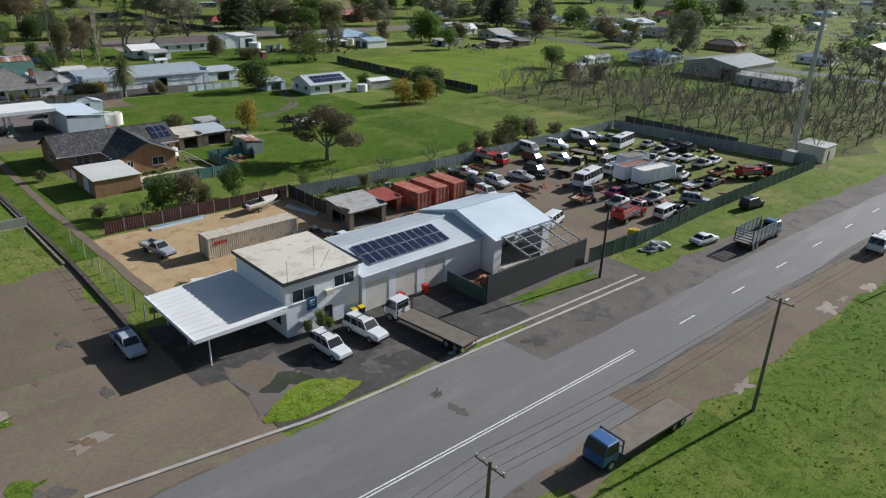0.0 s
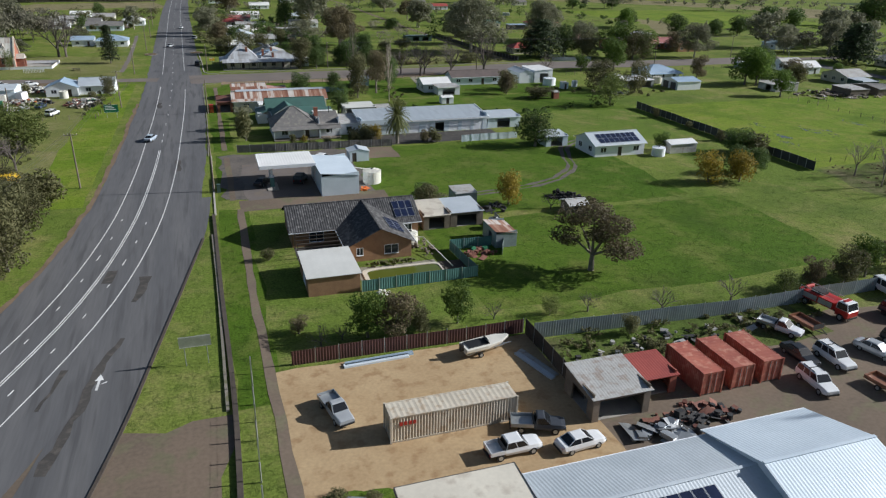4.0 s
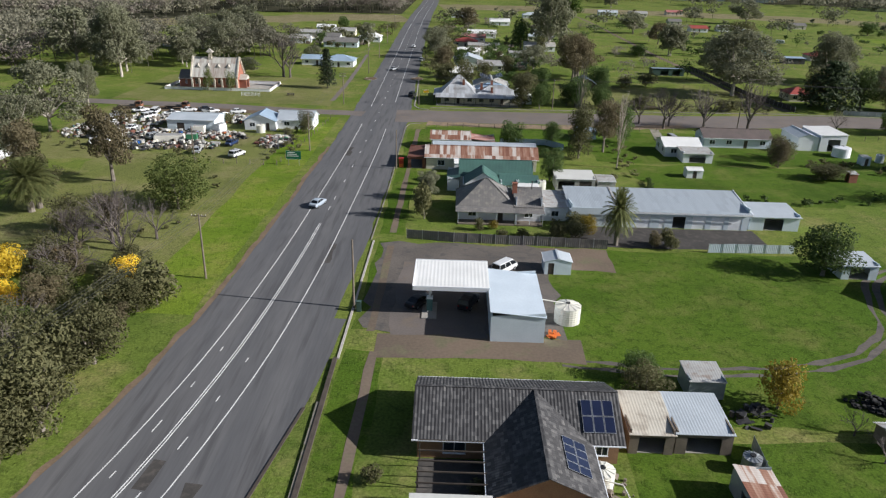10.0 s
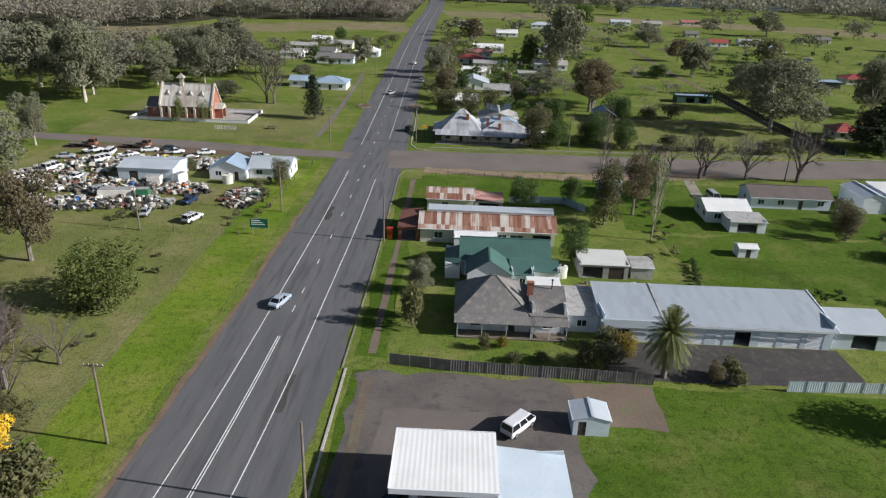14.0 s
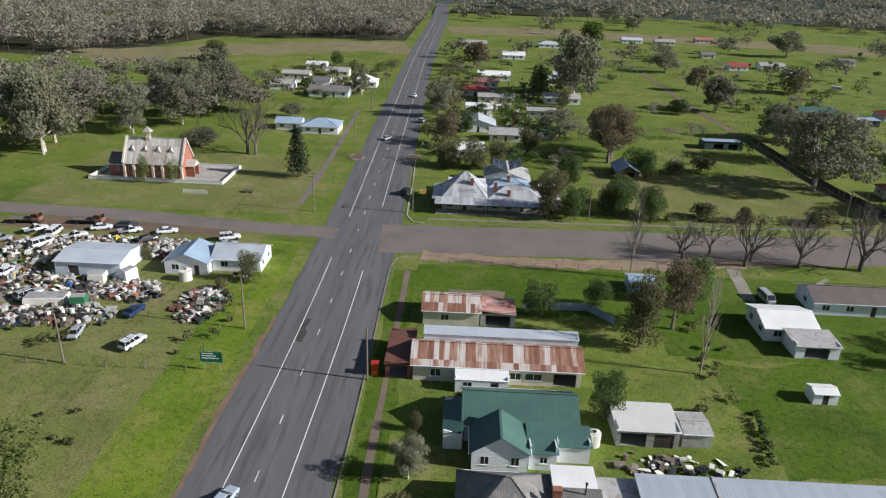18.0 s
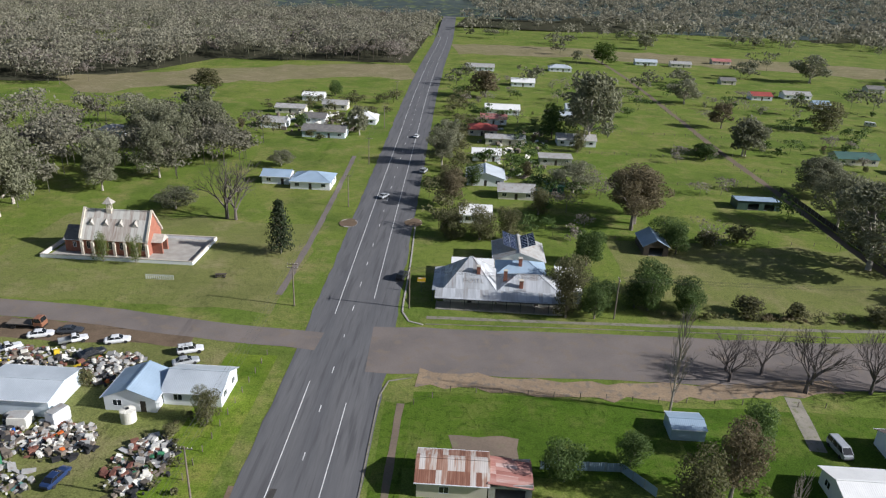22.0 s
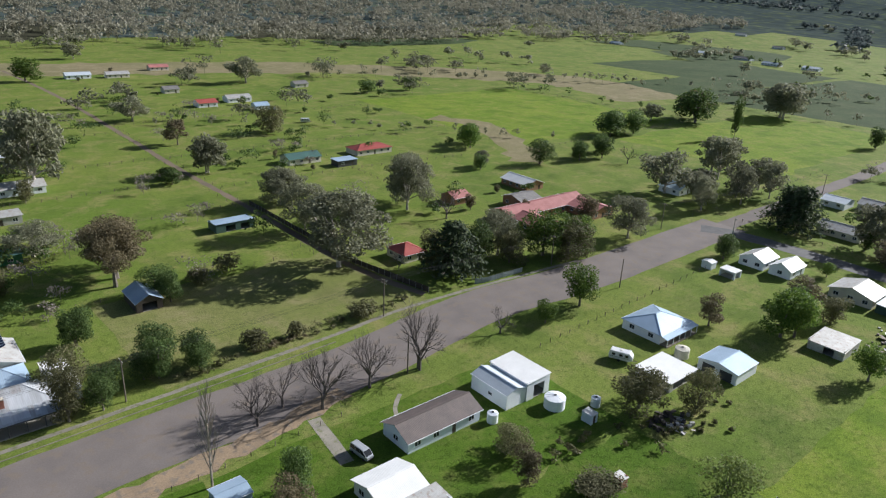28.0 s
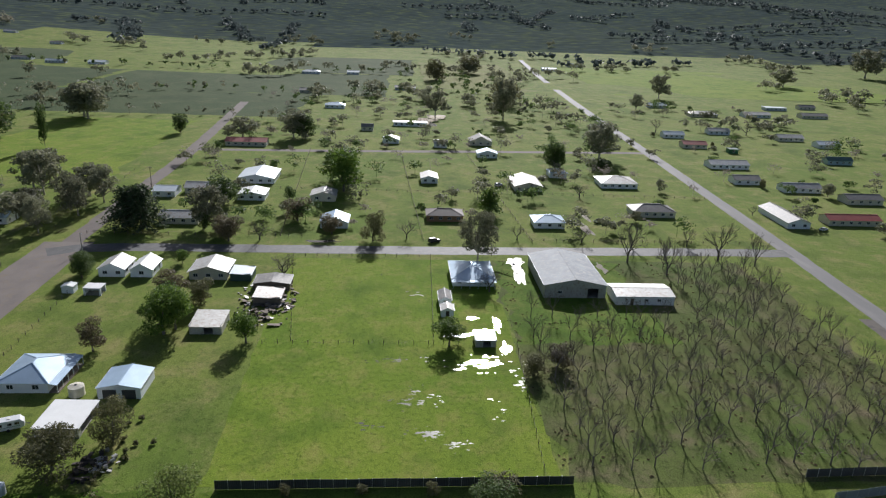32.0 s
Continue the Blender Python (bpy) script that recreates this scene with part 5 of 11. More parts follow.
# canopy of the office
can = thing("canopy", "white steel carport canopy on slim posts", "canopy", (25.2, 58.0, 0))
part("canopy_roof", ribbed(Shape(), (-4.6, -5.4, 3.2), (0, 1, 0), (9.2, 0, 0.35), 11.2, 0, 11.2, 0.8), ROOFWHITE, can)
part("fascia", Shape().box(-4.7, -4.6, -5.45, 5.85, 2.95, 3.3).box(-4.6, 4.6, -5.5, -5.41, 3.0, 3.4), WHITE, can)
for px, py in ((-3.2, -5.0), (-3.2, 4.6), (-3.2, -0.2)):
    part("post", Shape().rod((px, py, 0), (px, py, 3.2), 0.07), WHITE, can)
# charcoal screen wall with the open roof frame behind it
scr = thing("screen_wall", "charcoal steel screen wall", "wall", (59.0, 45.6, 0))
part("panel", Shape().box(-8.8, 8.8, 0, 0.15, 0, 3.4), CHARCOAL, scr)
for k in range(8):
    part("pier", Shape().box(-8.8 + 2.5 * k, -8.62 + 2.5 * k, 0.151, 0.32, 0, 3.4), CHARCOAL, scr)
pen = thing("low_fence", "green sheet fence beside the forecourt", "fence", (50.1, 48.8, 0))
for k in range(3):
    part("panel", Shape().box(-0.05, 0.05, -3.1 + 2.05 * k, -1.07 + 2.05 * k, 0, 1.9), GREENFENCE, pen)
fr = thing("roof_frame", "bare steel roof frame over an open bay", "frame", (62.0, 48.3, 0))
for k in range(5):
    part("rafter", Shape().beam((-4.5 + 2.3 * k, -2.4, 3.5), (-4.5 + 2.3 * k, 2.2, 4.6), 0.12, 0.2), STEEL, fr)
for k in range(4):
    part("purlin", Shape().beam((-4.6, -2.2 + 1.4 * k, 3.75 + 0.33 * k), (4.8, -2.2 + 1.4 * k, 3.75 + 0.33 * k), 0.1, 0.1), STEEL, fr)
for k in (-4.5, 0.1, 4.7):
    part("post", Shape().beam((k, -2.3, 0), (k, -2.3, 3.5), 0.14), STEEL, fr)
# brick house with pool
bh = house("brick_house", "orange brick house with dark tiled gable roof", 36.4, 45.6, 115.2, 127.6, 2.7, "gy", 2.2, BRICK, TILEROOF, 0.6, pitch=0.34,
      openings=(("S", 38.0, 1.0, 0.9, 2.1, "w"), ("S", 42.6, 2.1, 0.8, 2.2, "w"), ("W", 121, 1.6, 0.9, 2.1, "w"), ("E", 121, 1.6, 0.9, 2.1, "w")))
house("brick_wing", "long dark tiled wing of the brick house", 29.4, 48.8, 122.8, 132.6, 2.7, "gx", 2.24, BRICK, TILEROOF, 0.5, pitch=0.34,
      openings=(("S", 33, 2.2, 0.6, 2.2, "w"), ("W", 127.5, 1.8, 0.9, 2.1, "w"), ("S", 47.2, 1.2, 0.9, 2.1, "w"), ("N", 34, 1.6, 0.9, 2.1, "w"), ("N", 43, 1.6, 0.9, 2.1, "w")))
solar("b", "solar panels on the dark tiled roof", 45.4, 123.4, 3.06, 3, 2, 0, 24.6)
solar("b", "row of solar panels on the tiled gable", 45.1, 117.0, 2.98, 4, 2, 90, 25.6, 1.1, 1.2)
house("brick_garage", "brick garage with flat pale roof", 29.4, 36.1, 105.9, 114.6, 2.6, "f", 0, BRICK, PALEROOF, 0.2, category="garage", pitch=0.9, openings=(("W", 110, 2.6, 0, 2.2, "r"),))
pl = thing("swimming_pool", "round-ended pool with murky green water", "pool", (43.2, 109.6, 0))
def oval(a, b, n=32, square=3.0):
    return [(a * math.copysign(abs(math.cos(t)) ** (2 / square), math.cos(t)), b * math.copysign(abs(math.sin(t)) ** (2 / square), math.sin(t))) for t in [2 * math.pi * k / n for k in range(n)]]
ring, inner = oval(5.8, 2.5, 32, 7.0), oval(5.2, 1.95, 32, 7.0)
part("coping", Shape().add([(x, y, 0.16) for x, y in ring] + [(x, y, 0.16) for x, y in inner] + [(x, y, 0.0) for x, y in ring] + [(x, y, 0.0) for x, y in inner], [(k, (k + 1) % 32, 32 + (k + 1) % 32, 32 + k) for k in range(32)] + [(64 + k, 64 + (k + 1) % 32, (k + 1) % 32, k) for k in range(32)] + [(32 + k, 32 + (k + 1) % 32, 96 + (k + 1) % 32, 96 + k) for k in range(32)]), STONE, pl)
part("water", Shape().slab(oval(5.19, 1.94, 32, 7.0), 0.0, 0.07), POOLWATER, pl)
dp = thing("pool_pipe", "white plastic pipe from tank to pool", "pipe", (46.6, 118.4, 0))
part("pipe", Shape().rod((0, 0, 1.7), (1.6, -0.4, 1.6), 0.07).rod((1.6, -0.4, 1.6), (3.4, -9.0, 0.4), 0.07), PLASTICWHITE, dp)
prg = thing("courtyard_pergola", "dark timber pergola over the courtyard", "pergola", (32.8, 118.6, 0))
for k in range(6):
    part("rafter", Shape().beam((-3.2, -3.6 + 1.45 * k, 2.45), (3.4, -3.6 + 1.45 * k, 2.45), 0.08, 0.14), DARKTIMBER, prg)
for px, py in ((-3.1, -3.6), (-3.1, 0.0), (-3.1, 3.6), (3.3, -3.6)):
    part("post", Shape().box(px - 0.06, px + 0.06, py - 0.06, py + 0.06, 0, 2.38), DARKTIMBER, prg)
# tar-dark floor sheet painted in for the shade under the pergola
struct("courtyard", sheet(29.6, 36.2, 114.9, 122.6, 0.03, 2, 0.1), YARDTAR, "courtyard floor darkened as pergola shade", "yard")
dk = thing("pool_deck", "dark timber deck beside the pool", "deck", (50.3, 109.2, 0))
for k in range(12):
    part("deck_board", Shape().box(-1.7, 1.6, -3.3 + 0.5 * k, -2.84 + 0.5 * k, 0.1, 0.16), DARKTIMBER, dk)
for k in (-1.4, 1.3):
    part("bearer", Shape().box(k - 0.06, k + 0.06, -3.3, 2.7, 0, 0.099), DARKTIMBER, dk)
struct("pool_surround", sheet(36.8, 48.4, 106.4, 113.0, 0.022, 2, 0.2), PATH, "worn concrete round the pool", "yard")
# old service station
house("service_shed", "pale zinc shed of the old service station", 37.4, 44.2, 145.4, 158.4, 3.6, "sE", 0.6, PALEBLUE, PALESTEEL, 0.15, category="shed", openings=(("W", 153.5, 3.0, 0, 2.8, "r"),))
cn = thing("canopy", "white flat service station canopy", "canopy", (32.4, 155.8, 0))
part("canopy_roof", ribbed(Shape(), (-5.2, -4.4, 4.45), (1, 0, 0), (0, 8.8, 0.1), 10.2, 0, 10.2, 0.5), ROOFWHITE, cn)
part("fascia", Shape().box(-5.3, 5.0, -4.5, -4.41, 4.0, 4.62).box(-5.3, -5.21, -4.5, 4.5, 4.0, 4.62).box(-5.3, 5.0, 4.42, 4.5, 4.0, 4.62), WHITE, cn)
for px, py in ((-3.0, -2.6), (-3.0, 2.6)):
    part("post", Shape().box(px - 0.15, px + 0.15, py - 0.15, py + 0.15, 0, 4.4), WHITE, cn)
house("garden_shed", "small pale blue garden shed", 46.6, 50.7, 166.4, 170.0, 2.2, "gy", 0.5, PALEBLUE, ZINC, 0.1, category="shed", openings=(("S", 47.6, 0.9, 0, 1.9, "d"),))
# weatherboard houses and sheds along the highway
house("weatherboard_house", "white weatherboard house with steep dark grey hipped roof", 33.2, 43.6, 189.4, 199.5, 3.0, "hx", 3.7, WHITE, GREYROOF, 0.5, boards=0.22, openings=OF(33.2, 43.6, 189.4, 199.5), verandas=(("S", 2.2),))
house("house_wing", "eastern wing of the weatherboard house", 43.8, 48.6, 189.4, 194.8, 3.0, "sS", 1.9, WHITE, GREYROOF, 0.3, boards=0.22, openings=OF(43.8, 48.6, 189.4, 194.8, "S"), verandas=(("S", 2.2),))
house("house_deck", "flat white-roofed rear of the weatherboard house", 43.8, 48.6, 195.2, 199.5, 4.2, "f", 0, WHITE, ROOFWHITE, 0.15, openings=(("N", 46, 1.4, 0.9, 2.1, "w"),), pitch=0.9)
chm = thing("chimney", "red brick chimney on the house roof", "chimney", (43.7, 193.4, 0))
part("chimney_stack", Shape().box(-0.45, 0.45, -0.35, 0.35, 4.2, 6.2), REDBRICK, chm)
part("chimney_cap", Shape().box(-0.52, 0.52, -0.42, 0.42, 6.2, 6.35), REDBRICK, chm)
flu = thing("roof_flue", "thin dark steel roof flue", "flue", (47.0, 194.4, 0))
part("pipe", Shape().rod((0, 0, 4.3), (0, 0, 6.2), 0.09), BLACKSTEEL, flu)
part("cowl", Shape().rod((0, 0, 6.2), (0, 0, 6.4), 0.16), BLACKSTEEL, flu)
house("link_building", "low white annex beside the house", 48.9, 53.6, 190.5, 199, 2.7, "sS", 0.5, WHITE, OLDZINC, 0.2, category="annex", openings=(("S", 51.2, 1.4, 0.9, 2.0, "w"),))
mot = house("motel_block", "long pale blue motel block with low blue-grey roof", 53.8, 86.2, 188.4, 198.6, 3.2, "sS", 1.0, PALEBLUE, MOTELIRON, 0.4, category="motel", boards=0.0,
      openings=(("S", 56.5, 2.4, 1.0, 2.0, "w"), ("S", 60.5, 1.0, 0, 2.1, "d"), ("S", 63.5, 2.0, 1.0, 2.0, "w"), ("S", 67, 2.6, 0, 2.4, "r"), ("S", 70.5, 1.0, 0, 2.1, "d"), ("S", 73.6, 2.3, 0, 2.3, "o"), ("S", 77.2, 2.4, 0, 2.4, "r"), ("S", 80.6, 2.4, 0, 2.4, "r"), ("S", 83.8, 2.4, 0, 2.4, "r")), dmat=WHITE)
part("fascia", Shape().box(-16.6, 16.6, -5.62, -5.55, 2.85, 3.2), WHITE, mot, "white fascia board")
part("barge", Shape().beam((16.62, -5.5, 3.2), (16.62, 5.5, 4.36), 0.14, 0.16), WHITE, mot)
part("parapet", Shape().box(-16.3, -8.2, -5.75, -5.63, 2.5, 3.75), PALEBLUE, mot)
part("ridge_flashing", Shape().beam((-7.6, -5.5, 3.24), (-7.6, 5.5, 4.4), 0.3, 0.06), OLDZINC, mot)
house("motel_annex", "pale blue annex with open bay", 86.6, 95.6, 188.8, 195.5, 2.6, "sS", 0.5, PALEBLUE, ZINC, 0.3, category="annex", openings=(("S", 91, 3.5, 0, 2.3, "o"),))
house("green_roofed_house", "white cottage with dark green iron roof", 33.6, 48.4, 208.8, 217.0, 3.0, "gx", 2.3, WHITE, GREENROOF, 0.4, boards=0.22, openings=OF(33.6, 48.4, 208.8, 217, "SWE"))
house("green_side_room", "skillion side room of the green-roofed cottage", 30.9, 33.4, 207.0, 214.5, 2.3, "sW", 0.7, WHITE, GREENROOF, 0.15, category="porch", openings=(("W", 210, 1.2, 0.9, 1.9, "w"),))
house("green_gable", "front gable of the green-roofed cottage", 34.6, 41.6, 203.2, 208.6, 3.0, "gy", 2.3, WHITE, GREENROOF, 0.35, boards=0.22, openings=(("S", 36.2, 1.1, 0.9, 2.2, "w"), ("S", 40.0, 1.1, 0.9, 2.2, "w"), ("W", 206, 1.2, 0.9, 2.1, "w")))
house("green_porch", "enclosed white porch of the green cottage", 41.8, 45.2, 203.8, 208.6, 2.6, "sS", 0.9, WHITE, GREENROOF, 0.25, category="porch", openings=(("S", 43.6, 1.0, 1.0, 2.0, "w"),))
house("green_porch", "white rear room of the green cottage", 45.4, 49.6, 205.4, 208.6, 2.6, "sS", 0.6, WHITE, GREENROOF, 0.25, category="porch")
house("shop", "old timber shop under a long rusted iron roof", 25.8, 51.0, 222.6, 229.6, 3.1, "gx", 1.7, CREAM, RUST, 0.45, category="shop", openings=(("S", 29.2, 1.6, 0.9, 2.2, "w"), ("S", 41.2, 1.7, 0.9, 2.1, "w"), ("S", 43.9, 2.6, 0.9, 2.1, "w"), ("S", 48.6, 3.4, 0, 2.2, "o")))
house("shop_store", "pale blue zinc-roofed store behind the shop", 27.0, 51.4, 229.8, 231.9, 4.0, "sS", 0.3, PALEBLUE, ZINC, 0.15, category="shed", openings=(("N", 48, 1.4, 0.9, 2.0, "w"), ("N", 36, 1.4, 0.9, 2.0, "w")))
house("lean_to", "low white lean-to along the shop", 32.2, 40.0, 219.9, 222.3, 2.2, "sS", 0.5, WHITE, ROOFWHITE, 0.1, category="lean-to", openings=(("S", 34, 1.4, 0.9, 1.9, "w"), ("S", 38, 1.2, 0, 2.0, "o")))
house("shop_lean_to", "dark rusty verandah of the old shop", 21.6, 25.6, 222.8, 233.0, 2.5, "sW", 0.5, DARKRUST, DARKRUST, 0.2, category="verandah", openings=(("S", 23.6, 2.6, 0, 2.2, "o"), ("W", 228, 6, 0, 2.2, "o")))
house("rear_shop", "second shop building with rusted roof", 26.2, 36.0, 240.2, 247.0, 2.9, "gx", 1.3, CREAM, RUST, 0.35, category="shop", openings=(("S", 30, 1.4, 0.9, 2.1, "w"),), pitch=0.3)
house("rear_lean_to", "rust-streaked open iron lean-to", 36.2, 42.2, 240.4, 246.0, 2.4, "sE", 0.6, OLDZINC, PINKRUST, 0.2, category="shed", openings=(("S", 39.2, 4.2, 0, 2.1, "o"),))
house("backyard_shed", "open pale backyard shed with a rusty sheet", 53.8, 62.0, 209.4, 215.4, 2.5, "sS", 0.3, OLDZINC, PALEROOF, 0.2, category="shed", openings=(("S", 56, 3.4, 0, 2.1, "o"), ("S", 60, 2.6, 0, 2.1, "d")))
house("backyard_shed", "small zinc backyard shed", 62.6, 66.4, 209.8, 214.6, 2.2, "gx", 0.4, OLDZINC, OLDZINC, 0.1, category="shed")
house("tin_shed", "small blue tin shed", 65.4, 70.8, 256.5, 261.0, 2.2, "gx", 0.5, ZINCBLUE, ZINCBLUE, 0.15, category="shed")
# corner hotel: steep hip, long veranda
hot = house("hotel", "country hotel with steep weathered iron hip", 27.2, 38.6, 300.8, 313.0, 3.4, "hx", 5.2, CREAM, HOTELIRON, 0.3, category="hotel", openings=OF(27.2, 38.6, 300.8, 313, "SW", 2.6), verandas=(("W", 2.6),), trim=CHARCOAL)
house("hotel_hall", "middle part of the hotel under a zinc hip", 38.9, 52.6, 300.8, 309.8, 3.4, "hx", 2.3, CREAM, HOTELIRON, 0.2, category="hotel", openings=OF(38.9, 52.6, 300.8, 309.8, "SE", 2.8), trim=CHARCOAL)
house("hotel_hall", "blue-grey zinc-roofed back of the hotel", 38.9, 50.4, 310.2, 318.4, 3.2, "hx", 1.9, CREAM, ZINCBLUE, 0.2, category="hotel", openings=OF(38.9, 50.4, 310.2, 318.4, "E"), trim=CHARCOAL)
house("hotel_kitchen", "white flat-roofed kitchen of the hotel", 28.4, 38.4, 313.4, 319.0, 3.0, "f", 0, WHITE, ROOFWHITE, 0.15, category="hotel", openings=OF(28.4, 38.4, 313.4, 319, "WN"))
ver = thing("veranda", "long zinc-roofed hotel veranda on dark posts", "veranda", (40.0, 299.0, 0))
part("veranda_roof", ribbed(Shape(), (-14.6, -2.0, 2.75), (1, 0, 0), (0, 3.5, 0.85), 27.6, 0, 27.6), HOTELIRON, ver)
part("veranda_floor", Shape().box(-14.4, 12.8, -1.8, 1.78, 0, 0.2), CONCRETE, ver)
for k in range(10):
    part("veranda_post", Shape().box(-14.2 + 3.0 * k - 0.07, -14.2 + 3.0 * k + 0.07, -1.75, -1.61, 0.2, 2.74), CHARCOAL, ver)
part("fascia", Shape().box(-14.6, 13.0, -2.06, -2.0, 2.55, 2.8), CHARCOAL, ver)
for cx_, cy_, z_ in ((34.6, 304.0, 7.6), (40.6, 304.6, 6.6), (44.4, 313.0, 6.2), (44.0, 302.0, 5.6)):
    chm = thing("chimney", "painted brick chimney on the hotel roof", "chimney", (cx_, cy_, 0))
    part("chimney_stack", Shape().box(-0.4, 0.4, -0.4, 0.4, z_ - 2.6, z_), REDBRICK, chm)
    part("chimney_cap", Shape().box(-0.48, 0.48, -0.48, 0.48, z_, z_ + 0.15), STONE, chm)
house("hotel_wing", "rear wing of the hotel with grey roof", 38.6, 50.6, 319.0, 331.0, 3.2, "gy", 2.1, CREAM, OLDZINC, 0.4, category="hotel", openings=OF(38.6, 50.6, 319, 331, "ENS"))
solar("h", "dark solar panels on the hotel wing", 44.0, 321.0, 5.05, 9, 2, 90, 19.3)
solar("h", "second slope of solar panels on the hotel wing", 45.2, 330.4, 5.05, 8, 2, -90, 19.3)
house("hotel_annex", "white annex of the hotel", 52.9, 57.6, 303.5, 316.5, 2.6, "sE", 0.6, WHITE, ROOFWHITE, 0.2, category="annex", openings=OF(52.9, 57.6, 303.5, 316.5, "SE"))
# church
ch = house("church", "small red brick church with steep pale roof", -61.6, -45.4, 316.6, 324.6, 4.4, "gx", 5.9, REDBRICK, CHURCHIRON, 0.35, category="church", trim=STONE,
      openings=tuple(("S", -60 + 2.7 * k, 0.9, 1.4, 3.4, "w") for k in range(6)) + (("E", 320.6, 1.5, 0, 2.7, "d"),))
# houses behind, north along the highway
def cottage(x0, x1, y0, y1, roof, rise, wall, cover, label, sides="SEW", name="cottage", h=2.8, ver=()):
    house(name, label, x0, x1, y0, y1, h, roof, rise, wall, cover, 0.45, openings=OF(x0, x1, y0, y1, sides), verandas=ver, category=name if name == "shed" else "house", base=lie((x0 + x1) / 2, (y0 + y1) / 2) if max(x0, y0) > 650 else 0.0)
cottage(98.3, 116.0, 251.0, 258.6, "gx", 1.6, PALEBLUE, BROWNROOF, "pale blue weatherboard cottage with brown roof")
cottage(85.0, 93.8, 240.0, 248.4, "gx", 1.3, WHITE, ROOFWHITE, "white cottage with bright white roof")
house("annex", "low white annex with grey roof", 88.0, 95.2, 234.6, 239.6, 2.3, "sS", 0.4, WHITE, OLDZINC, 0.3, category="annex", openings=(("S", 91.5, 4.0, 0, 2.0, "o"),))
house("machinery_shed", "pale zinc machinery shed", 122.6, 128.0, 250.2, 260.6, 3.6, "gy", 0.9, WHITE, ZINC, 0.2, category="shed", openings=(("S", 125.3, 3.0, 0, 2.8, "r"), ("W", 255, 1.2, 1.2, 2.0, "w")))
house("machinery_shed", "taller white machinery shed", 128.3, 135.2, 250.0, 261.0, 4.2, "sW", 0.3, WHITE, ROOFWHITE, 0.2, category="shed", openings=(("S", 132, 3.2, 0, 3.2, "o"),))
cottage(173.0, 186.2, 247.6, 258.6, "hx", 1.9, WHITE, ZINCBLUE, "white house with blue-grey hipped roof", ver=(("S", 2.2),))
house("open_shed", "open shed with flat white roof", 155.8, 166.0, 233.8, 242.6, 2.4, "f", 0, OLDZINC, ROOFWHITE, 0.3, category="shed", openings=(("W", 238, 7, 0, 2.1, "o"), ("S", 161, 8, 0, 2.1, "o")))
house("double_garage", "pale zinc garage with two dark doors", 170.6, 179.8, 226.6, 236.0, 2.8, "gx", 0.9, WHITE, ZINCBLUE, 0.15, category="garage", openings=(("W", 229.2, 3.0, 0, 2.3, "r"), ("W", 233.4, 3.0, 0, 2.3, "r")), dmat=CHARCOAL)
house("timber_shed", "dark open-fronted shed with blue-grey gable roof", 78.0, 84.4, 334.2, 344.0, 2.7, "gy", 1.8, DARKTIMBER, ZINCBLUE, 0.3, category="shed", openings=(("S", 81.2, 3.6, 0, 2.3, "o"),))
cottage(152.4, 160.4, 323.2, 332.0, "hx", 1.8, CREAM, REDROOF, "cream cottage with red roof", "SW")
house("school", "long brick school block with terracotta roof", 206, 247, 330.5, 341, 3.1, "gx", 1.9, BRICK, PINKROOF, 0.6, category="school", openings=OF(206, 247, 330.5, 341, "SW"))
house("school", "brick school wing with terracotta roof", 206, 217, 318, 330, 3.1, "gy", 1.7, BRICK, PINKROOF, 0.6, category="school", openings=OF(206, 217, 318, 330, "SW"))
house("school", "far brick school wing with terracotta roof", 236, 248, 318, 330, 3.1, "gy", 1.7, BRICK, PINKROOF, 0.6, category="school", openings=OF(236, 248, 318, 330, "SW"))
house("school_hall", "brick school hall with grey roof", 222, 233, 341.5, 351, 3.4, "gx", 1.4, BRICK, GREYROOF, 0.5, category="school", openings=OF(222, 233, 341.5, 351, "SW"))
house("paddock_shed", "green-grey open paddock shed", 117.0, 130.4, 377.2, 383.6, 2.5, "sN", 0.5, GREENFENCE, ZINCBLUE, 0.2, category="shed", openings=(("S", 122, 3.4, 0, 2.2, "o"), ("S", 127, 3.2, 0, 2.2, "o")))
house("white_house", "white twin-gabled timber house", 242.4, 252.2, 247.4, 254.2, 2.8, "gx", 1.9, WHITE, ROOFWHITE, 0.3, openings=OF(242.4, 252.2, 247.4, 254.2, "SW"))
house("white_house", "white twin-gabled house beside its twin", 242.4, 252.2, 256.0, 264.0, 2.8, "gx", 1.9, WHITE, OLDZINC, 0.3, openings=OF(242.4, 252.2, 256, 264, "SW"))
house("garden_shed", "small white corrugated garden shed", 85.0, 88.6, 221.4, 224.0, 1.9, "gx", 0.4, WHITE, ROOFWHITE, 0.1, category="shed", openings=(("S", 86.8, 0.9, 0, 1.7, "d"),))
house("outhouse", "small rusty brick outhouse in the grass", 121.6, 123.4, 221.4, 223.2, 2.0, "sS", 0.3, REDBRICK, OLDZINC, 0.12, category="outhouse", openings=(("W", 222.3, 0.7, 0, 1.8, "d"),))
house("garden_shed", "pale blue tin locker beside the tank", 132.6, 134.6, 236.6, 239.0, 2.0, "sS", 0.2, PALEBLUE, PALEROOF, 0.06, category="shed", openings=(("S", 133.6, 0.8, 0, 1.8, "d"),))
house("garden_shed", "small white garden shed", 229.0, 232.0, 266.0, 269.4, 2.2, "gx", 0.4, WHITE, ROOFWHITE, 0.1, category="shed")
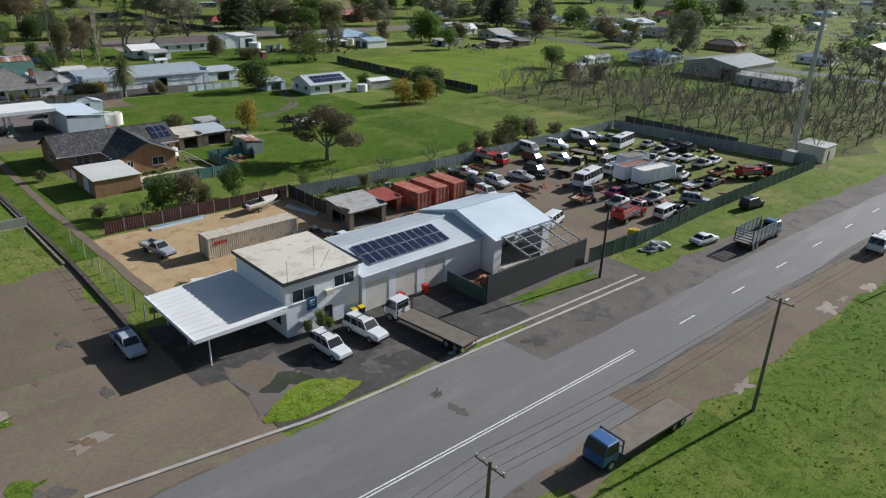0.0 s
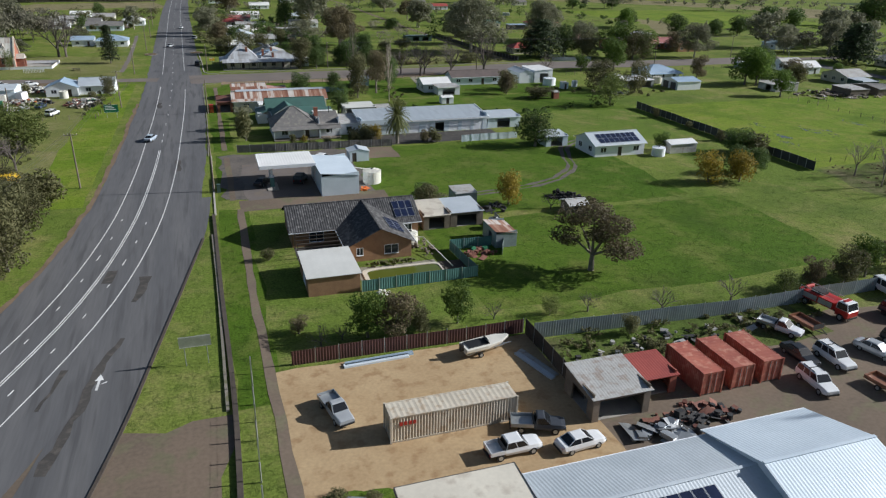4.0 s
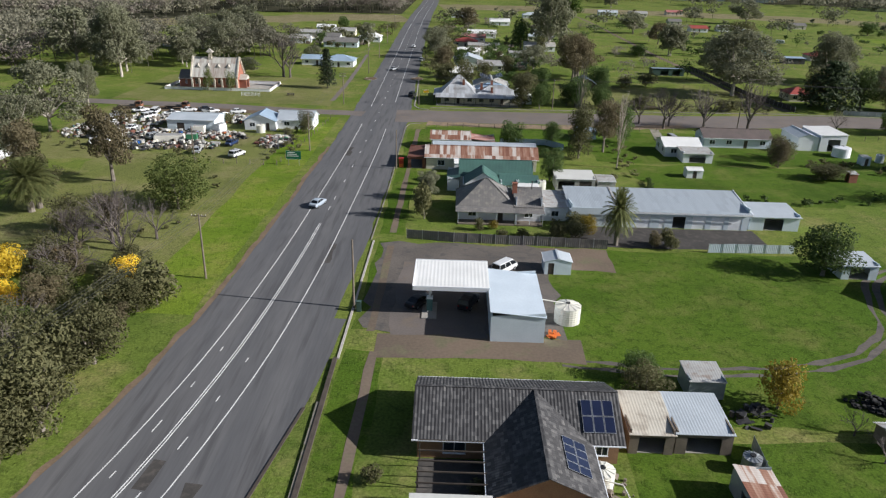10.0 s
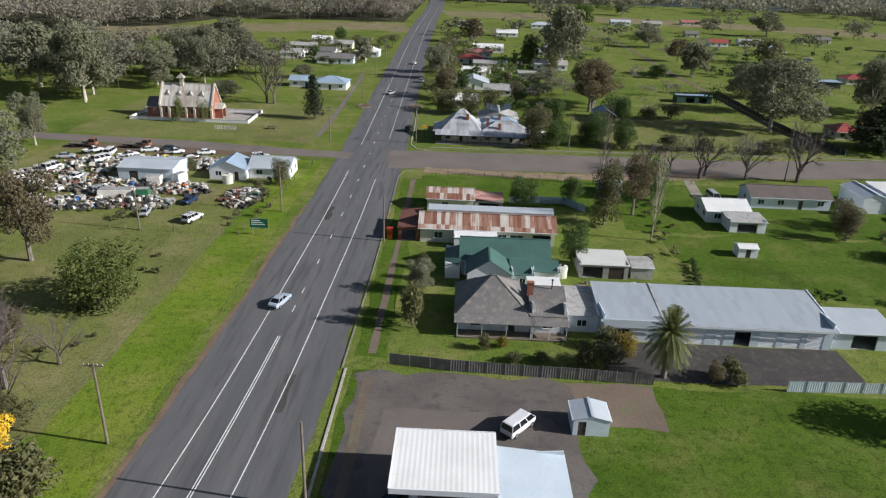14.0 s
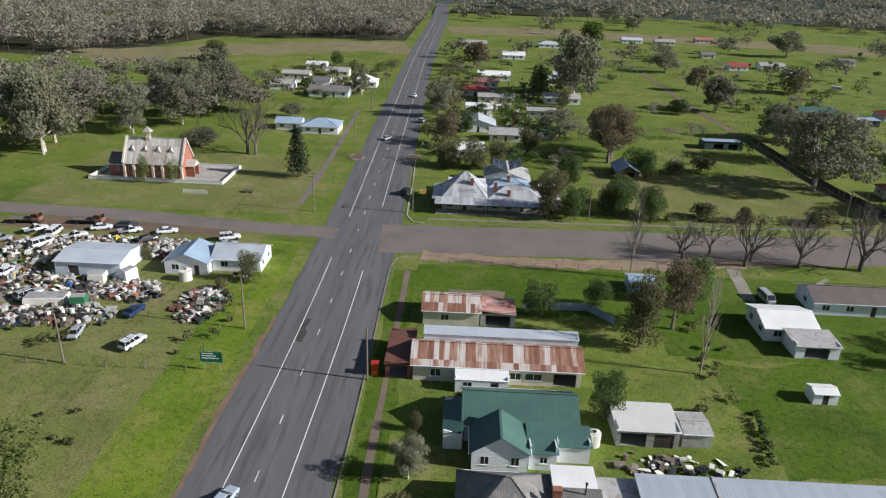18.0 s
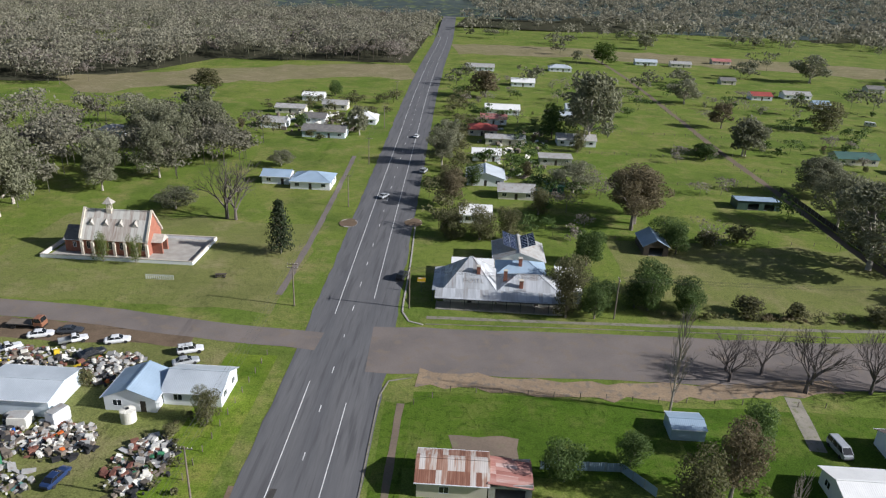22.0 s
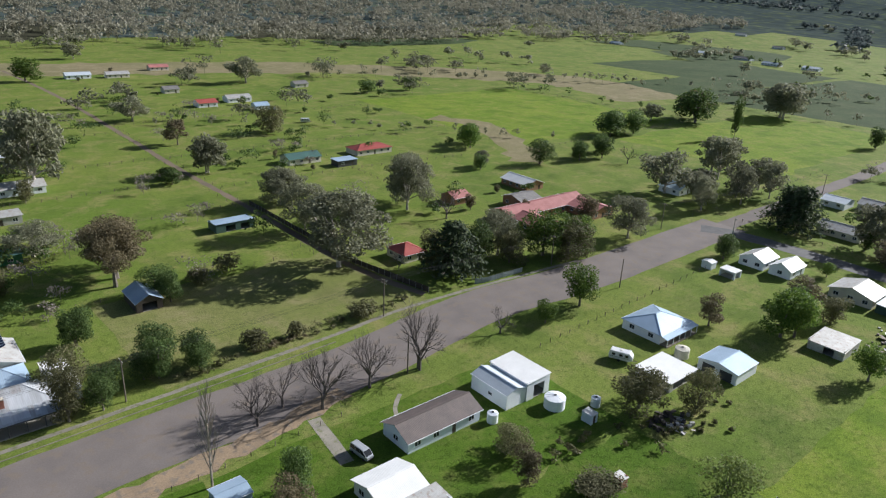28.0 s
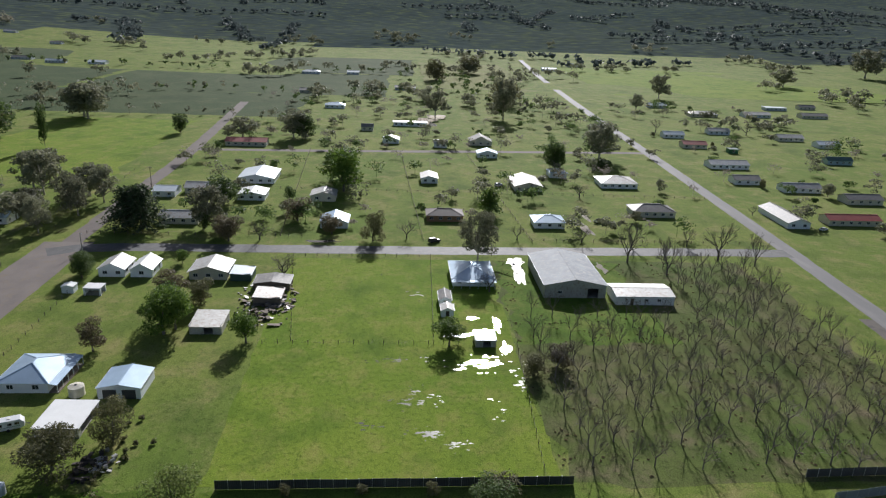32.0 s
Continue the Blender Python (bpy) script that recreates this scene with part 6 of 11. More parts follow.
house("carport", "white flat-roofed steel carport", 227.5, 231.5, 257.5, 262.5, 2.3, "f", 0, WHITE, ROOFWHITE, 0.1, category="carport", openings=(("W", 260, 4.0, 0, 2.1, "o"), ("S", 229.5, 3.0, 0, 2.1, "o")))
house("old_house", "grey cottage with weathered roof", 241.0, 252.0, 223.8, 235.6, 2.8, "gx", 1.8, CREAM, OLDZINC, 0.4, openings=OF(241, 252, 223.8, 235.6, "SW"))
house("tin_shed", "patched tin shed with streaked roof", 202.6, 212.0, 216.5, 225.0, 2.2, "sW", 0.6, OLDZINC, OLDZINC, 0.2, category="shed", openings=(("W", 220, 2.4, 0, 1.9, "o"),))
house("tin_shed", "rusting low tin yard shed", 222, 230, 204, 212, 2.1, "sS", 0.4, TIMBER, OLDZINC, 0.2, category="shed")
house("tin_shed", "brown timber shed with grey roof", 233, 240.5, 203, 214, 2.3, "gx", 0.7, TIMBER, GREYROOF, 0.2, category="shed")
house("tin_shed", "teal tin shed with flat roof", 240, 247.5, 216, 222.6, 2.2, "sS", 0.4, GREENFENCE, ZINC, 0.2, category="shed")
cottage(238.0, 254.0, 138.6, 152.0, "hx", 2.1, WHITE, ZINCBLUE, "white house with blue-grey hipped roof", "SW", ver=(("W", 2.2),))
house("garden_shed", "grey gabled timber garden shed", 222.0, 229.0, 153.6, 157.2, 2.3, "gx", 0.9, WHITE, GREYROOF, 0.2, category="shed", openings=(("W", 155.4, 1.0, 0, 1.9, "d"),))
house("garden_shed", "pale garden shed with gable", 214.6, 219.0, 153.4, 157.0, 2.2, "gx", 0.8, WHITE, OLDZINC, 0.2, category="shed", openings=(("W", 155.2, 1.0, 0, 1.9, "d"),))
house("pump_shed", "small grey tin pump shed", 196.0, 201.4, 143.5, 149.0, 2.1, "sW", 0.4, OLDZINC, ZINC, 0.15, category="shed", openings=(("W", 146, 2.0, 0, 1.8, "o"),))
house("wool_shed", "large zinc-clad farm shed", 229.5, 258.0, 104.4, 124.0, 4.4, "gx", 1.9, OLDZINC, SHEDIRON, 0.3, category="shed", openings=(("W", 108.5, 3.4, 0, 3.2, "o"), ("W", 119, 1.4, 1.4, 2.4, "w")))
house("white_shed", "white shed with bright white roof", 224.4, 234.6, 84.2, 102.6, 3.0, "gy", 0.8, WHITE, OLDZINC, 0.2, category="shed", openings=(("W", 89, 1.2, 1.2, 2.1, "w"), ("W", 93, 1.2, 1.2, 2.1, "w"), ("W", 97.5, 1.0, 0, 2.1, "d")))
cottage(296, 306, 189.5, 200.2, "gx", 2.0, WHITE, ZINCBLUE, "white gabled house with blue-grey roof", "SW")
cottage(307.4, 317, 142.6, 157.6, "hy", 1.7, BRICK, BROWNROOF, "brick bungalow with brown roof", "SW")
cottage(300.4, 310.5, 101.2, 113.8, "hy", 1.8, WHITE, ZINCBLUE, "white cottage with blue-grey hipped roof", "SW")
cottage(371.4, 383, 149.8, 158, "gx", 1.2, WHITE, OLDZINC, "white shed with weathered roof", "SW", "shed")
cottage(319, 330, 47.5, 66, "hy", 2.1, CREAM, GREYROOF, "cream house with grey hipped roof", "SW")
cottage(364, 384, 229.5, 246.6, "gx", 1.8, WHITE, ZINC, "white house with zinc roof", "SW")
cottage(334, 345, 228.6, 240.4, "gx", 1.2, WHITE, ROOFWHITE, "low white shed with white roof", "SW", "shed")
cottage(359.6, 380, 99, 112.6, "gx", 1.9, CREAM, OLDZINC, "large pale gabled shed", "SW", "shed")
cottage(369, 384, 48, 66.5, "hy", 2.2, WHITE, OLDZINC, "white house with hipped roof", "SW")
cottage(306, 332, -7, 3, "gx", 1.8, WHITE, GREYROOF, "long white building with dark grey roof", "SW")
cottage(311.4, 320, -42.5, -18.8, "gy", 1.5, CREAM, REDROOF, "long low house with red roof", "SW")
cottage(473, 485, 109.6, 123.6, "gx", 3.2, CREAM, GREYROOF, "house with steep dark gable", "SW")
cottage(435.4, 444, 111, 122.6, "gx", 1.8, WHITE, ZINCBLUE, "white cottage with blue-grey roof", "SW")
# houses north along the highway
cottage(31.0, 43.4, 389.2, 401.6, "gy", 1.9, WHITE, ZINC, "white house with zinc roof and solar panels")
cottage(41.2, 52.6, 376.0, 383.4, "gx", 1.5, CREAM, OLDZINC, "cream cottage with pale roof")
cottage(29.6, 38.4, 352.0, 361.0, "gx", 1.5, WHITE, ROOFWHITE, "white cottage behind trees")
cottage(29.8, 43.0, 463.4, 474.0, "hx", 1.8, CREAM, REDROOF, "cream house with red hipped roof")
cottage(37.9, 54.0, 448.4, 455.0, "gx", 1.1, CREAM, OLDZINC, "long cream shed beside houses", "S", "shed")
cottage(38.4, 55.4, 512.2, 522, "gx", 1.8, WHITE, ROOFWHITE, "white house with white roof")
cottage(36, 48, 488, 496, "gx", 1.6, WHITE, PINKROOF, "white house with pink roof")
cottage(58, 70, 420, 427, "f", 0, OLDZINC, OLDZINC, "low open zinc paddock shed", "S", "shed")
cottage(-25.6, -12.8, 376.0, 386.4, "hx", 1.9, WHITE, ZINCBLUE, "white house with blue hipped roof")
cottage(-36.0, -27.0, 380.0, 387.0, "gx", 1.3, WHITE, ZINCBLUE, "small white cottage with blue-grey roof")
cottage(-59.6, -48.8, 459.6, 468.0, "gx", 1.7, WHITE, OLDZINC, "white cottage with pale roof")
cottage(-38.4, -20.6, 446.4, 456.0, "gx", 1.8, PALEBLUE, GREYROOF, "pale blue house with grey roof")
cottage(-23.8, -11.6, 475.0, 486.0, "hx", 2.6, WHITE, ROOFWHITE, "white house with steep white roof")
cottage(-62, -48, 492, 499, "gx", 1.3, CREAM, OLDZINC, "cream shed with pale roof", "S", "shed")
cottage(-44, -34, 472, 480, "gx", 1.6, WHITE, GREYROOF, "white cottage with grey roof")
cottage(-42, -30, 505, 513, "gx", 1.6, CREAM, OLDZINC, "cream cottage with weathered roof")
cottage(-117.4, -107, 430.4, 440.0, "hx", 1.6, WHITE, OLDZINC, "white bungalow at the wood's edge")
# junk-yard house and shed west of the highway
house("white_cottage", "white cottage with blue-grey gables", -25.4, -17.0, 255.6, 263.6, 2.7, "gy", 1.7, WHITE, ZINCBLUE, 0.35, openings=OF(-25.4, -17, 255.6, 263.6, "SW"))
house("white_cottage", "second gable of the white cottage", -16.8, -7.2, 258.0, 266.0, 2.7, "gx", 1.7, WHITE, ZINC, 0.35, openings=OF(-16.8, -7.2, 258, 266, "SE"))
house("yard_shed", "pale blue zinc yard shed", -45.6, -32.8, 252.8, 262.4, 3.0, "gx", 0.8, PALEBLUE, ZINC, 0.2, category="shed", openings=(("S", -42, 2.0, 0, 2.1, "d"),))
house("west_house", "white house with zinc roof among trees", -44, -33.8, 146.8, 156, 2.8, "gx", 1.6, WHITE, OLDZINC, 0.5, openings=OF(-44, -33.8, 146.8, 156, "SE"))
house("west_house", "white house with dark solar panels", -82, -71, 217, 227, 2.8, "gx", 1.6, WHITE, ROOFWHITE, 0.5, openings=OF(-82, -71, 217, 227, "SE"))
house("west_shed", "low blue-grey tin garden shed", -22, -14.6, 104.8, 110.4, 2.2, "gx", 0.7, ZINCBLUE, ZINCBLUE, 0.2, category="shed")
# solar roofed house at the edge of the green
cottage(99.5, 112.0, 157.0, 166.0, "gx", 1.7, WHITE, ZINC, "white cottage with solar roof")
house("tin_shed", "long pale tin shed", 118, 125, 155.5, 159.6, 2.2, "gx", 0.5, OLDZINC, ROOFWHITE, 0.1, category="shed")
house("garden_shed", "pale blue garden sheds", 93.0, 98.5, 168, 173, 2.3, "sS", 0.4, PALEBLUE, ZINC, 0.2, category="shed", openings=(("S", 95.7, 3, 0, 2, "o"),))
house("patio_roof", "pale flat-roofed patio shelter", 50.2, 54.6, 124.4, 131.0, 2.3, "sS", 0.5, TIMBER, ROOFCREAM, 0.15, category="shed", openings=(("S", 52.4, 2.6, 0, 2, "o"),))
house("patio_roof", "zinc flat-roofed patio shelter", 54.8, 60.4, 124.6, 131.2, 2.4, "sS", 0.3, TIMBER, ZINC, 0.15, category="shed", openings=(("S", 57.6, 3.4, 0, 2, "o"),))
house("garden_shed", "grey corrugated garden shed", 59.0, 63.0, 134.2, 138.0, 2.2, "sS", 0.3, GREYFENCE, OLDZINC, 0.1, category="shed")
house("rusty_shed", "small rusty tin garden shed", 58.6, 62.0, 114.6, 120.0, 2.2, "sE", 0.4, GREYFENCE, RUST, 0.1, category="shed", openings=(("W", 117, 1.2, 0, 1.9, "o"),))
house("tin_hut", "low brown timber hut with a patched roof", 76.6, 80.2, 125.4, 128.6, 1.6, "gx", 0.5, TIMBER, OLDZINC, 0.2, category="shed", openings=(("S", 78, 1.2, 0, 1.4, "o"),))

# houses farther out
cottage(179, 195, 442, 451, "gx", 1.7, CREAM, GREENROOF, "cream house with green iron roof among paddocks", "SE", "house")
cottage(215, 235, 442, 452, "hx", 1.7, CREAM, REDROOF, "cream house with red iron roof among paddocks", "SE", "house")
cottage(196, 206, 429, 435, "f", 0, CHARCOAL, ZINCBLUE, "dark shed with blue-grey roof among paddocks", "SE", "shed")
cottage(199, 211, 592, 601, "gx", 1.7, WHITE, REDROOF, "white house with red iron roof among paddocks", "SE", "house")
cottage(222, 238, 601, 610, "gx", 1.7, WHITE, OLDZINC, "white house with weathered iron roof among paddocks", "SE", "house")
cottage(226, 235, 570, 577, "gx", 1.7, WHITE, ZINCBLUE, "white house with blue-grey roof among paddocks", "SE", "house")
cottage(160, 177, 738, 746, "gx", 1.7, WHITE, ZINC, "white house with zinc roof among paddocks", "SE", "house")
cottage(187, 203, 734, 742, "gx", 1.7, CREAM, OLDZINC, "cream house with weathered iron roof among paddocks", "SE", "house")
cottage(229, 244, 765, 773, "gx", 1.7, CREAM, PINKROOF, "cream house with terracotta roof among paddocks", "SE", "house")
cottage(293, 304, 642, 650, "gx", 1.7, CREAM, GREYROOF, "cream house with grey iron roof among paddocks", "SE", "house")
cottage(976, 988, 703, 723, "hy", 1.7, WHITE, ZINC, "white house with zinc roof among paddocks", "SW", "house")
cottage(969, 978, 844, 864, "gy", 1.7, WHITE, ZINC, "white house with zinc roof among paddocks", "SW", "house")
cottage(915, 927, 521, 541, "gy", 1.7, WHITE, ZINC, "white house with zinc roof among paddocks", "SW", "house")
cottage(1302, 1311, 815, 835, "gy", 1.7, WHITE, OLDZINC, "white house with weathered iron roof among paddocks", "SW", "house")
cottage(1192, 1201, 693, 711, "gy", 1.7, WHITE, GREYROOF, "white house with grey iron roof among paddocks", "SW", "house")
cottage(1289, 1298, 625, 646, "gy", 1.7, WHITE, GREYROOF, "white house with grey iron roof among paddocks", "SW", "house")
cottage(80, 92, 523, 533, "gx", 1.7, WHITE, ZINC, "white house with zinc roof among paddocks", "SE", "house")
cottage(68, 84, 452, 461, "gx", 1.7, WHITE, OLDZINC, "white house with weathered iron roof among paddocks", "SE", "house")
cottage(57, 63, 384, 389, "f", 0, GREENPLASTIC, TEALFENCE, "green shed with teal roof among paddocks", "SE", "shed")
cottage(242, 252, 357, 372, "gy", 1.7, BRICK, ROOFWHITE, "brick house with white roof among paddocks", "SW", "house")
cottage(294, 303, 318, 328, "gy", 1.7, WHITE, ZINCBLUE, "white house with blue-grey roof among paddocks", "SW", "house")
cottage(204, 212, 359, 367, "gx", 1.7, BRICK, PINKROOF, "brick shed with terracotta roof among paddocks", "SE", "shed")
cottage(918, 927, 569, 592, "gy", 1.7, WHITE, ZINC, "white house with zinc roof among paddocks", "SW", "house")
cottage(954, 963, 625, 649, "gy", 1.7, WHITE, GREYROOF, "white house with grey iron roof among paddocks", "SW", "house")
cottage(889, 899, 263, 284, "hy", 1.7, WHITE, ZINC, "white house with zinc roof among paddocks", "SW", "house")
cottage(898, 907, 217, 231, "gy", 1.7, WHITE, ZINC, "white house with zinc roof among paddocks", "SW", "house")
cottage(617, 627, 214, 230, "hy", 1.7, WHITE, ZINCBLUE, "white house with blue-grey roof among paddocks", "SW", "house")
cottage(710, 719, 252, 263, "gy", 1.7, CREAM, GREYROOF, "cream house with grey iron roof among paddocks", "SW", "house")
cottage(756, 765, 152, 173, "gy", 1.7, WHITE, GREYROOF, "white house with grey iron roof among paddocks", "SW", "house")
cottage(627, 640, -109, -85, "hy", 1.7, CREAM, OLDZINC, "cream house with weathered iron roof among paddocks", "SW", "house")
cottage(633, 643, -160, -136, "gy", 1.7, WHITE, OLDZINC, "white house with weathered iron roof among paddocks", "SW", "house")
cottage(683, 691, -202, -181, "f", 0, ZINC, ZINC, "zinc-clad shed with zinc roof among paddocks", "SW", "shed")
cottage(696, 704, -238, -222, "gy", 1.7, CREAM, GREYROOF, "cream house with grey iron roof among paddocks", "SW", "house")
cottage(677, 685, -82, -65, "gy", 1.7, ZINC, ZINC, "zinc-clad house with zinc roof among paddocks", "SW", "house")
cottage(636, 646, -215, -191, "gy", 1.7, CREAM, GREYROOF, "cream house with grey iron roof among paddocks", "SW", "house")
cottage(518, 527, -125, -106, "gy", 1.7, CREAM, OLDZINC, "cream house with weathered iron roof among paddocks", "SW", "house")
cottage(468, 473, -52, -46, "f", 0, GREENPLASTIC, GREENROOF, "green shed with green iron roof among paddocks", "SW", "shed")
cottage(482, 491, -37, -21, "gy", 1.7, CREAM, REDROOF, "cream house with red iron roof among paddocks", "SW", "house")
cottage(494, 503, -138, -122, "gy", 1.7, WHITE, ZINC, "white house with zinc roof among paddocks", "SW", "house")
cottage(440, 447, -112, -96, "gy", 1.7, ZINCBLUE, GREENROOF, "blue-grey house with green iron roof among paddocks", "SW", "house")
cottage(519, 527, -36, -21, "gy", 1.7, WHITE, ZINC, "white house with zinc roof among paddocks", "SW", "house")
cottage(539, 547, -79, -63, "gy", 1.7, WHITE, OLDZINC, "white house with weathered iron roof among paddocks", "SW", "house")
cottage(383, 392, -24, -10, "gy", 1.7, WHITE, GREYROOF, "white house with grey iron roof among paddocks", "SW", "house")
cottage(368, 376, -49, -29, "gy", 1.7, WHITE, OLDZINC, "white house with weathered iron roof among paddocks", "SW", "house")
cottage(347, 356, -68, -50, "gy", 1.7, CREAM, GREYROOF, "cream house with grey iron roof among paddocks", "SW", "house")
cottage(1044, 1054, -57, -36, "gy", 1.7, WHITE, ZINC, "white house with zinc roof among paddocks", "SW", "house")
cottage(1129, 1137, -116, -93, "gy", 1.7, WHITE, ZINC, "white house with zinc roof among paddocks", "SW", "house")
cottage(453, 463, 249, 273, "gy", 1.7, CREAM, REDROOF, "cream house with red iron roof among paddocks", "SW", "house")
cottage(516, 523, 187, 195, "gy", 1.7, CREAM, GREYROOF, "cream shed with grey iron roof among paddocks", "SW", "shed")
cottage(539, 546, 149, 173, "f", 0, WHITE, ROOFWHITE, "white shed with white roof among paddocks", "SW", "shed")
cottage(463, 469, 139, 147, "gy", 1.7, WHITE, OLDZINC, "white shed with weathered iron roof among paddocks", "SW", "shed")
cottage(344, 353, 247, 266, "gy", 1.7, CREAM, OLDZINC, "cream house with weathered iron roof among paddocks", "SW", "house")
cottage(298, 307, 248, 263, "gy", 1.7, CREAM, OLDZINC, "cream house with weathered iron roof among paddocks", "SW", "house")

cottage(55.5, 69.8, 603.5, 612, "gx", 2.0, WHITE, ROOFWHITE, "white gabled house at the edge of the paddocks", "SE", "house")
cottage(26.5, 46.0, 666, 676, "gx", 1.8, WHITE, OLDZINC, "long white house beside the highway", "SE", "house")
cottage(86, 102, 679, 689, "hx", 1.9, WHITE, ZINC, "white house with zinc hip among trees", "SE", "house")
cottage(74.5, 90, 503.5, 511, "gx", 1.2, CREAM, ZINC, "long cream shed beside a tall gum", "S", "shed")
cottage(32.6, 43.2, 421.2, 428, "gx", 1.6, WHITE, ROOFWHITE, "small white cottage behind a hedge", "S", "house")
cottage(199.5, 209.5, 651, 659, "gx", 1.7, CREAM, GREYROOF, "cream house under a yellow tree", "S", "house")
cottage(-57, -46, 526, 534, "gx", 1.4, WHITE, ROOFWHITE, "white shed at the scrub's edge", "S", "shed")
cottage(337, 347, 268.4, 278, "gy", 1.3, WHITE, ZINC, "white shed at the street corner", "W", "shed")
cottage(334.6, 345, 197.6, 208.6, "gx", 1.7, CREAM, OLDZINC, "cream cottage with weathered roof", "W", "house")
cottage(389, 398, 80, 89, "hy", 1.6, WHITE, ZINCBLUE, "small white cottage with blue-grey roof", "W", "house")
cottage(420.5, 431, -36, -13, "gy", 1.7, WHITE, SHEDIRON, "long white house with grey roof", "W", "house")
cottage(472.4, 481, 169, 179.4, "gx", 1.6, WHITE, ROOFWHITE, "white gabled shed behind the long house", "W", "shed")

# ---- trees in their places ----
tree("gum", -96.7, 338.1, 25.0, 21.0)
tree("gum", -99.5, 349.0, 22.0, 19.0)
tree("bare", -36.0, 346.0, 21.0, 19.0)
tree("gum", -70.3, 380.8, 18.7, 15.0)
tree("gum", -85.9, 372.3, 17.2, 14.5)
tree("gum", -124.4, 359.4, 24.8, 21.8)
tree("pine", -14.7, 323.2, 15.2, 7.6)
tree("willow", -54.3, 312.2, 8.6, 4.6)
tree("willow", -46.6, 312.4, 7.6, 4.2)
tree("gum", -74.8, 247.8, 18.9, 18.7)
tree("gum", -79.9, 278.8, 14.7, 10.0)
tree("redgum", -39.1, 206.7, 16.5, 12.0)
tree("willow", -19.5, 193.7, 10.1, 13.7)
tree("bare", -20.9, 170.3, 13.2, 10.3)
tree("palm", -44.7, 189.1, 9.8, 9.4)
tree("palm", -45.1, 187.0, 10.1, 11.0)
tree("wattle", -37.6, 159.9, 6.6, 8.0)
tree("wattle", -31.5, 157.0, 7.0, 7.0)
tree("wattle", -14.9, 159.2, 4.3, 4.0)
tree("wattle", -14.3, 157.0, 4.8, 4.4)
tree("shrub", -7.9, 152.4, 7.0, 6.6)
tree("shrub", -14.9, 154.4, 5.8, 4.9)
tree("olive", -12.2, 119.5, 10.0, 10.0)
tree("olive", -8.4, 124.8, 11.8, 11.2)
tree("olive", -16.5, 132.8, 9.1, 8.2)
tree("olive", -9.2, 137.3, 9.4, 8.6)
tree("olive", -23.3, 141.0, 6.6, 8.2)
tree("olive", -9.6, 152.3, 5.8, 6.7)
tree("olive", -21.8, 151.6, 6.3, 7.4)
tree("olive", -10.9, 121.2, 7.7, 10.4)
tree("olive", -17.7, 115.9, 8.8, 9.8)
tree("olive", -11.4, 137.3, 7.0, 9.8)
tree("olive", -11.6, 150.0, 5.8, 8.2)
tree("bare", -23.7, 173.3, 10.8, 11.9)
tree("bare", -23.1, 157.6, 8.3, 10.5)
tree("bare", -15.2, 129.1, 10.9, 7.9)
tree("willow", -19.4, 190.8, 10.9, 12.3)
tree("olive", 54.2, 134.0, 5.1, 5.8)
tree("golden", 68.5, 132.9, 6.5, 5.6)
tree("round", 90.8, 169.3, 8.7, 10.9)
tree("palm", 60.3, 179.4, 10.3, 7.2)
tree("shrub", 53.8, 181.9, 3.9, 4.4)
tree("shrub", 26.5, 192.7, 5.9, 4.0)
tree("shrub", 26.9, 189.5, 8.0, 3.9)
tree("shrub", 54.2, 186.1, 3.7, 4.2)
tree("shrub", 50.4, 180.5, 4.5, 3.6)
tree("shrub", 68.9, 179.6, 3.6, 3.2)
tree("round", 134.6, 152.7, 6.3, 9.8)
tree("golden", 112.5, 135.1, 6.6, 6.8)
tree("golden", 118.8, 133.5, 6.6, 6.6)
tree("redgum", 68.6, 103.6, 9.8, 12.0)
tree("bushy", 34.4, 94.0, 5.9, 5.8)
tree("redbush", 37.5, 93.4, 6.2, 5.9)
tree("bushy", 45.4, 94.3, 5.4, 4.1)
tree("round", 54.3, 138.0, 3.7, 5.5)
tree("olive", 62.7, 235.9, 13.6, 9.4)
tree("poplar", 70.6, 228.2, 17.2, 7.1)
tree("redgum", 70.0, 242.6, 13.4, 9.0)
tree("round", 47.2, 245.3, 7.3, 7.8)
tree("round", 57.6, 249.6, 6.2, 6.5)
tree("round", 53.2, 215.3, 8.5, 6.3)
tree("poplar", 67.1, 263.7, 19.4, 9.9)
tree("bare", 80.7, 274.8, 10.0, 10.1)
tree("bare", 93.4, 272.4, 14.0, 13.4)
tree("bare", 105.3, 273.2, 14.3, 9.9)
tree("bare", 118.2, 272.6, 17.6, 11.6)
tree("olive", 28.4, 340.1, 7.8, 8.8)
tree("olive", 35.2, 339.5, 10.0, 10.1)
tree("olive", 42.8, 340.6, 9.2, 8.8)
tree("redgum", 80.6, 358.8, 17.5, 19.1)
tree("olive", 53.4, 296.7, 11.8, 9.2)
tree("round", 59.5, 296.8, 7.9, 6.8)
tree("round", 72.0, 302.1, 10.2, 8.6)
tree("round", 79.9, 300.1, 7.7, 8.3)
tree("round", 61.9, 325.6, 9.3, 7.9)
tree("round", 87.1, 336.5, 9.0, 7.9)
tree("gum", 81.3, 456.4, 31.9, 24.2)
tree("round", 66.7, 463.6, 15.8, 13.6)
tree("gum", 144.7, 449.3, 15.2, 14.9)
tree("gum", 22.8, 429.6, 14.4, 11.8)
tree("redgum", 26.7, 367.4, 11.5, 11.7)
tree("redgum", 38.9, 560.0, 15.2, 20.7)
tree("gum", -15.7, 454.4, 12.5, 10.2)
tree("round", 127.0, 447.9, 5.0, 9.9)
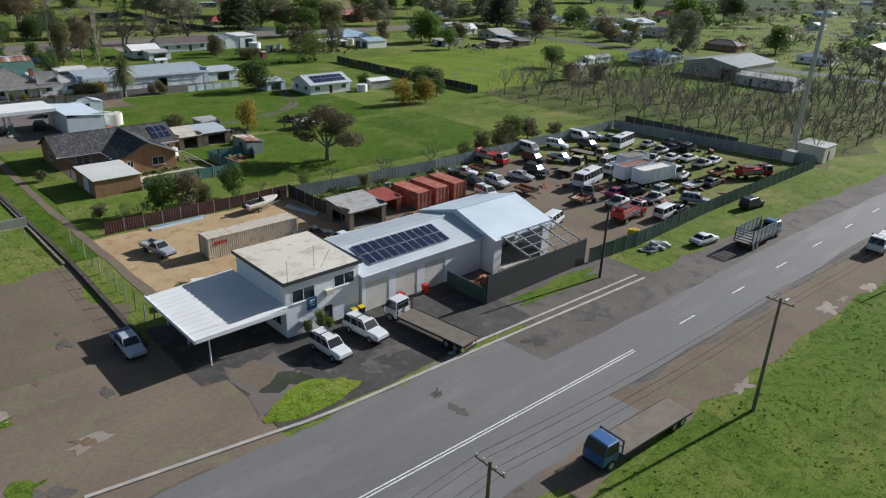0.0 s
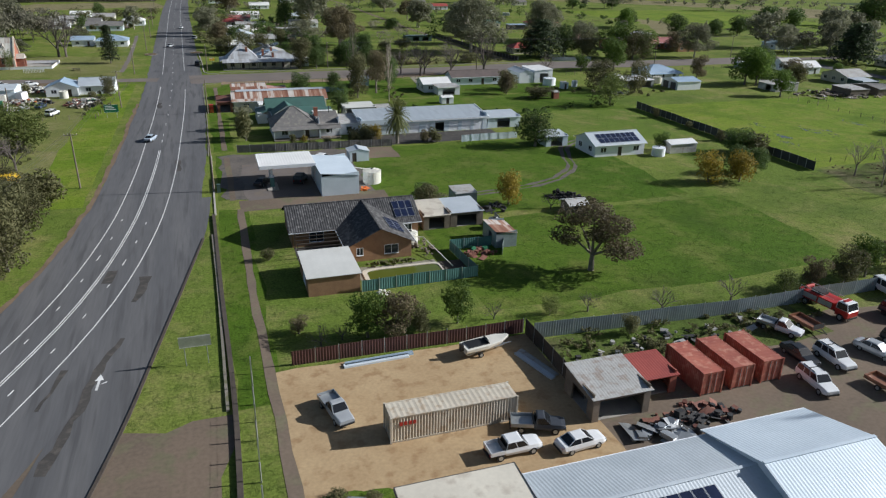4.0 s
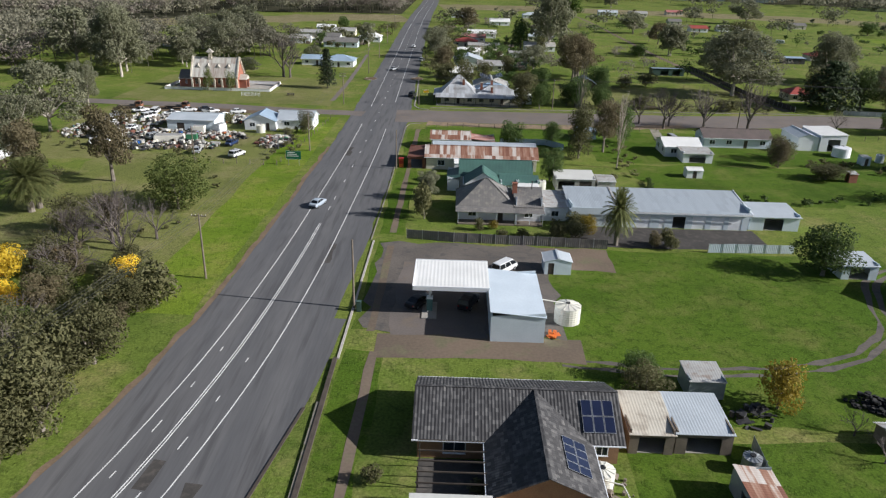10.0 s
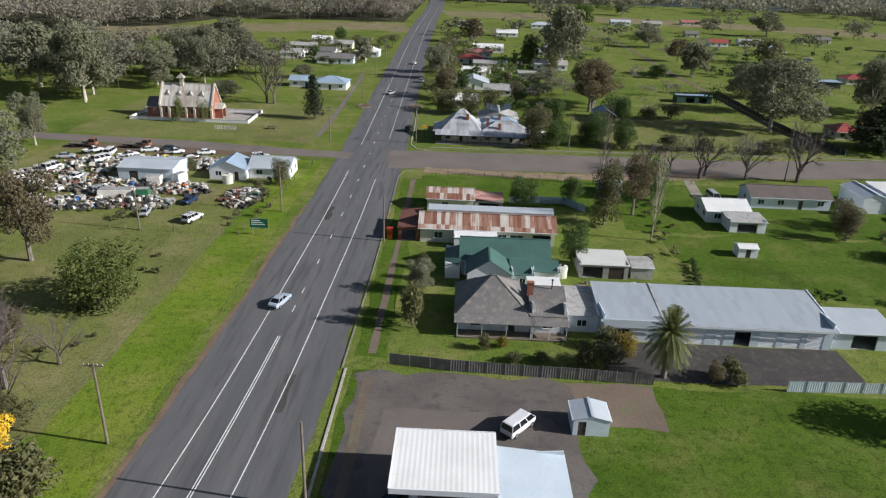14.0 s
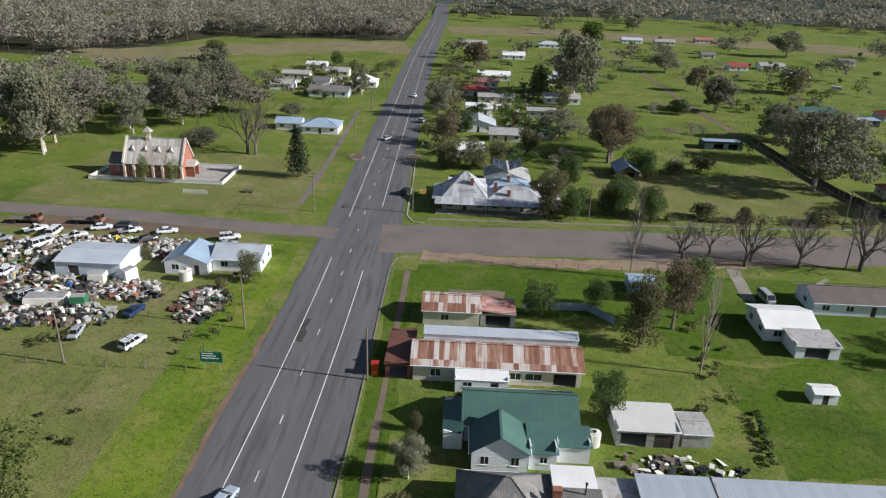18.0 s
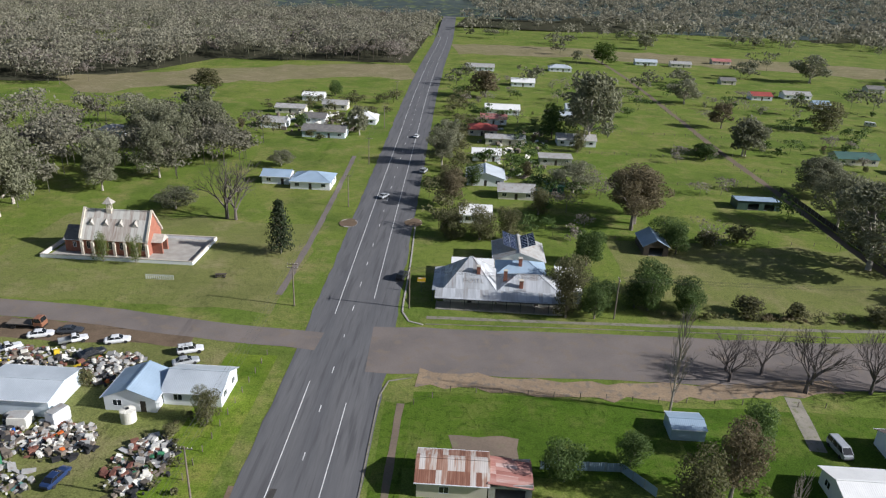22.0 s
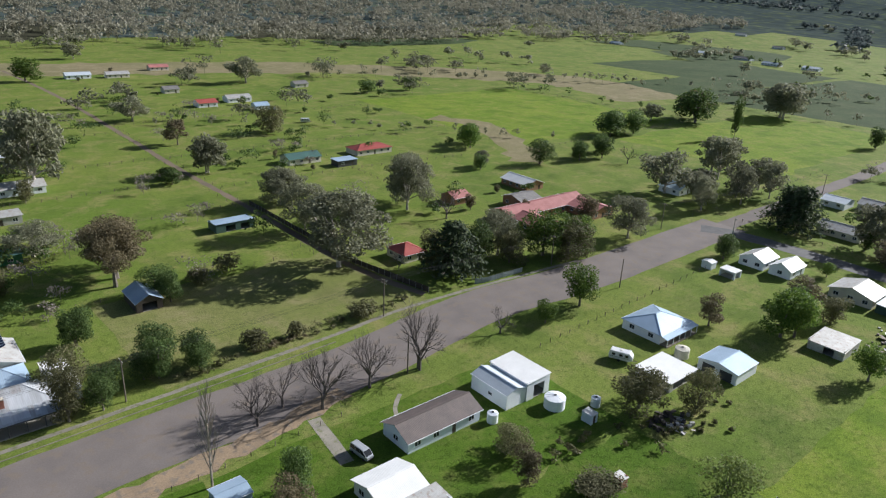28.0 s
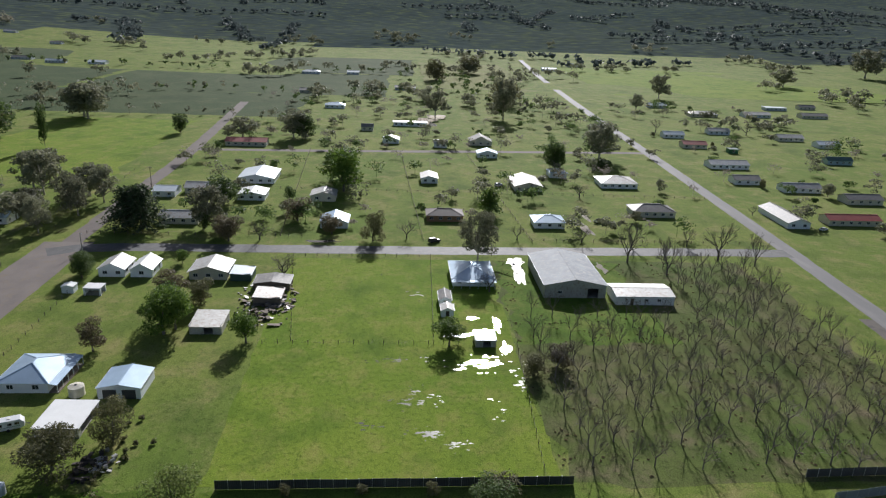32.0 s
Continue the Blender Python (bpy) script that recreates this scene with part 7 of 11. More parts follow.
tree("gum", 149.1, 394.1, 14.5, 16.5)
tree("bare", -33.2, 345.0, 17.0, 15.0)
tree("gum", -73.3, 396.3, 21.8, 17.0)
tree("gum", -81.2, 364.6, 13.2, 13.2)
tree("gum", -95.2, 334.9, 27.9, 18.4)
tree("gum", -75.7, 434.3, 22.2, 16.9)
tree("gum", 135.1, 332.3, 24.6, 30.1)
tree("gum", 142.0, 364.0, 17.6, 17.0)
tree("gum", 185.0, 364.3, 21.9, 17.9)
tree("gum", 153.2, 396.1, 12.5, 17.0)
tree("pine", 159.5, 309.3, 17.5, 21.6)
tree("gum", 181.3, 312.5, 15.4, 15.2)
tree("bushy", 193.6, 304.4, 15.5, 18.1)
tree("bushy", 204.9, 299.9, 12.0, 13.8)
tree("gum", 230.9, 298.7, 15.7, 16.7)
tree("redgum", 78.7, 353.2, 18.8, 16.6)
tree("bushy", 173.8, 273.2, 12.3, 12.5)
tree("bushy", 158.5, 271.8, 6.7, 6.5)
tree("round", 246.0, 269.8, 7.4, 7.5)
tree("pine", 290.9, 266.9, 18.7, 21.8)
tree("gum", 292.8, 324.4, 18.9, 21.8)
tree("gum", 353.6, 332.2, 17.3, 19.4)
tree("gum", 284.6, 302.2, 14.4, 11.2)
tree("gum", 306.7, 297.2, 17.2, 11.7)
tree("gum", 326.0, 294.6, 16.5, 12.5)
tree("round", 462.6, 411.3, 23.0, 30.8)
tree("round", 376.7, 415.8, 14.1, 20.8)
tree("round", 389.8, 409.1, 14.2, 16.9)
tree("gum", 535.7, 386.4, 25.1, 29.9)
tree("bushy", 276.0, 429.1, 13.2, 14.1)
tree("gum", 143.4, 448.5, 17.2, 15.7)
tree("redgum", 152.2, 503.2, 12.8, 13.1)
tree("round", 125.7, 439.1, 6.7, 9.4)
tree("gum", 83.2, 478.5, 26.2, 25.1)
tree("gum", 270.3, 677.4, 19.7, 26.8)
tree("gum", 66.2, 387.0, 10.4, 18.0)
tree("round", 62.2, 326.5, 9.9, 9.2)
tree("round", 74.0, 310.3, 9.0, 10.5)
tree("round", 69.3, 303.3, 7.6, 7.3)
tree("round", 80.7, 303.4, 7.9, 8.9)
tree("olive", 54.8, 307.7, 10.3, 10.4)
tree("round", 61.0, 301.5, 8.0, 7.9)
tree("bushy", 133.3, 735.7, 17.3, 23.8)
tree("bare", 118.4, 273.4, 17.5, 13.2)
tree("bare", 105.5, 273.5, 14.0, 12.5)
tree("bare", 95.8, 275.4, 13.0, 11.5)
tree("bare", 87.5, 277.7, 11.5, 10.1)
tree("bare", 81.3, 278.7, 9.5, 8.8)
tree("bare", 145.1, 274.6, 7.7, 8.4)
tree("round", 76.8, 253.1, 10.3, 8.2)
tree("olive", 145.7, 234.5, 11.0, 12.8)
tree("olive", 153.6, 226.3, 10.9, 8.4)
tree("olive", 113.4, 240.3, 6.4, 8.8)
tree("redbush", 110.3, 232.5, 7.7, 6.9)
tree("willow", 133.8, 208.6, 10.5, 11.0)
tree("bushy", 205.5, 229.4, 13.0, 11.8)
tree("round", 283.4, 387.4, 12.4, 16.4)
tree("round", 321.0, 379.1, 11.6, 11.5)
tree("round", 305.6, 381.2, 9.9, 9.8)
tree("round", 250.5, 394.2, 8.0, 7.8)
tree("bare", 322.8, 364.9, 9.9, 11.2)
tree("shrub", 122.4, 301.6, 4.7, 8.6)
tree("shrub", 94.0, 303.3, 4.7, 7.8)
tree("shrub", 104.1, 301.8, 4.5, 4.7)
tree("shrub", 106.8, 347.2, 6.1, 8.1)
tree("round", 86.2, 342.9, 8.1, 11.9)
tree("shrub", 97.3, 344.1, 5.0, 7.0)
tree("gum", 152.2, 568.5, 13.8, 18.6)
tree("gum", 195.0, 858.8, 14.4, 19.9)
tree("round", 329.1, 600.1, 10.2, 14.6)
tree("round", 367.6, 598.8, 10.7, 15.2)
tree("olive", 204.2, 508.5, 15.0, 18.1)
tree("gum", 259.8, 141.6, 19.7, 14.3)
tree("round", 241.3, 268.7, 8.9, 8.9)
tree("bushy", 202.5, 231.6, 14.1, 12.8)
tree("bushy", 197.9, 209.2, 9.2, 8.9)
tree("redbush", 228.7, 237.2, 7.7, 11.9)
tree("olive", 221.5, 227.0, 8.0, 9.9)
tree("pine", 293.4, 272.0, 17.2, 20.0)
tree("gum", 295.0, 244.1, 17.4, 16.5)
tree("bushy", 371.0, 197.5, 17.6, 25.8)
tree("gum", 313.3, 318.6, 8.8, 13.8)
tree("gum", 348.4, 334.2, 17.3, 17.9)
tree("gum", 314.3, 303.5, 17.0, 10.4)
tree("gum", 336.2, 304.5, 14.4, 15.4)
tree("gum", 541.9, 391.4, 25.5, 31.3)
tree("gum", 582.6, 86.6, 33.7, 23.3)
tree("round", 407.0, 83.0, 16.5, 13.2)
tree("gum", 440.3, 48.2, 22.9, 24.6)
tree("bushy", 196.9, 155.9, 7.8, 10.2)
tree("bare", 261.9, 87.1, 14.9, 12.6)
tree("bare", 265.0, 52.1, 17.8, 13.5)
tree("bare", 259.7, 40.7, 15.5, 11.3)
tree("bare", 280.4, 57.7, 9.7, 7.0)
tree("bare", 265.4, 72.2, 10.9, 8.3)
tree("redbush", 278.6, 231.8, 10.2, 12.9)
tree("olive", 281.2, 179.0, 12.7, 10.7)
tree("bare", 285.2, 166.2, 8.4, 9.1)
tree("bare", 249.3, 207.7, 7.0, 11.2)
tree("bare", 280.5, 220.9, 8.8, 10.5)
tree("bare", 285.3, 123.4, 6.9, 8.8)
tree("bare", 283.2, 98.3, 6.9, 8.8)
tree("round", 437.1, 370.1, 25.4, 6.4)
tree("gum", 481.9, 236.6, 18.0, 20.0)
tree("gum", 477.5, 267.8, 14.2, 21.5)
tree("round", 491.2, 310.3, 12.7, 12.8)
tree("gum", 750.6, -100.4, 25.8, 23.5)
tree("gum", 660.5, -46.8, 15.2, 12.9)
tree("gum", 1079.5, -542.1, 45.8, 51.9)
tree("gum", 909.7, -320.5, 24.6, 32.5)
tree("round", 412.7, 54.1, 6.5, 11.2)
tree("bushy", 319.0, 130.3, 12.6, 12.2)
tree("bare", 350.2, 82.7, 8.4, 10.9)
tree("shrub", 136.6, 151.2, 5.9, 7.8)
tree("bare", 541.2, -22.8, 12.6, 12.7)
tree("bare", 539.6, -92.1, 10.6, 14.9)
tree("gum", 593.1, 140.0, 20.1, 18.2)
for k, x, y, h, w in (("olive", 100.5, 90.2, 5.6, 5.6), ("bushy", 105.0, 91.0, 6.4, 6.0), ("redbush", 95.0, 90.4, 4.6, 4.6), ("redbush", 111.0, 92.4, 4.4, 6.5), ("willow", 90.0, 90.0, 3.4, 4.4), ("redbush", 117.0, 90.4, 3.6, 4.5), ("bare", 81.0, 89.6, 4.2, 4.6), ("bare", 71.0, 90.0, 3.8, 5.0), ("olive", 64.0, 86.2, 2.6, 3.0)):
    tree(k, x, y, h, w)
tree("olive", 156.7, 315.4, 13.1, 11.5)
tree("round", 170.6, 309.9, 14.4, 11.9)
tree("gum", 191.1, 371.8, 19.4, 19.0)
tree("bare", 191.1, 348.8, 12.5, 12.0)
tree("olive", 198.1, 297.9, 13.4, 16.4)
tree("olive", 180.3, 306.2, 11.1, 12.2)
tree("redbush", 234.6, 318.8, 10.0, 12.8)
tree("gum", 336.2, 324.0, 21.0, 16.8)
tree("gum", 293.8, 309.6, 12.6, 11.1)
tree("redgum", 473.0, 418.3, 19.9, 26.4)
tree("round", 371.0, 411.8, 15.2, 18.7)
tree("gum", 439.4, 430.2, 11.6, 15.6)
tree("gum", 548.2, 392.0, 23.7, 26.4)
tree("round", 311.5, 386.4, 8.8, 8.7)
tree("round", 329.9, 387.4, 10.1, 11.5)
tree("round", 282.8, 437.4, 11.3, 13.3)
tree("gum", 255.1, 398.6, 8.0, 7.9)
tree("olive", 117.4, 223.6, 3.6, 11.9)
tree("round", 211.2, 233.0, 11.3, 11.3)
tree("bare", 243.9, 206.2, 7.4, 8.5)
tree("round", 328.4, 246.6, 12.4, 16.8)
tree("redbush", 285.9, 234.6, 7.7, 14.6)
tree("redbush", 305.3, 210.3, 9.9, 14.7)
tree("bushy", 352.9, 195.2, 21.5, 20.9)
tree("redbush", 288.8, 195.1, 8.2, 11.6)
tree("round", 486.1, 231.1, 16.6, 19.9)
tree("olive", 52.9, 362.4, 8.9, 8.4)
tree("redgum", 82.8, 366.6, 14.4, 19.0)
tree("gum", 21.4, 412.6, 14.6, 12.3)
tree("olive", 24.3, 386.9, 6.8, 9.3)
tree("gum", -94.7, 424.4, 17.8, 20.9)
tree("gum", -70.2, 419.0, 18.6, 24.7)
tree("gum", -53.1, 351.8, 6.6, 12.5)
tree("olive", -114.6, 547.6, 11.8, 18.0)
tree("gum", -35.1, 400.9, 6.0, 9.7)
tree("olive", -8.2, 254.1, 6.2, 5.9)
tree("round", 413.0, 81.1, 15.2, 13.5)
tree("round", 488.8, 35.9, 14.1, 24.6)
tree("olive", 665.1, 73.7, 24.0, 29.4)
tree("olive", 956.9, 79.6, 24.1, 42.6)
tree("olive", 863.3, 125.4, 25.0, 32.3)
tree("bare", 278.7, 80.1, 12.6, 11.9)
tree("bare", 249.9, 77.0, 15.1, 10.6)
tree("olive", 181.4, 136.1, 6.0, 7.9)
tree("redbush", 185.7, 129.1, 6.1, 9.4)
for k, x, y, h, w in (("bare", -18, 165, 9, 9), ("olive", -16, 163, 5, 6), ("bare", -26, 166, 9, 10), ("bare", -17.5, 176, 8, 8), ("redbush", -24, 160, 6, 7), ("olive", -28, 162, 6, 7), ("bare", -29, 172, 9, 9), ("olive", -33, 178, 7, 8), ("redbush", -27, 181, 6, 7), ("olive", -50, 199, 8, 9), ("redgum", -56, 205, 13, 12), ("gum", -68, 221, 16, 13), ("wattle", -40, 163, 6.0, 6.6), ("wattle", -27, 150, 4.2, 4.6),
                      ("bare", 29, 93.5, 3, 3.4), ("bare", 31.5, 94.2, 2.6, 3), ("olive", 40.5, 93.6, 3.6, 3.6), ("bare", 50, 94, 2.4, 3), ("redbush", 27, 97, 2.2, 3), ("willow", 57, 93, 2.6, 2.8), ("bare", 62, 92.6, 3.2, 3.4),
                      ("bare", 75.4, 124.2, 3.0, 3.6), ("bare", 81.2, 124.0, 2.6, 3.2), ("redbush", 82.0, 127.2, 2.2, 2.6), ("bare", 74.6, 128.5, 3.4, 3.8), ("round", 122.5, 139.5, 6.0, 6.4), ("round", 127.0, 138.5, 5.4, 5.6), ("shrub", 138.0, 150.0, 2.4, 3.0), ("olive", 137.6, 163.0, 3.0, 3.2), ("shrub", 138.0, 176.0, 2.2, 2.8), ("olive", 137.4, 190.0, 2.8, 3.0),
                      ("bushy", 31.6, 52.1, 1.8, 1.2), ("bushy", 33.2, 52.2, 2.4, 1.5), ("bushy", 34.0, 51.9, 1.4, 1.3), ("shrub", 26.5, 69.2, 1.0, 2.2), ("shrub", 29.2, 68.4, 0.9, 1.8), ("olive", 37.0, 184.5, 2.4, 2.6), ("golden", 39.5, 185.2, 1.8, 2.2), ("golden", 56.5, 184.8, 3.6, 3.6), ("shrub", 44.5, 181.6, 1.8, 2.6), ("shrub", 41.0, 181.4, 1.8, 2.4),
                      ("golden", 70.0, 201.6, 1.4, 2.4), ("golden", 72.5, 201.8, 1.3, 2.4), ("redbush", 66.5, 178.6, 3.2, 3.2), ("shrub", 69.5, 178.2, 2.6, 3.0), ("olive", 27.0, 206.0, 3.6, 2.6), ("olive", 27.2, 210.5, 3.0, 2.6), ("olive", 27.0, 202.0, 4.2, 2.6), ("shrub", 33.0, 218.0, 1.6, 2.0), ("shrub", 35.2, 118.0, 1.6, 2.0), ("shrub", 25.6, 119.0, 2.2, 2.2)):
    tree(k, x, y, h, w)
shrub_rng = random.Random(44)
for k in range(22):
    v = k / 21
    y = 104 + 46 * v + shrub_rng.uniform(-2, 2)
    x = -16.5 + 4.0 * v + shrub_rng.uniform(-9, 3.5)
    h = shrub_rng.uniform(4.0, 8.0)
    tree(shrub_rng.choice(("olive", "olive", "olive", "redbush", "bare", "willow")), x, y, h, h * shrub_rng.uniform(1.0, 1.3))

def joined(name, label, kind, spots, m):
    """Leafless trees past counting, as one mesh."""
    V, F, n = [], [], 0
    for x, y, h, w in spots:
        me = tree_rng.choice(PROTO[kind]).children[0].data
        co = np.empty(len(me.vertices) * 3)
        me.vertices.foreach_get("co", co)
        a = tree_rng.uniform(0, 6.28)
        c, s = math.cos(a) * w, math.sin(a) * w
        V.append(co.reshape(-1, 3) @ np.array([[c, s, 0], [-s, c, 0], [0, 0, h]]) + np.array([x, y, 0]))
        F += [tuple(n + i for i in p.vertices) for p in me.polygons]
        n += len(me.vertices)
    me = bpy.data.meshes.new(name)
    me.from_pydata(np.concatenate(V).tolist(), [], F)
    me.materials.append(m)
    return tagged(new(name, me), label, "orchard", kind="stuff")
rest = []
for i in range(17):
    for j in range(13):
        x, y = 146 + 6.9 * i + tree_rng.uniform(-1.6, 1.6), 48 + 6.9 * j + tree_rng.uniform(-1.6, 1.6)
        if (x > 218 and y > 78) or tree_rng.random() < 0.13 or x > 262:
            continue
        h, w = tree_rng.uniform(7.0, 10.5), tree_rng.uniform(5.8, 8.2)
        if i < 6 and j > 3:
            tagged(tree("fruit", x, y, h, w), group="orchard rows")
        else:
            rest.append((x, y, h, w))
joined("orchard", "rows of leafless grey-brown orchard trees", "fruit", rest, FRUITTWIG)

# garden trees and shrubs round the houses, and grass tufts
garden_rng = random.Random(21)
for ob in [o for o in scene.objects if o.name.split(".")[0] in ("cottage", "house", "white_house", "old_house", "west_house", "school", "white_cottage", "weatherboard_house", "green_roofed_house", "shed")]:
    if not ob.parent and ob.type == "EMPTY":
        x, y, _ = ob.location
        if x > 1000:
            continue
        east = x > 280
        for k in range(garden_rng.choice((0, 1, 1, 1) if not east else (0, 0, 1))):
            a = garden_rng.uniform(0, 6.28)
            d = garden_rng.uniform(10.5, 17)
            kind = garden_rng.choice(("round", "olive", "shrub", "bushy", "gum", "bare", "redbush", "shrub") if not east else ("round", "olive", "bare", "gum", "shrub"))
            h = garden_rng.uniform(2.0, 4.0) if kind == "shrub" else garden_rng.uniform(4.0, 9.0)
            px, py = x + d * math.cos(a), y + d * math.sin(a)
            if -12 < px < 24 or 266 < py < 298 or 262 < px < 282 or (28 < px < 90 and 176 < py < 235) or (90 < px < 142 and 238 < py < 262):
                continue
            tree(kind, px, py, h, h * garden_rng.uniform(0.7, 1.1))
def tufts(name, label, n, x0, x1, y0, y1, size, leaf, keep=lambda x, y: True):
    """Clumps of grass blades as one mesh."""
    V, F = [], []
    while len(V) < n * 4:
        x, y = rng.uniform(x0, x1), rng.uniform(y0, y1)
        if noise.noise((x * 0.12, y * 0.12, 2.0)) < -0.1 or not keep(x, y):
            continue
        s, a = size * rng.uniform(0.5, 1.4), rng.uniform(0, 3.14)
        c, q = math.cos(a) * s, math.sin(a) * s
        t, u = rng.uniform(-0.4, 0.4) * s, rng.uniform(-0.4, 0.4) * s
        k = len(V)
        V += [(x - c, y - q, 0.0), (x + c, y + q, 0.0), (x + c * 0.7 + t, y + q * 0.7 + u, s * 0.75), (x - c * 0.7 + t, y - q * 0.7 + u, s * 0.75)]
        F.append((k, k + 1, k + 2, k + 3))
    return tagged(part(name, Shape().add(V, F), leaf), label, "grass", kind="stuff")
tufts("grass_tufts", "rank green grass tufts on the road verge", 7000, 34, 170, -40, 20.5, 0.13, TUFTLEAF, lambda x, y: y < 20.0 - 0.045 * (x - 60))
tufts("grass_tufts", "dry weeds in the orchard", 1600, 142, 262, 46, 138, 0.3, REDLEAF)

# ---- far woods ----
def scatter(n, x0, x1, y0, y1, keep):
    out = []
    while len(out) < n:
        x, y = rng.uniform(x0, x1), rng.uniform(y0, y1)
        if keep(x, y):
            out.append((x, y, lie(x, y)))
    return out
def wobble(x, y, s=0.012):
    return noise.noise((x * s, y * s, 9.0))
def forest_front(x):
    """Where the dense wood begins, north of the clearing."""
    return (535 + 0.25 * (x + 222) if x < -182 else 545 + 5.2 * (x + 182) if x < -160 else 660 + 0.13 * (x + 160)) + 26 * wobble(x, x, 0.03)
dense = lambda x, y: y > forest_front(x) and not (x > -260 and y > 1080)
woods("forest_west", "dense grey-green gum forest behind the town", scatter(1000, -520, -16, 500, 1250, dense), FORESTLEAF, 13, 25, 300, 0.74, (0.7, 1.1))
woods("forest_west", "bare grey-brown trees among the gum forest", scatter(520, -520, -16, 500, 1250, dense), BROWNWOOD, 11, 19, 260, 0.6, (0.7, 1.1))
beside = lambda x, y: x < -96 + 14 * wobble(x, y, 0.03) and y < 458 + 20 * wobble(y, x, 0.03) and not (-126 < x < -98 and 412 < y < 450)
woods("forest_west", "gum woodland beside the church", scatter(150, -330, -90, 335, 470, beside), FORESTLEAF, 10, 21, 420, 0.52, (0.6, 0.95))
woods("forest_west", "bare grey-brown trees beside the church", scatter(60, -330, -90, 335, 470, beside), BROWNWOOD, 9, 15, 380, 0.42, (0.6, 0.9))
woods("paddock_trees", "clump of gums behind the church", scatter(34, -118, -48, 378, 452, lambda x, y: abs(y - 415 + 0.25 * x + 20) < 34 and not (-126 < x < -98 and 412 < y < 450)), FORESTLEAF, 10, 17, 520, 0.46, (0.65, 0.95))
woods("forest_north", "gum forest on the far flat", scatter(2300, 20, 1500, 880, 1900, lambda x, y: y > 940 - 0.05 * x + 90 * wobble(x, y, 0.006) and (x > 230 or y > 1150 or wobble(x, y, 0.02) > 0.12)), FORESTLEAF, 13, 22, 60, 1.7, (0.8, 1.2))
def copses(n, x0, x1, y0, y1, step):
    """Uneven tree lines over the far hills."""
    out = []
    while len(out) < n:
        x, y, a = rng.uniform(x0, x1), rng.uniform(y0, y1), rng.choice((0.2, 1.75)) + rng.normal() * 0.2
        for k in range(int(rng.uniform(10, 34))):
            px, py = x + k * step * math.cos(a) + rng.normal() * 7, y + k * step * math.sin(a) + rng.normal() * 7
            out.append((px, py, lie(px, py)))
    return out
# these hill trees wear the leaf colour with haze painted in
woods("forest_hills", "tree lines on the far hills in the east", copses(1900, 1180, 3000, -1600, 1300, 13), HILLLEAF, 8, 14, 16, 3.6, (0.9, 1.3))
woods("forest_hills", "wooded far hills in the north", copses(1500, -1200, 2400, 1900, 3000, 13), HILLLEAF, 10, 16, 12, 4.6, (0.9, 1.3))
woods("paddock_trees", "scattered paddock trees", scatter(75, 14, 560, 540, 960, lambda x, y: wobble(x, y, 0.014) > 0.22), GUMLEAF, 9, 18, 230, 0.75, (0.65, 1.0))
woods("paddock_trees", "scattered far paddock trees in the east", scatter(260, 540, 1600, -500, 900, lambda x, y: wobble(x, y, 0.008) > 0.25), GUMLEAF, 9, 16, 120, 1.3, (0.65, 1.0))
woods("town_trees", "garden trees of the eastern town", scatter(120, 285, 700, -150, 285, lambda x, y: wobble(x, y, 0.03) > 0.05 and abs(y - 16 + 0.03 * x) > 12), GUMLEAF, 5, 12, 200, 0.55, (0.7, 1.05), 0.15)
woods("town_trees", "leafless garden trees of the eastern town", scatter(90, 285, 700, -150, 285, lambda x, y: wobble(x, y, 0.05) > 0.05 and abs(y - 16 + 0.03 * x) > 9), BROWNWOOD, 4, 9, 150, 0.32, (0.7, 1.05), 0.12)
woods("town_trees", "dark garden trees of the eastern town", scatter(90, 285, 700, -150, 285, lambda x, y: wobble(x, y, 0.045) < -0.12 and abs(y - 16 + 0.03 * x) > 12), ROUNDLEAF, 4, 11, 200, 0.5, (0.7, 1.0), 0.15)
woods("town_trees", "garden trees of the northern town", scatter(60, 24, 330, 350, 620, lambda x, y: wobble(x, y, 0.035) > 0.12 and abs(x - 137) > 8), ROUNDLEAF, 4, 10, 230, 0.42, (0.7, 1.0), 0.15)
woods("town_trees", "leafless garden trees of the northern town", scatter(60, 20, 200, 330, 620, lambda x, y: wobble(x, y, 0.04) < -0.1 and abs(x - 137) > 8), BROWNWOOD, 5, 10, 200, 0.28, (0.7, 1.0), 0.12)
woods("town_trees", "garden trees and shrubs round the north-western houses", scatter(34, -72, -8, 438, 540, lambda x, y: wobble(x, y, 0.06) > -0.1 and x < 0.05 * (y - 440) - 6), OLIVELEAF, 3, 8, 240, 0.32, (0.7, 1.0), 0.15)
def row(pts, step, wander):
    """Uneven spots along a line."""
    L = spline([(x, y, 0) for x, y in pts], step)
    return [(p.x + rng.normal() * wander, p.y + rng.normal() * wander, 0.0) for p in L if rng.random() < 0.8]
woods("street_shrubs", "low brown and green shrubs along the footpath", row([(74, 299), (90, 300), (110, 301.5), (141, 303)], 1.6, 0.7), OLIVELEAF, 1.0, 2.6, 90, 0.2, (0.7, 1.0), 0.25)
woods("street_shrubs", "pale dry shrubs along the footpath", row([(92, 299.5), (104, 300.5)], 1.6, 0.6), REDLEAF, 1.0, 2.0, 90, 0.2, (0.7, 1.0), 0.25)
woods("roadside_trees", "dense garden trees along the highway houses", row([(27, 343), (25.5, 375), (26, 410), (26, 450), (25, 500), (26, 560)], 4.2, 2.0), OLIVELEAF, 3.5, 9, 260, 0.34, (0.65, 0.95), 0.12)
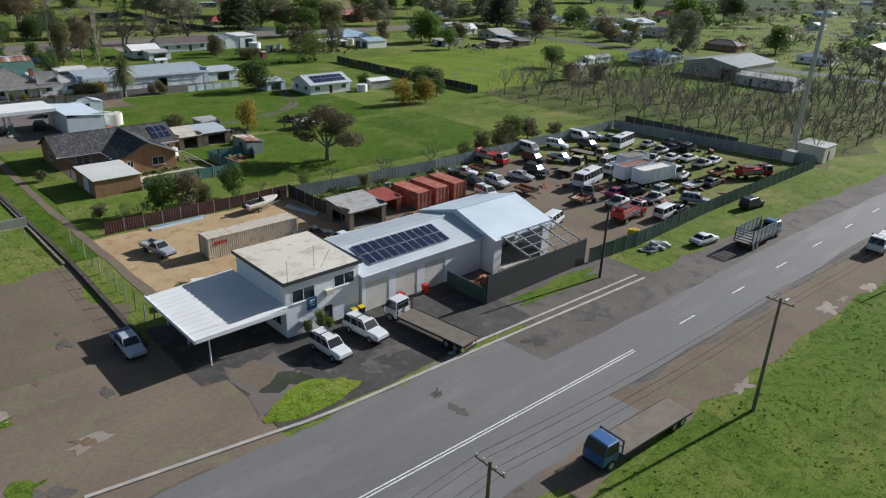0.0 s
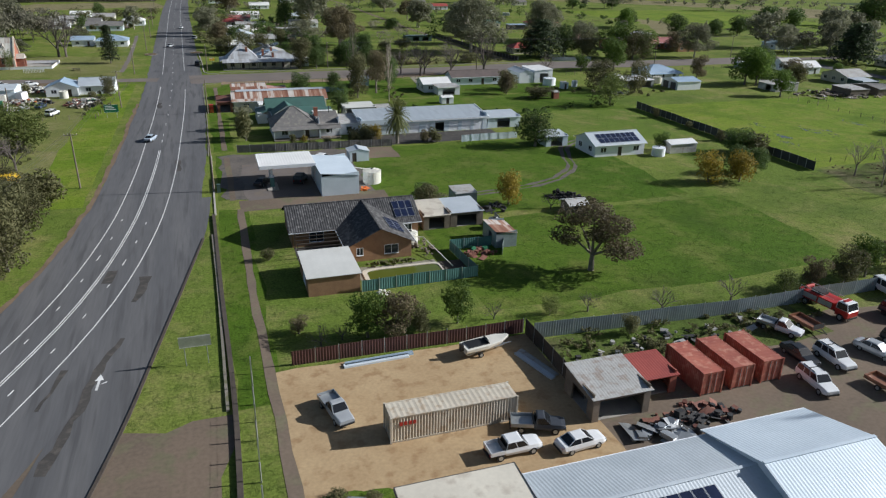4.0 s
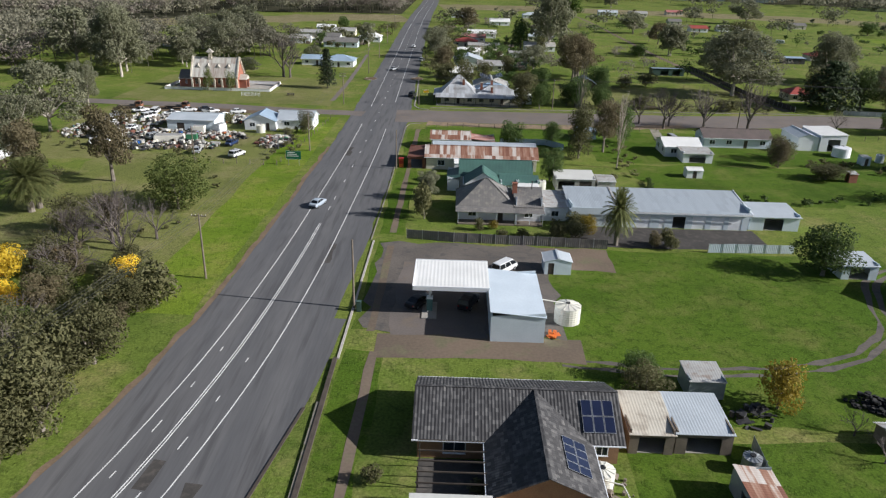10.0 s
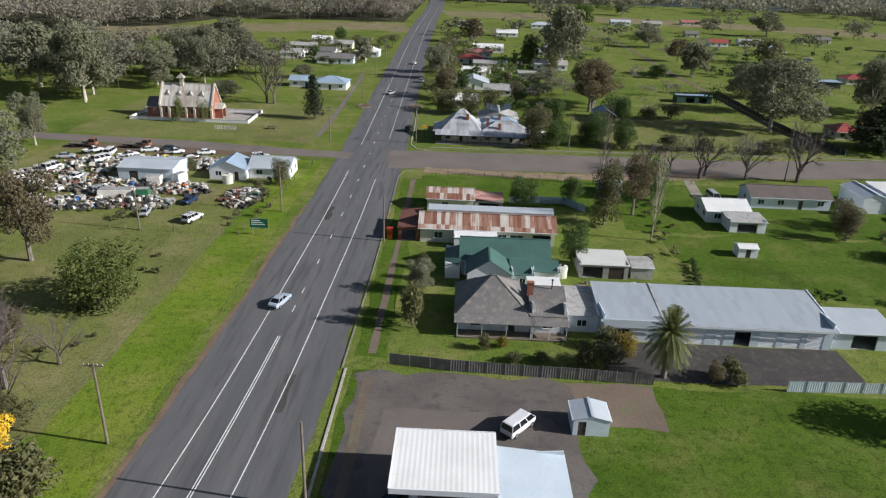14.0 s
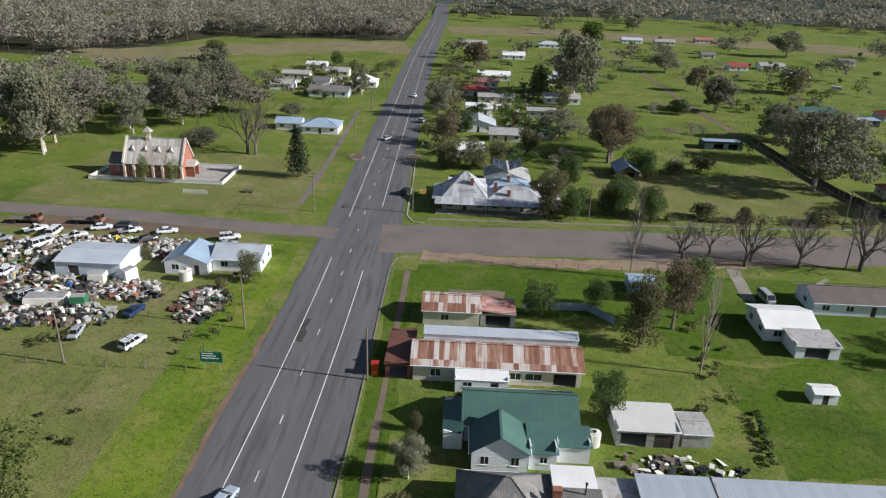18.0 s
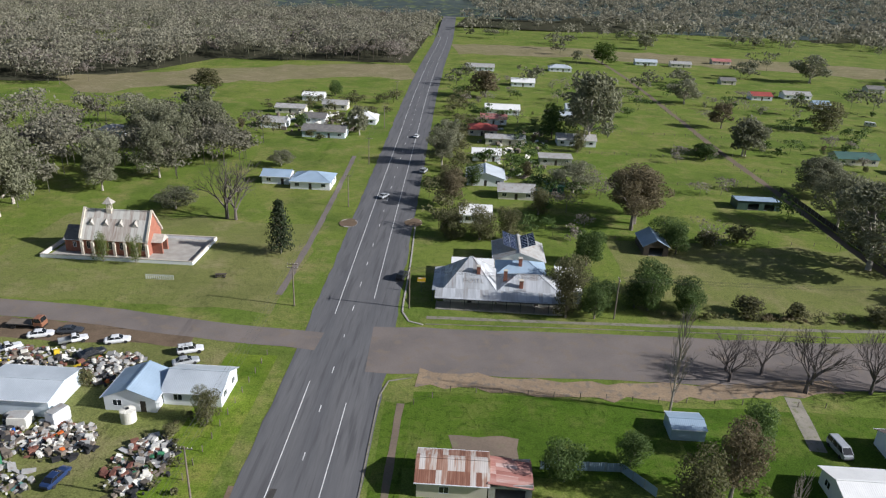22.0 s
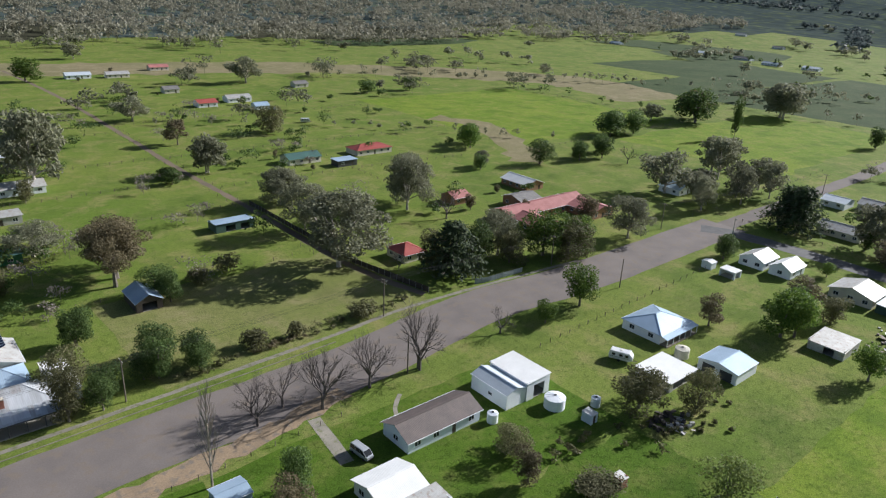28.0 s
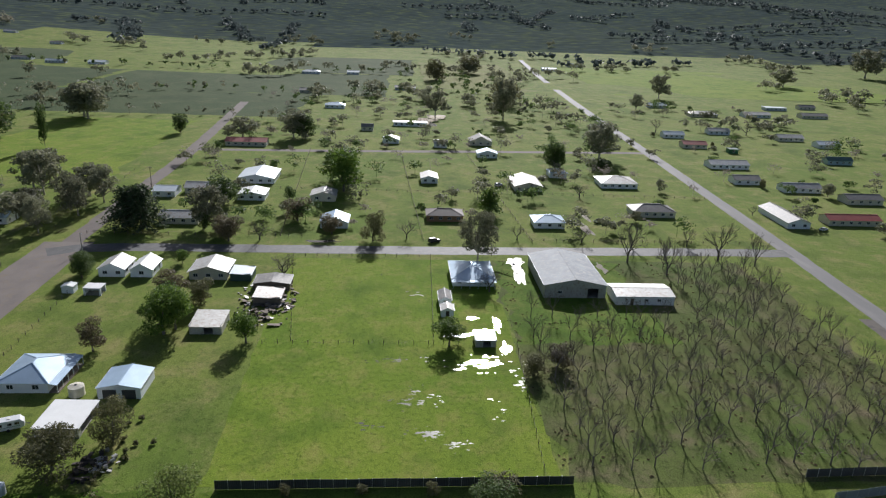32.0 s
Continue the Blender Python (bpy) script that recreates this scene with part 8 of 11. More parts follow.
woods("roadside_trees", "shrubs between the highway houses", row([(50, 348), (56, 372), (52, 408), (60, 436), (56, 470), (62, 500)], 6, 4.0), ROUNDLEAF, 3, 7, 240, 0.3, (0.7, 1.0), 0.12)
woods("hedgerow", "dark hedge of trees along a far paddock", row([(460, 575), (470, 500), (478, 420)], 9, 3), ROUNDLEAF, 4, 9, 40, 0.7, (0.5, 0.8), 0.1)
woods("hedgerow", "line of trees along the creek", row([(330, 690), (480, 620), (600, 540), (690, 420), (720, 330)], 9, 5), GUMLEAF, 5, 12, 40, 0.9, (0.45, 0.7), 0.05)
woods("hedgerow", "line of trees between far paddocks", row([(560, 250), (560, 400), (562, 565)], 16, 5), GUMLEAF, 5, 10, 40, 0.8, (0.45, 0.7), 0.05)
woods("hedgerow", "far line of dark trees", row([(700, 180), (702, 470)], 18, 5), ROUNDLEAF, 6, 11, 36, 1.0, (0.5, 0.7), 0.05)
woods("hedgerow", "far line of dark trees", row([(905, 150), (908, 480), (960, 760)], 15, 6), ROUNDLEAF, 6, 12, 36, 1.1, (0.5, 0.7), 0.05)
woods("roadside_trees", "dense trees beside the far road", row([(560, 40), (700, 60), (860, 40), (1000, 30)], 7, 14), GUMLEAF, 7, 14, 46, 1.0, (0.45, 0.7), 0.05)
woods("roadside_trees", "dark trees round the far houses", row([(600, 70), (760, 100), (900, 130)], 6, 22), ROUNDLEAF, 6, 13, 46, 1.0, (0.45, 0.7), 0.05)
woods("roadside_trees", "young street trees along the avenue", row([(150, 560), (250, 500), (330, 420)], 9, 1.5), GUMLEAF, 4, 7, 60, 0.5, (0.4, 0.6), 0.05)
woods("backyard_scrub", "low scrub and brambles behind the cottages", row([(118, 236), (130, 232), (146, 222), (160, 224)], 2.0, 2.2), OLIVELEAF, 1.0, 2.8, 80, 0.25, (0.6, 0.9), 0.25)
woods("weeds", "low weeds and brambles along the yard fence", row([(55, 85), (66, 84), (78, 84.6), (90, 85.4)], 0.55, 1.5), OLIVELEAF, 0.5, 1.5, 60, 0.16, (0.8, 1.2), 0.3)
woods("backyard_hedge", "clipped dark hedge between back gardens", row([(75.5, 218.4), (74.4, 212.5), (73.4, 207.0)], 0.7, 0.2), ROUNDLEAF, 1.2, 1.7, 90, 0.16, (0.6, 0.8), 0.25)
woods("backyard_scrub", "low bushes behind the motel", row([(88, 205), (110, 206), (135, 208)], 2.4, 1.6), ROUNDLEAF, 0.9, 2.2, 70, 0.22, (0.6, 0.9), 0.25)
woods("backyard_scrub", "bushes along the old shop boundary", row([(66, 216), (72, 222), (76, 236), (74, 250)], 2.2, 1.4), OLIVELEAF, 0.9, 2.6, 80, 0.22, (0.6, 0.9), 0.25)
woods("verge_scrub", "low grey bushes on the rough ground", row([(-16, 178), (-20, 200), (-24, 214)], 2.6, 5.0), OLIVELEAF, 0.8, 2.0, 70, 0.22, (0.6, 0.9), 0.25)
woods("junk_scrub", "scrubby bushes in the junk yard", row([(-12, 226), (-10, 245), (-12, 256)], 1.6, 2.0), OLIVELEAF, 1.0, 2.6, 80, 0.22, (0.5, 0.8), 0.2)
woods("junk_scrub", "scrubby bushes in the junk yard", row([(-70, 236), (-56, 230), (-30, 228)], 2.2, 2.5), OLIVELEAF, 1.0, 2.6, 80, 0.22, (0.5, 0.8), 0.2)


# ---- vehicles ----
PAINT = {}
COLOURS = {"white": (0.72, 0.73, 0.74), "silver": (0.42, 0.44, 0.46), "silverblue": (0.45, 0.52, 0.6), "dark": (0.02, 0.022, 0.026), "darkgrey": (0.05, 0.055, 0.065), "darkblue": (0.02, 0.04, 0.11),
           "blue": (0.06, 0.14, 0.32), "red": (0.42, 0.03, 0.025), "darkred": (0.16, 0.02, 0.03), "pink": (0.4, 0.05, 0.14), "cream": (0.6, 0.52, 0.35), "rust": (0.26, 0.12, 0.07), "green": (0.04, 0.16, 0.09), "grey": (0.2, 0.2, 0.2)}
for key, c in COLOURS.items():
    PAINT[key] = mat("car_paint_" + key, c, tuple(0.9 * v for v in c), 0.28, 0.15 if key.startswith("silver") else 0.0, s=0.8, vary=0.04, spec=0.55)

def loft(st):
    """A body through stations (x, bottom, top, half width low, half width mid, half width top)."""
    vs, fs, n = [], [], 8
    for x, zb, zt, a, b, c in st:
        zm = zb + (zt - zb) * 0.45
        vs += [(x, -a, zb), (x, -b, zm), (x, -c, zt - 0.04), (x, -c * 0.88, zt), (x, c * 0.88, zt), (x, c, zt - 0.04), (x, b, zm), (x, a, zb)]
    for i in range(len(st) - 1):
        for k in range(n):
            p, q = i * n + k, i * n + (k + 1) % n
            fs.append((p, q, q + n, p + n))
    return Shape().add(vs, fs + [tuple(range(n)), tuple(range((len(st) - 1) * n + n - 1, (len(st) - 1) * n - 1, -1))])

def inset_pane(quad, m=0.1, out=0.012):
    """A pane lying on a four-cornered face, inside a rim."""
    Q = [Vector(p) for p in quad]
    c = sum(Q, Vector()) / 4
    nrm = (Q[1] - Q[0]).cross(Q[3] - Q[0]).normalized()
    P = [p + (c - p) * m for p in Q]
    return Shape().add([p + nrm * out for p in P] + [p - nrm * 0.01 for p in P], [(0, 1, 2, 3), (7, 6, 5, 4), (0, 4, 5, 1), (1, 5, 6, 2), (2, 6, 7, 3), (3, 7, 4, 0)])

PLAIN = [False]
def wheels(th, xs, w, r, width=0.22):
    for x in xs:
        for sg in (-1, 1):
            y = sg * (w - width / 2)
            t = part("wheel", Shape().rod((x, y - width / 2, r), (x, y + width / 2, r), r, n=14), TYRE, th)
            if not PLAIN[0]:
                part("rim", Shape().rod((x, y + sg * width / 2, r), (x, y + sg * (width / 2 + 0.015), r), r * 0.58, n=10), STEEL, t)

def cabin(th, paint, b0, b1, t0, t1, z0, z1, wb, wt, split=()):
    """The greenhouse: painted frame with panes; b and t are its rear and front ends below and above."""
    A = [(b0, -wb, z0), (b1, -wb, z0), (b1, wb, z0), (b0, wb, z0)]
    B = [(t0, -wt, z1), (t1, -wt, z1), (t1, wt, z1), (t0, wt, z1)]
    mid = [(t0 + 0.12, -wt + 0.1, z1 + 0.05), (t1 - 0.12, -wt + 0.1, z1 + 0.05), (t1 - 0.12, wt - 0.1, z1 + 0.05), (t0 + 0.12, wt - 0.1, z1 + 0.05)]
    part("cab_roof", Shape().add(A + B + mid, [(0, 1, 5, 4), (1, 2, 6, 5), (2, 3, 7, 6), (3, 0, 4, 7), (4, 5, 9, 8), (5, 6, 10, 9), (6, 7, 11, 10), (7, 4, 8, 11), (8, 9, 10, 11)]), paint, th)
    part("windscreen", inset_pane((A[1], A[2], B[2], B[1]), 0.09), CARGLASS, th)
    part("rear_window", inset_pane((A[3], A[0], B[0], B[3]), 0.12), CARGLASS, th)
    cuts = [0.0, *split, 1.0]
    for sg in (0, 1):
        P = (A[0], A[1], B[1], B[0]) if not sg else (A[2], A[3], B[3], B[2])
        P = [Vector(p) for p in P]
        for u, v in zip(cuts, cuts[1:]):
            if sg:
                u, v = 1 - v, 1 - u
            q = (P[0].lerp(P[1], u), P[0].lerp(P[1], v), P[3].lerp(P[2], v), P[3].lerp(P[2], u))
            part("side_window", inset_pane(q, 0.1), CARGLASS, th)

def lamps(th, xf, xr, w, zf, zr):
    for sg in (-1, 1) if not PLAIN[0] else ():
        part("headlight", Shape().box(xf - 0.08, xf + 0.012, min(sg * w, sg * (w - 0.35)), max(sg * w, sg * (w - 0.35)), zf, zf + 0.16), LAMPCLEAR, th)
        part("tail_light", Shape().box(xr - 0.012, xr + 0.06, min(sg * w, sg * (w - 0.2)), max(sg * w, sg * (w - 0.2)), zr, zr + 0.25), LAMPRED, th)
    part("bumper", Shape().box(xf + 0.005, xf + 0.09, -w, w, 0.38, 0.56), BLACKPLASTIC, th)
    part("bumper", Shape().box(xr - 0.09, xr - 0.005, -w, w, 0.38, 0.56), BLACKPLASTIC, th)

def tub(th, paint, x0, x1, w, z0, z1, tray=False):
    part("tray_floor", Shape().box(x0, x1, -w, w, z0, z0 + 0.06), STEEL if tray else paint, th)
    part("tray_side", Shape().box(x0, x1, -w, -w + 0.06, z0 + 0.06, z1), STEEL if tray else paint, th)
    part("tray_side", Shape().box(x0, x1, w - 0.06, w, z0 + 0.06, z1), STEEL if tray else paint, th)
    part("tailgate", Shape().box(x0, x0 + 0.06, -w + 0.06, w - 0.06, z0 + 0.06, z1), STEEL if tray else paint, th)
    part("headboard", Shape().box(x1 - 0.05, x1, -w + 0.06, w - 0.06, z0 + 0.06, z1 + 0.25), BLACKSTEEL, th)

def build_car(kind, colour):
    paint = PAINT[colour]
    tone = {"silverblue": "silver-blue", "darkgrey": "dark grey", "darkblue": "dark blue", "darkred": "dark red", "dark": "black", "rust": "rusty brown"}.get(colour, colour)
    names = {"sedan": ("car", "sedan car"), "suv": ("car", "four-wheel-drive wagon"), "wagon": ("car", "long four-wheel-drive wagon"), "van": ("van", "delivery van"), "ute": ("utility_truck", "single-cab utility with a tray"),
             "dualute": ("utility_truck", "dual-cab utility"), "bus": ("minibus", "small passenger bus"), "boxtruck": ("box_truck", "truck with a box body"), "firetruck": ("fire_truck", "fire tanker truck"), "truck": ("truck", "cab-over tray truck"),
             "trailer": ("trailer", "flat box trailer"), "caravan": ("caravan", "rounded touring caravan")}
    nm, phrase = names[kind]
    th = thing(nm, f"{tone} {phrase} parked in the open", nm.replace("_", " "))
    if kind == "sedan":
        part("body", loft([(-2.35, 0.42, 0.86, 0.66, 0.74, 0.66), (-2.1, 0.3, 0.98, 0.78, 0.88, 0.76), (-1.2, 0.26, 0.98, 0.82, 0.9, 0.8), (0.9, 0.26, 0.95, 0.82, 0.9, 0.8), (1.9, 0.28, 0.84, 0.8, 0.87, 0.74), (2.3, 0.38, 0.7, 0.66, 0.74, 0.62)]), paint, th, smooth=False)
        cabin(th, paint, -1.75, 1.0, -1.05, 0.25, 0.95, 1.4, 0.78, 0.62, (0.5,))
        wheels(th, (-1.4, 1.4), 0.88, 0.32), lamps(th, 2.28, -2.33, 0.7, 0.55, 0.62)
    elif kind in ("suv", "wagon"):
        L = 2.35 if kind == "suv" else 2.5
        part("body", loft([(-L, 0.5, 1.02, 0.74, 0.82, 0.78), (-L + 0.15, 0.42, 1.12, 0.84, 0.92, 0.84), (0.9, 0.4, 1.12, 0.86, 0.93, 0.84), (L - 0.4, 0.42, 1.02, 0.84, 0.9, 0.78), (L, 0.5, 0.9, 0.74, 0.8, 0.7)]), paint, th)
        cabin(th, paint, -L + 0.1, 1.05, -L + 0.3, 0.45, 1.1, 1.75, 0.84, 0.72, (0.33, 0.64))
        part("roof_rack", Shape().box(-1.6, 0.1, -0.6, -0.55, 1.81, 1.86).box(-1.6, 0.1, 0.55, 0.6, 1.81, 1.86).box(-0.8, -0.74, -0.6, 0.6, 1.8, 1.87), BLACKSTEEL, th)
        wheels(th, (-1.45, 1.45), 0.92, 0.37, 0.25), lamps(th, L, -L, 0.74, 0.66, 0.75)
    elif kind == "van":
        part("body", loft([(-2.4, 0.45, 1.1, 0.78, 0.84, 0.82), (-2.3, 0.35, 1.15, 0.84, 0.9, 0.86), (1.9, 0.35, 1.12, 0.84, 0.9, 0.84), (2.35, 0.45, 0.95, 0.74, 0.8, 0.7)]), paint, th)
        cabin(th, paint, -2.35, 2.1, -2.25, 1.25, 1.1, 1.9, 0.86, 0.74, (0.35, 0.68))
        wheels(th, (-1.5, 1.5), 0.9, 0.33), lamps(th, 2.33, -2.38, 0.72, 0.62, 0.75)
    elif kind in ("ute", "dualute"):
        back = -0.35 if kind == "ute" else -1.05
        part("body", loft([(back - 0.05, 0.45, 1.05, 0.8, 0.88, 0.8), (0.9, 0.42, 1.06, 0.84, 0.9, 0.8), (2.1, 0.44, 0.96, 0.82, 0.88, 0.74), (2.5, 0.5, 0.86, 0.7, 0.76, 0.68)]), paint, th)
        cabin(th, paint, back, 1.15, back + 0.15, 0.55, 1.03, 1.62, 0.8, 0.68, (0.5,) if kind == "dualute" else ())
        part("chassis", Shape().box(-2.5, back - 0.06, -0.4, 0.4, 0.42, 0.6), BLACKSTEEL, th)
        tub(th, paint, -2.55, back - 0.1, 0.9, 0.72, 1.1, kind == "ute")
        wheels(th, (-1.6, 1.55), 0.9, 0.36, 0.24), lamps(th, 2.48, -2.55, 0.72, 0.66, 0.6)
    elif kind == "bus":
        part("body", loft([(-3.7, 0.55, 1.4, 1.0, 1.05, 1.05), (-3.6, 0.4, 1.45, 1.05, 1.1, 1.06), (3.3, 0.4, 1.45, 1.05, 1.1, 1.06), (3.6, 0.5, 1.4, 0.98, 1.02, 0.98)]), paint, th)
        cabin(th, paint, -3.65, 3.55, -3.55, 3.1, 1.42, 2.6, 1.06, 0.96, (0.17, 0.34, 0.51, 0.68, 0.84))
        part("roof_unit", Shape().box(-0.8, 0.8, -0.5, 0.5, 2.66, 2.84), PLASTICWHITE, th)
        wheels(th, (-2.2, 2.4), 1.06, 0.42, 0.26), lamps(th, 3.58, -3.68, 0.95, 0.7, 0.8)
    elif kind in ("truck", "boxtruck", "firetruck"):
        white = PAINT["white"] if kind != "truck" else paint
        part("cab_body", loft([(1.7, 0.55, 1.5, 0.95, 1.04, 1.04), (3.2, 0.55, 1.5, 0.95, 1.04, 1.04), (3.4, 0.65, 1.35, 0.9, 0.98, 0.96)]), white if kind != "firetruck" else paint, th)
        cabin(th, white, 1.72, 3.35, 1.75, 3.05, 1.48, 2.35, 1.02, 0.92)
        part("chassis", Shape().box(-3.6, 1.7, -0.45, 0.45, 0.62, 0.86), BLACKSTEEL, th)
        if kind == "truck":
            part("tray_floor", Shape().box(-3.7, 1.5, -1.12, 1.12, 0.98, 1.08), TIMBER, th)
            part("headboard", Shape().box(1.42, 1.5, -1.1, 1.1, 1.081, 2.0), BLACKSTEEL, th)
            part("tray_rail", Shape().box(-3.7, 1.4, -1.16, -1.121, 0.94, 1.12).box(-3.7, 1.4, 1.121, 1.16, 0.94, 1.12), BLACKSTEEL, th)
        elif kind == "boxtruck":
            part("box_body", Shape().box(-4.4, 1.55, -1.2, 1.2, 0.95, 3.3), white, th)
            part("box_roof", Shape().box(-4.44, 1.59, -1.23, 1.23, 3.301, 3.36), OLDZINC, th)
            part("side_panel", Shape().box(-3.4, 0.4, -1.23, -1.201, 1.2, 2.6), BLACKPLASTIC, th)
            part("rear_door", Shape().box(-4.43, -4.401, -1.1, 1.1, 1.0, 3.2), STEEL, th)
        else:
            part("tank_body", Shape().box(-3.5, 1.4, -1.1, 1.1, 0.95, 1.9), paint, th)
            part("locker", Shape().box(-3.3, -0.9, -1.13, -1.101, 1.1, 1.75).box(-0.7, 1.2, -1.13, -1.101, 1.1, 1.75), STEEL, th)
            part("hose_reel", Shape().rod((-2.9, -0.7, 2.15), (-2.9, 0.7, 2.15), 0.24, n=10), REDPAINT, th)
            part("deck_rail", Shape().beam((-3.4, -1.0, 2.3), (1.2, -1.0, 2.3), 0.06).beam((-3.4, 1.0, 2.3), (1.2, 1.0, 2.3), 0.06).beam((-3.4, -1.0, 1.9), (-3.4, -1.0, 2.3), 0.06).beam((-3.4, 1.0, 1.9), (-3.4, 1.0, 2.3), 0.06), STEEL, th)
            part("pump", Shape().box(-2.2, -0.6, -0.6, 0.6, 1.901, 2.25), BLACKSTEEL, th)
            part("light_bar", Shape().box(2.1, 2.5, -0.6, 0.6, 2.401, 2.52), LAMPRED, th)
        wheels(th, (-2.4, 2.5), 1.08, 0.46, 0.28)
        lamps(th, 3.38, -3.7, 0.9, 0.75, 0.75)
    elif kind == "trailer":
        tub(th, paint, -2.0, 1.6, 0.95, 0.6, 1.0)
        part("drawbar", Shape().beam((1.6, -0.5, 0.6), (2.8, 0, 0.55), 0.08).beam((1.6, 0.5, 0.6), (2.8, 0, 0.55), 0.08), BLACKSTEEL, th)
        wheels(th, (-0.3,), 1.0, 0.34)
    elif kind == "caravan":
        part("body", loft([(-2.7, 0.7, 1.9, 0.95, 1.08, 1.0), (-2.4, 0.5, 2.5, 1.05, 1.12, 1.05), (2.0, 0.5, 2.5, 1.05, 1.12, 1.05), (2.7, 0.8, 1.7, 0.95, 1.05, 0.98)]), paint, th)
        for x in (-1.6, 0.1, 1.4):
            for sg in (-1, 1):
                part("window", Shape().box(x - 0.4, x + 0.4, min(sg * 1.1, sg * 1.13), max(sg * 1.1, sg * 1.13), 1.45, 2.0), CARGLASS, th)
        part("stripe", Shape().box(-2.3, 1.9, -1.135, -1.1, 1.1, 1.2).box(-2.3, 1.9, 1.1, 1.135, 1.1, 1.2), PAINT["green"], th)
        part("roof_hatch", Shape().box(-0.3, 0.3, -0.3, 0.3, 2.5, 2.6), PLASTICWHITE, th)
        part("drawbar", Shape().beam((2.6, -0.5, 0.6), (3.7, 0, 0.55), 0.08).beam((2.6, 0.5, 0.6), (3.7, 0, 0.55), 0.08), BLACKSTEEL, th)
        wheels(th, (-0.3,), 1.1, 0.34)
    PROTO["car " + kind + colour] = [th]

def car(kind, colour, x, y, turn, label="", z=0.03):
    key = ("plain " if x > 98 or y > 215 else "car ") + kind + colour
    if key not in PROTO:
        PLAIN[0] = key[0] == "p"
        kept = PROTO.pop("car " + kind + colour, None)
        build_car(kind, colour)
        PLAIN[0] = False
        PROTO[key] = PROTO.pop("car " + kind + colour)
        if kept:
            PROTO["car " + kind + colour] = kept
    th = copy_thing(PROTO[key][0], pose(x, y, z, 0, 0, turn))
    return tagged(th, label) if label else th

# ---- parked vehicles ----
car("suv", "white", 31.5, 48.1, -86)
car("wagon", "white", 36.1, 48.7, -83)
car("dualute", "silverblue", 17.4, 60.3, -91)
car("ute", "silver", 28.4, 80.6, -76)
car("ute", "darkgrey", 45.9, 73.1, -20)
car("dualute", "white", 42.4, 70.7, 2)
car("sedan", "white", 48.5, 69.7, 5)
car("ute", "white", 81.7, 81.7, -61)
car("sedan", "dark", 79.3, 76.1, -91)
car("suv", "white", 76.8, 71.2, -96)
car("firetruck", "red", 91.5, 84.4, -82)
car("van", "white", 103.4, 85.7, -94)
car("suv", "white", 110.4, 84.1, -78)
car("ute", "white", 103.2, 77.4, -80)
car("van", "white", 119.9, 86.1, -92)
car("sedan", "white", 123.2, 84.4, -70)
car("sedan", "silver", 125.2, 81.1, -39)
car("bus", "white", 122.4, 76.7, 10)
car("sedan", "dark", 132.4, 71.4, -10)
car("ute", "white", 123.9, 69.0, 1)
car("sedan", "white", 121.6, 64.9, 2)
car("sedan", "white", 124.0, 62.7, -1)
car("sedan", "darkblue", 115.7, 70.0, 6)
car("van", "silver", 107.8, 69.9, 6)
car("truck", "cream", 99.1, 71.8, 14)
car("bus", "white", 95.4, 65.5, 10)
car("sedan", "pink", 94.2, 58.9, 2)
car("ute", "white", 90.1, 55.9, 4)
car("firetruck", "red", 86.4, 51.4, 3)
car("ute", "white", 96.4, 53.4, 4)
car("suv", "silver", 101.3, 54.8, 2)
car("van", "white", 91.6, 48.5, 3)
car("sedan", "silver", 88.5, 74.4, -76)
car("suv", "dark", 92.7, 74.6, -84)
car("suv", "white", 82.4, 74.4, -91)
car("trailer", "rust", 83.3, 68.5, -85)
car("van", "white", 75.5, 56.9, 16)
car("suv", "white", 65.6, 56.4, 6)
car("sedan", "dark", 94.9, 48.2, 5)
car("firetruck", "red", 123.1, 49.6, -24)
car("trailer", "white", 108.3, 53.2, -5)
car("suv", "silver", 101.0, 48.7, -66)
car("suv", "dark", 106.9, 42.3, -8)
car("sedan", "white", 86.6, 39.5, -8)
car("sedan", "white", 126.7, 58.9, 7)
car("ute", "white", 122.0, 58.9, -2)
car("sedan", "dark", 128.6, 68.8, -1)
car("suv", "dark", 130.8, 66.7, 4)
car("sedan", "silver", 114.5, 61.5, -6)
car("suv", "dark", 96.8, 57.5, -10)
car("van", "white", 40.5, 167.0, 50)
car("sedan", "silverblue", 6.1, 195.1, 74)
car("suv", "white", -18.7, 274.3, 24)
car("sedan", "silver", -18.0, 270.4, 28)
car("suv", "dark", 17.0, 312.1, 77)
car("suv", "silver", 15.6, 402.0, 76)
car("sedan", "white", 8.6, 455.0, 83)
car("sedan", "silver", 5.3, 371.6, 67)
car("van", "silver", 91.5, 255.8, -84)
car("caravan", "white", 159.0, 248.8, -66)
car("caravan", "white", 233.9, 524.3, -26)
car("sedan", "white", 237.8, 567.6, 22)
car("van", "white", -56.1, 266.3, 61)
car("sedan", "white", -48.6, 277.0, 22)
car("ute", "white", -51.6, 271.2, 44)
car("truck", "rust", -53.1, 280.2, 1)
car("sedan", "dark", -35.8, 271.4, 48)
car("van", "white", -57.0, 272.8, 93)
car("sedan", "white", -54.8, 252.3, 80)
car("suv", "dark", 281.0, 155.8, -64)
car("suv", "white", 368.9, 119.2, -51)
car("ute", "dark", 310.1, 84.4, -49)
car("sedan", "white", 304.2, -12.0, -64)
car("suv", "dark", 34.8, 155.1, 68)
car("sedan", "dark", 27.9, 155.0, 54)
car("suv", "white", -19.5, 228.4, 70)
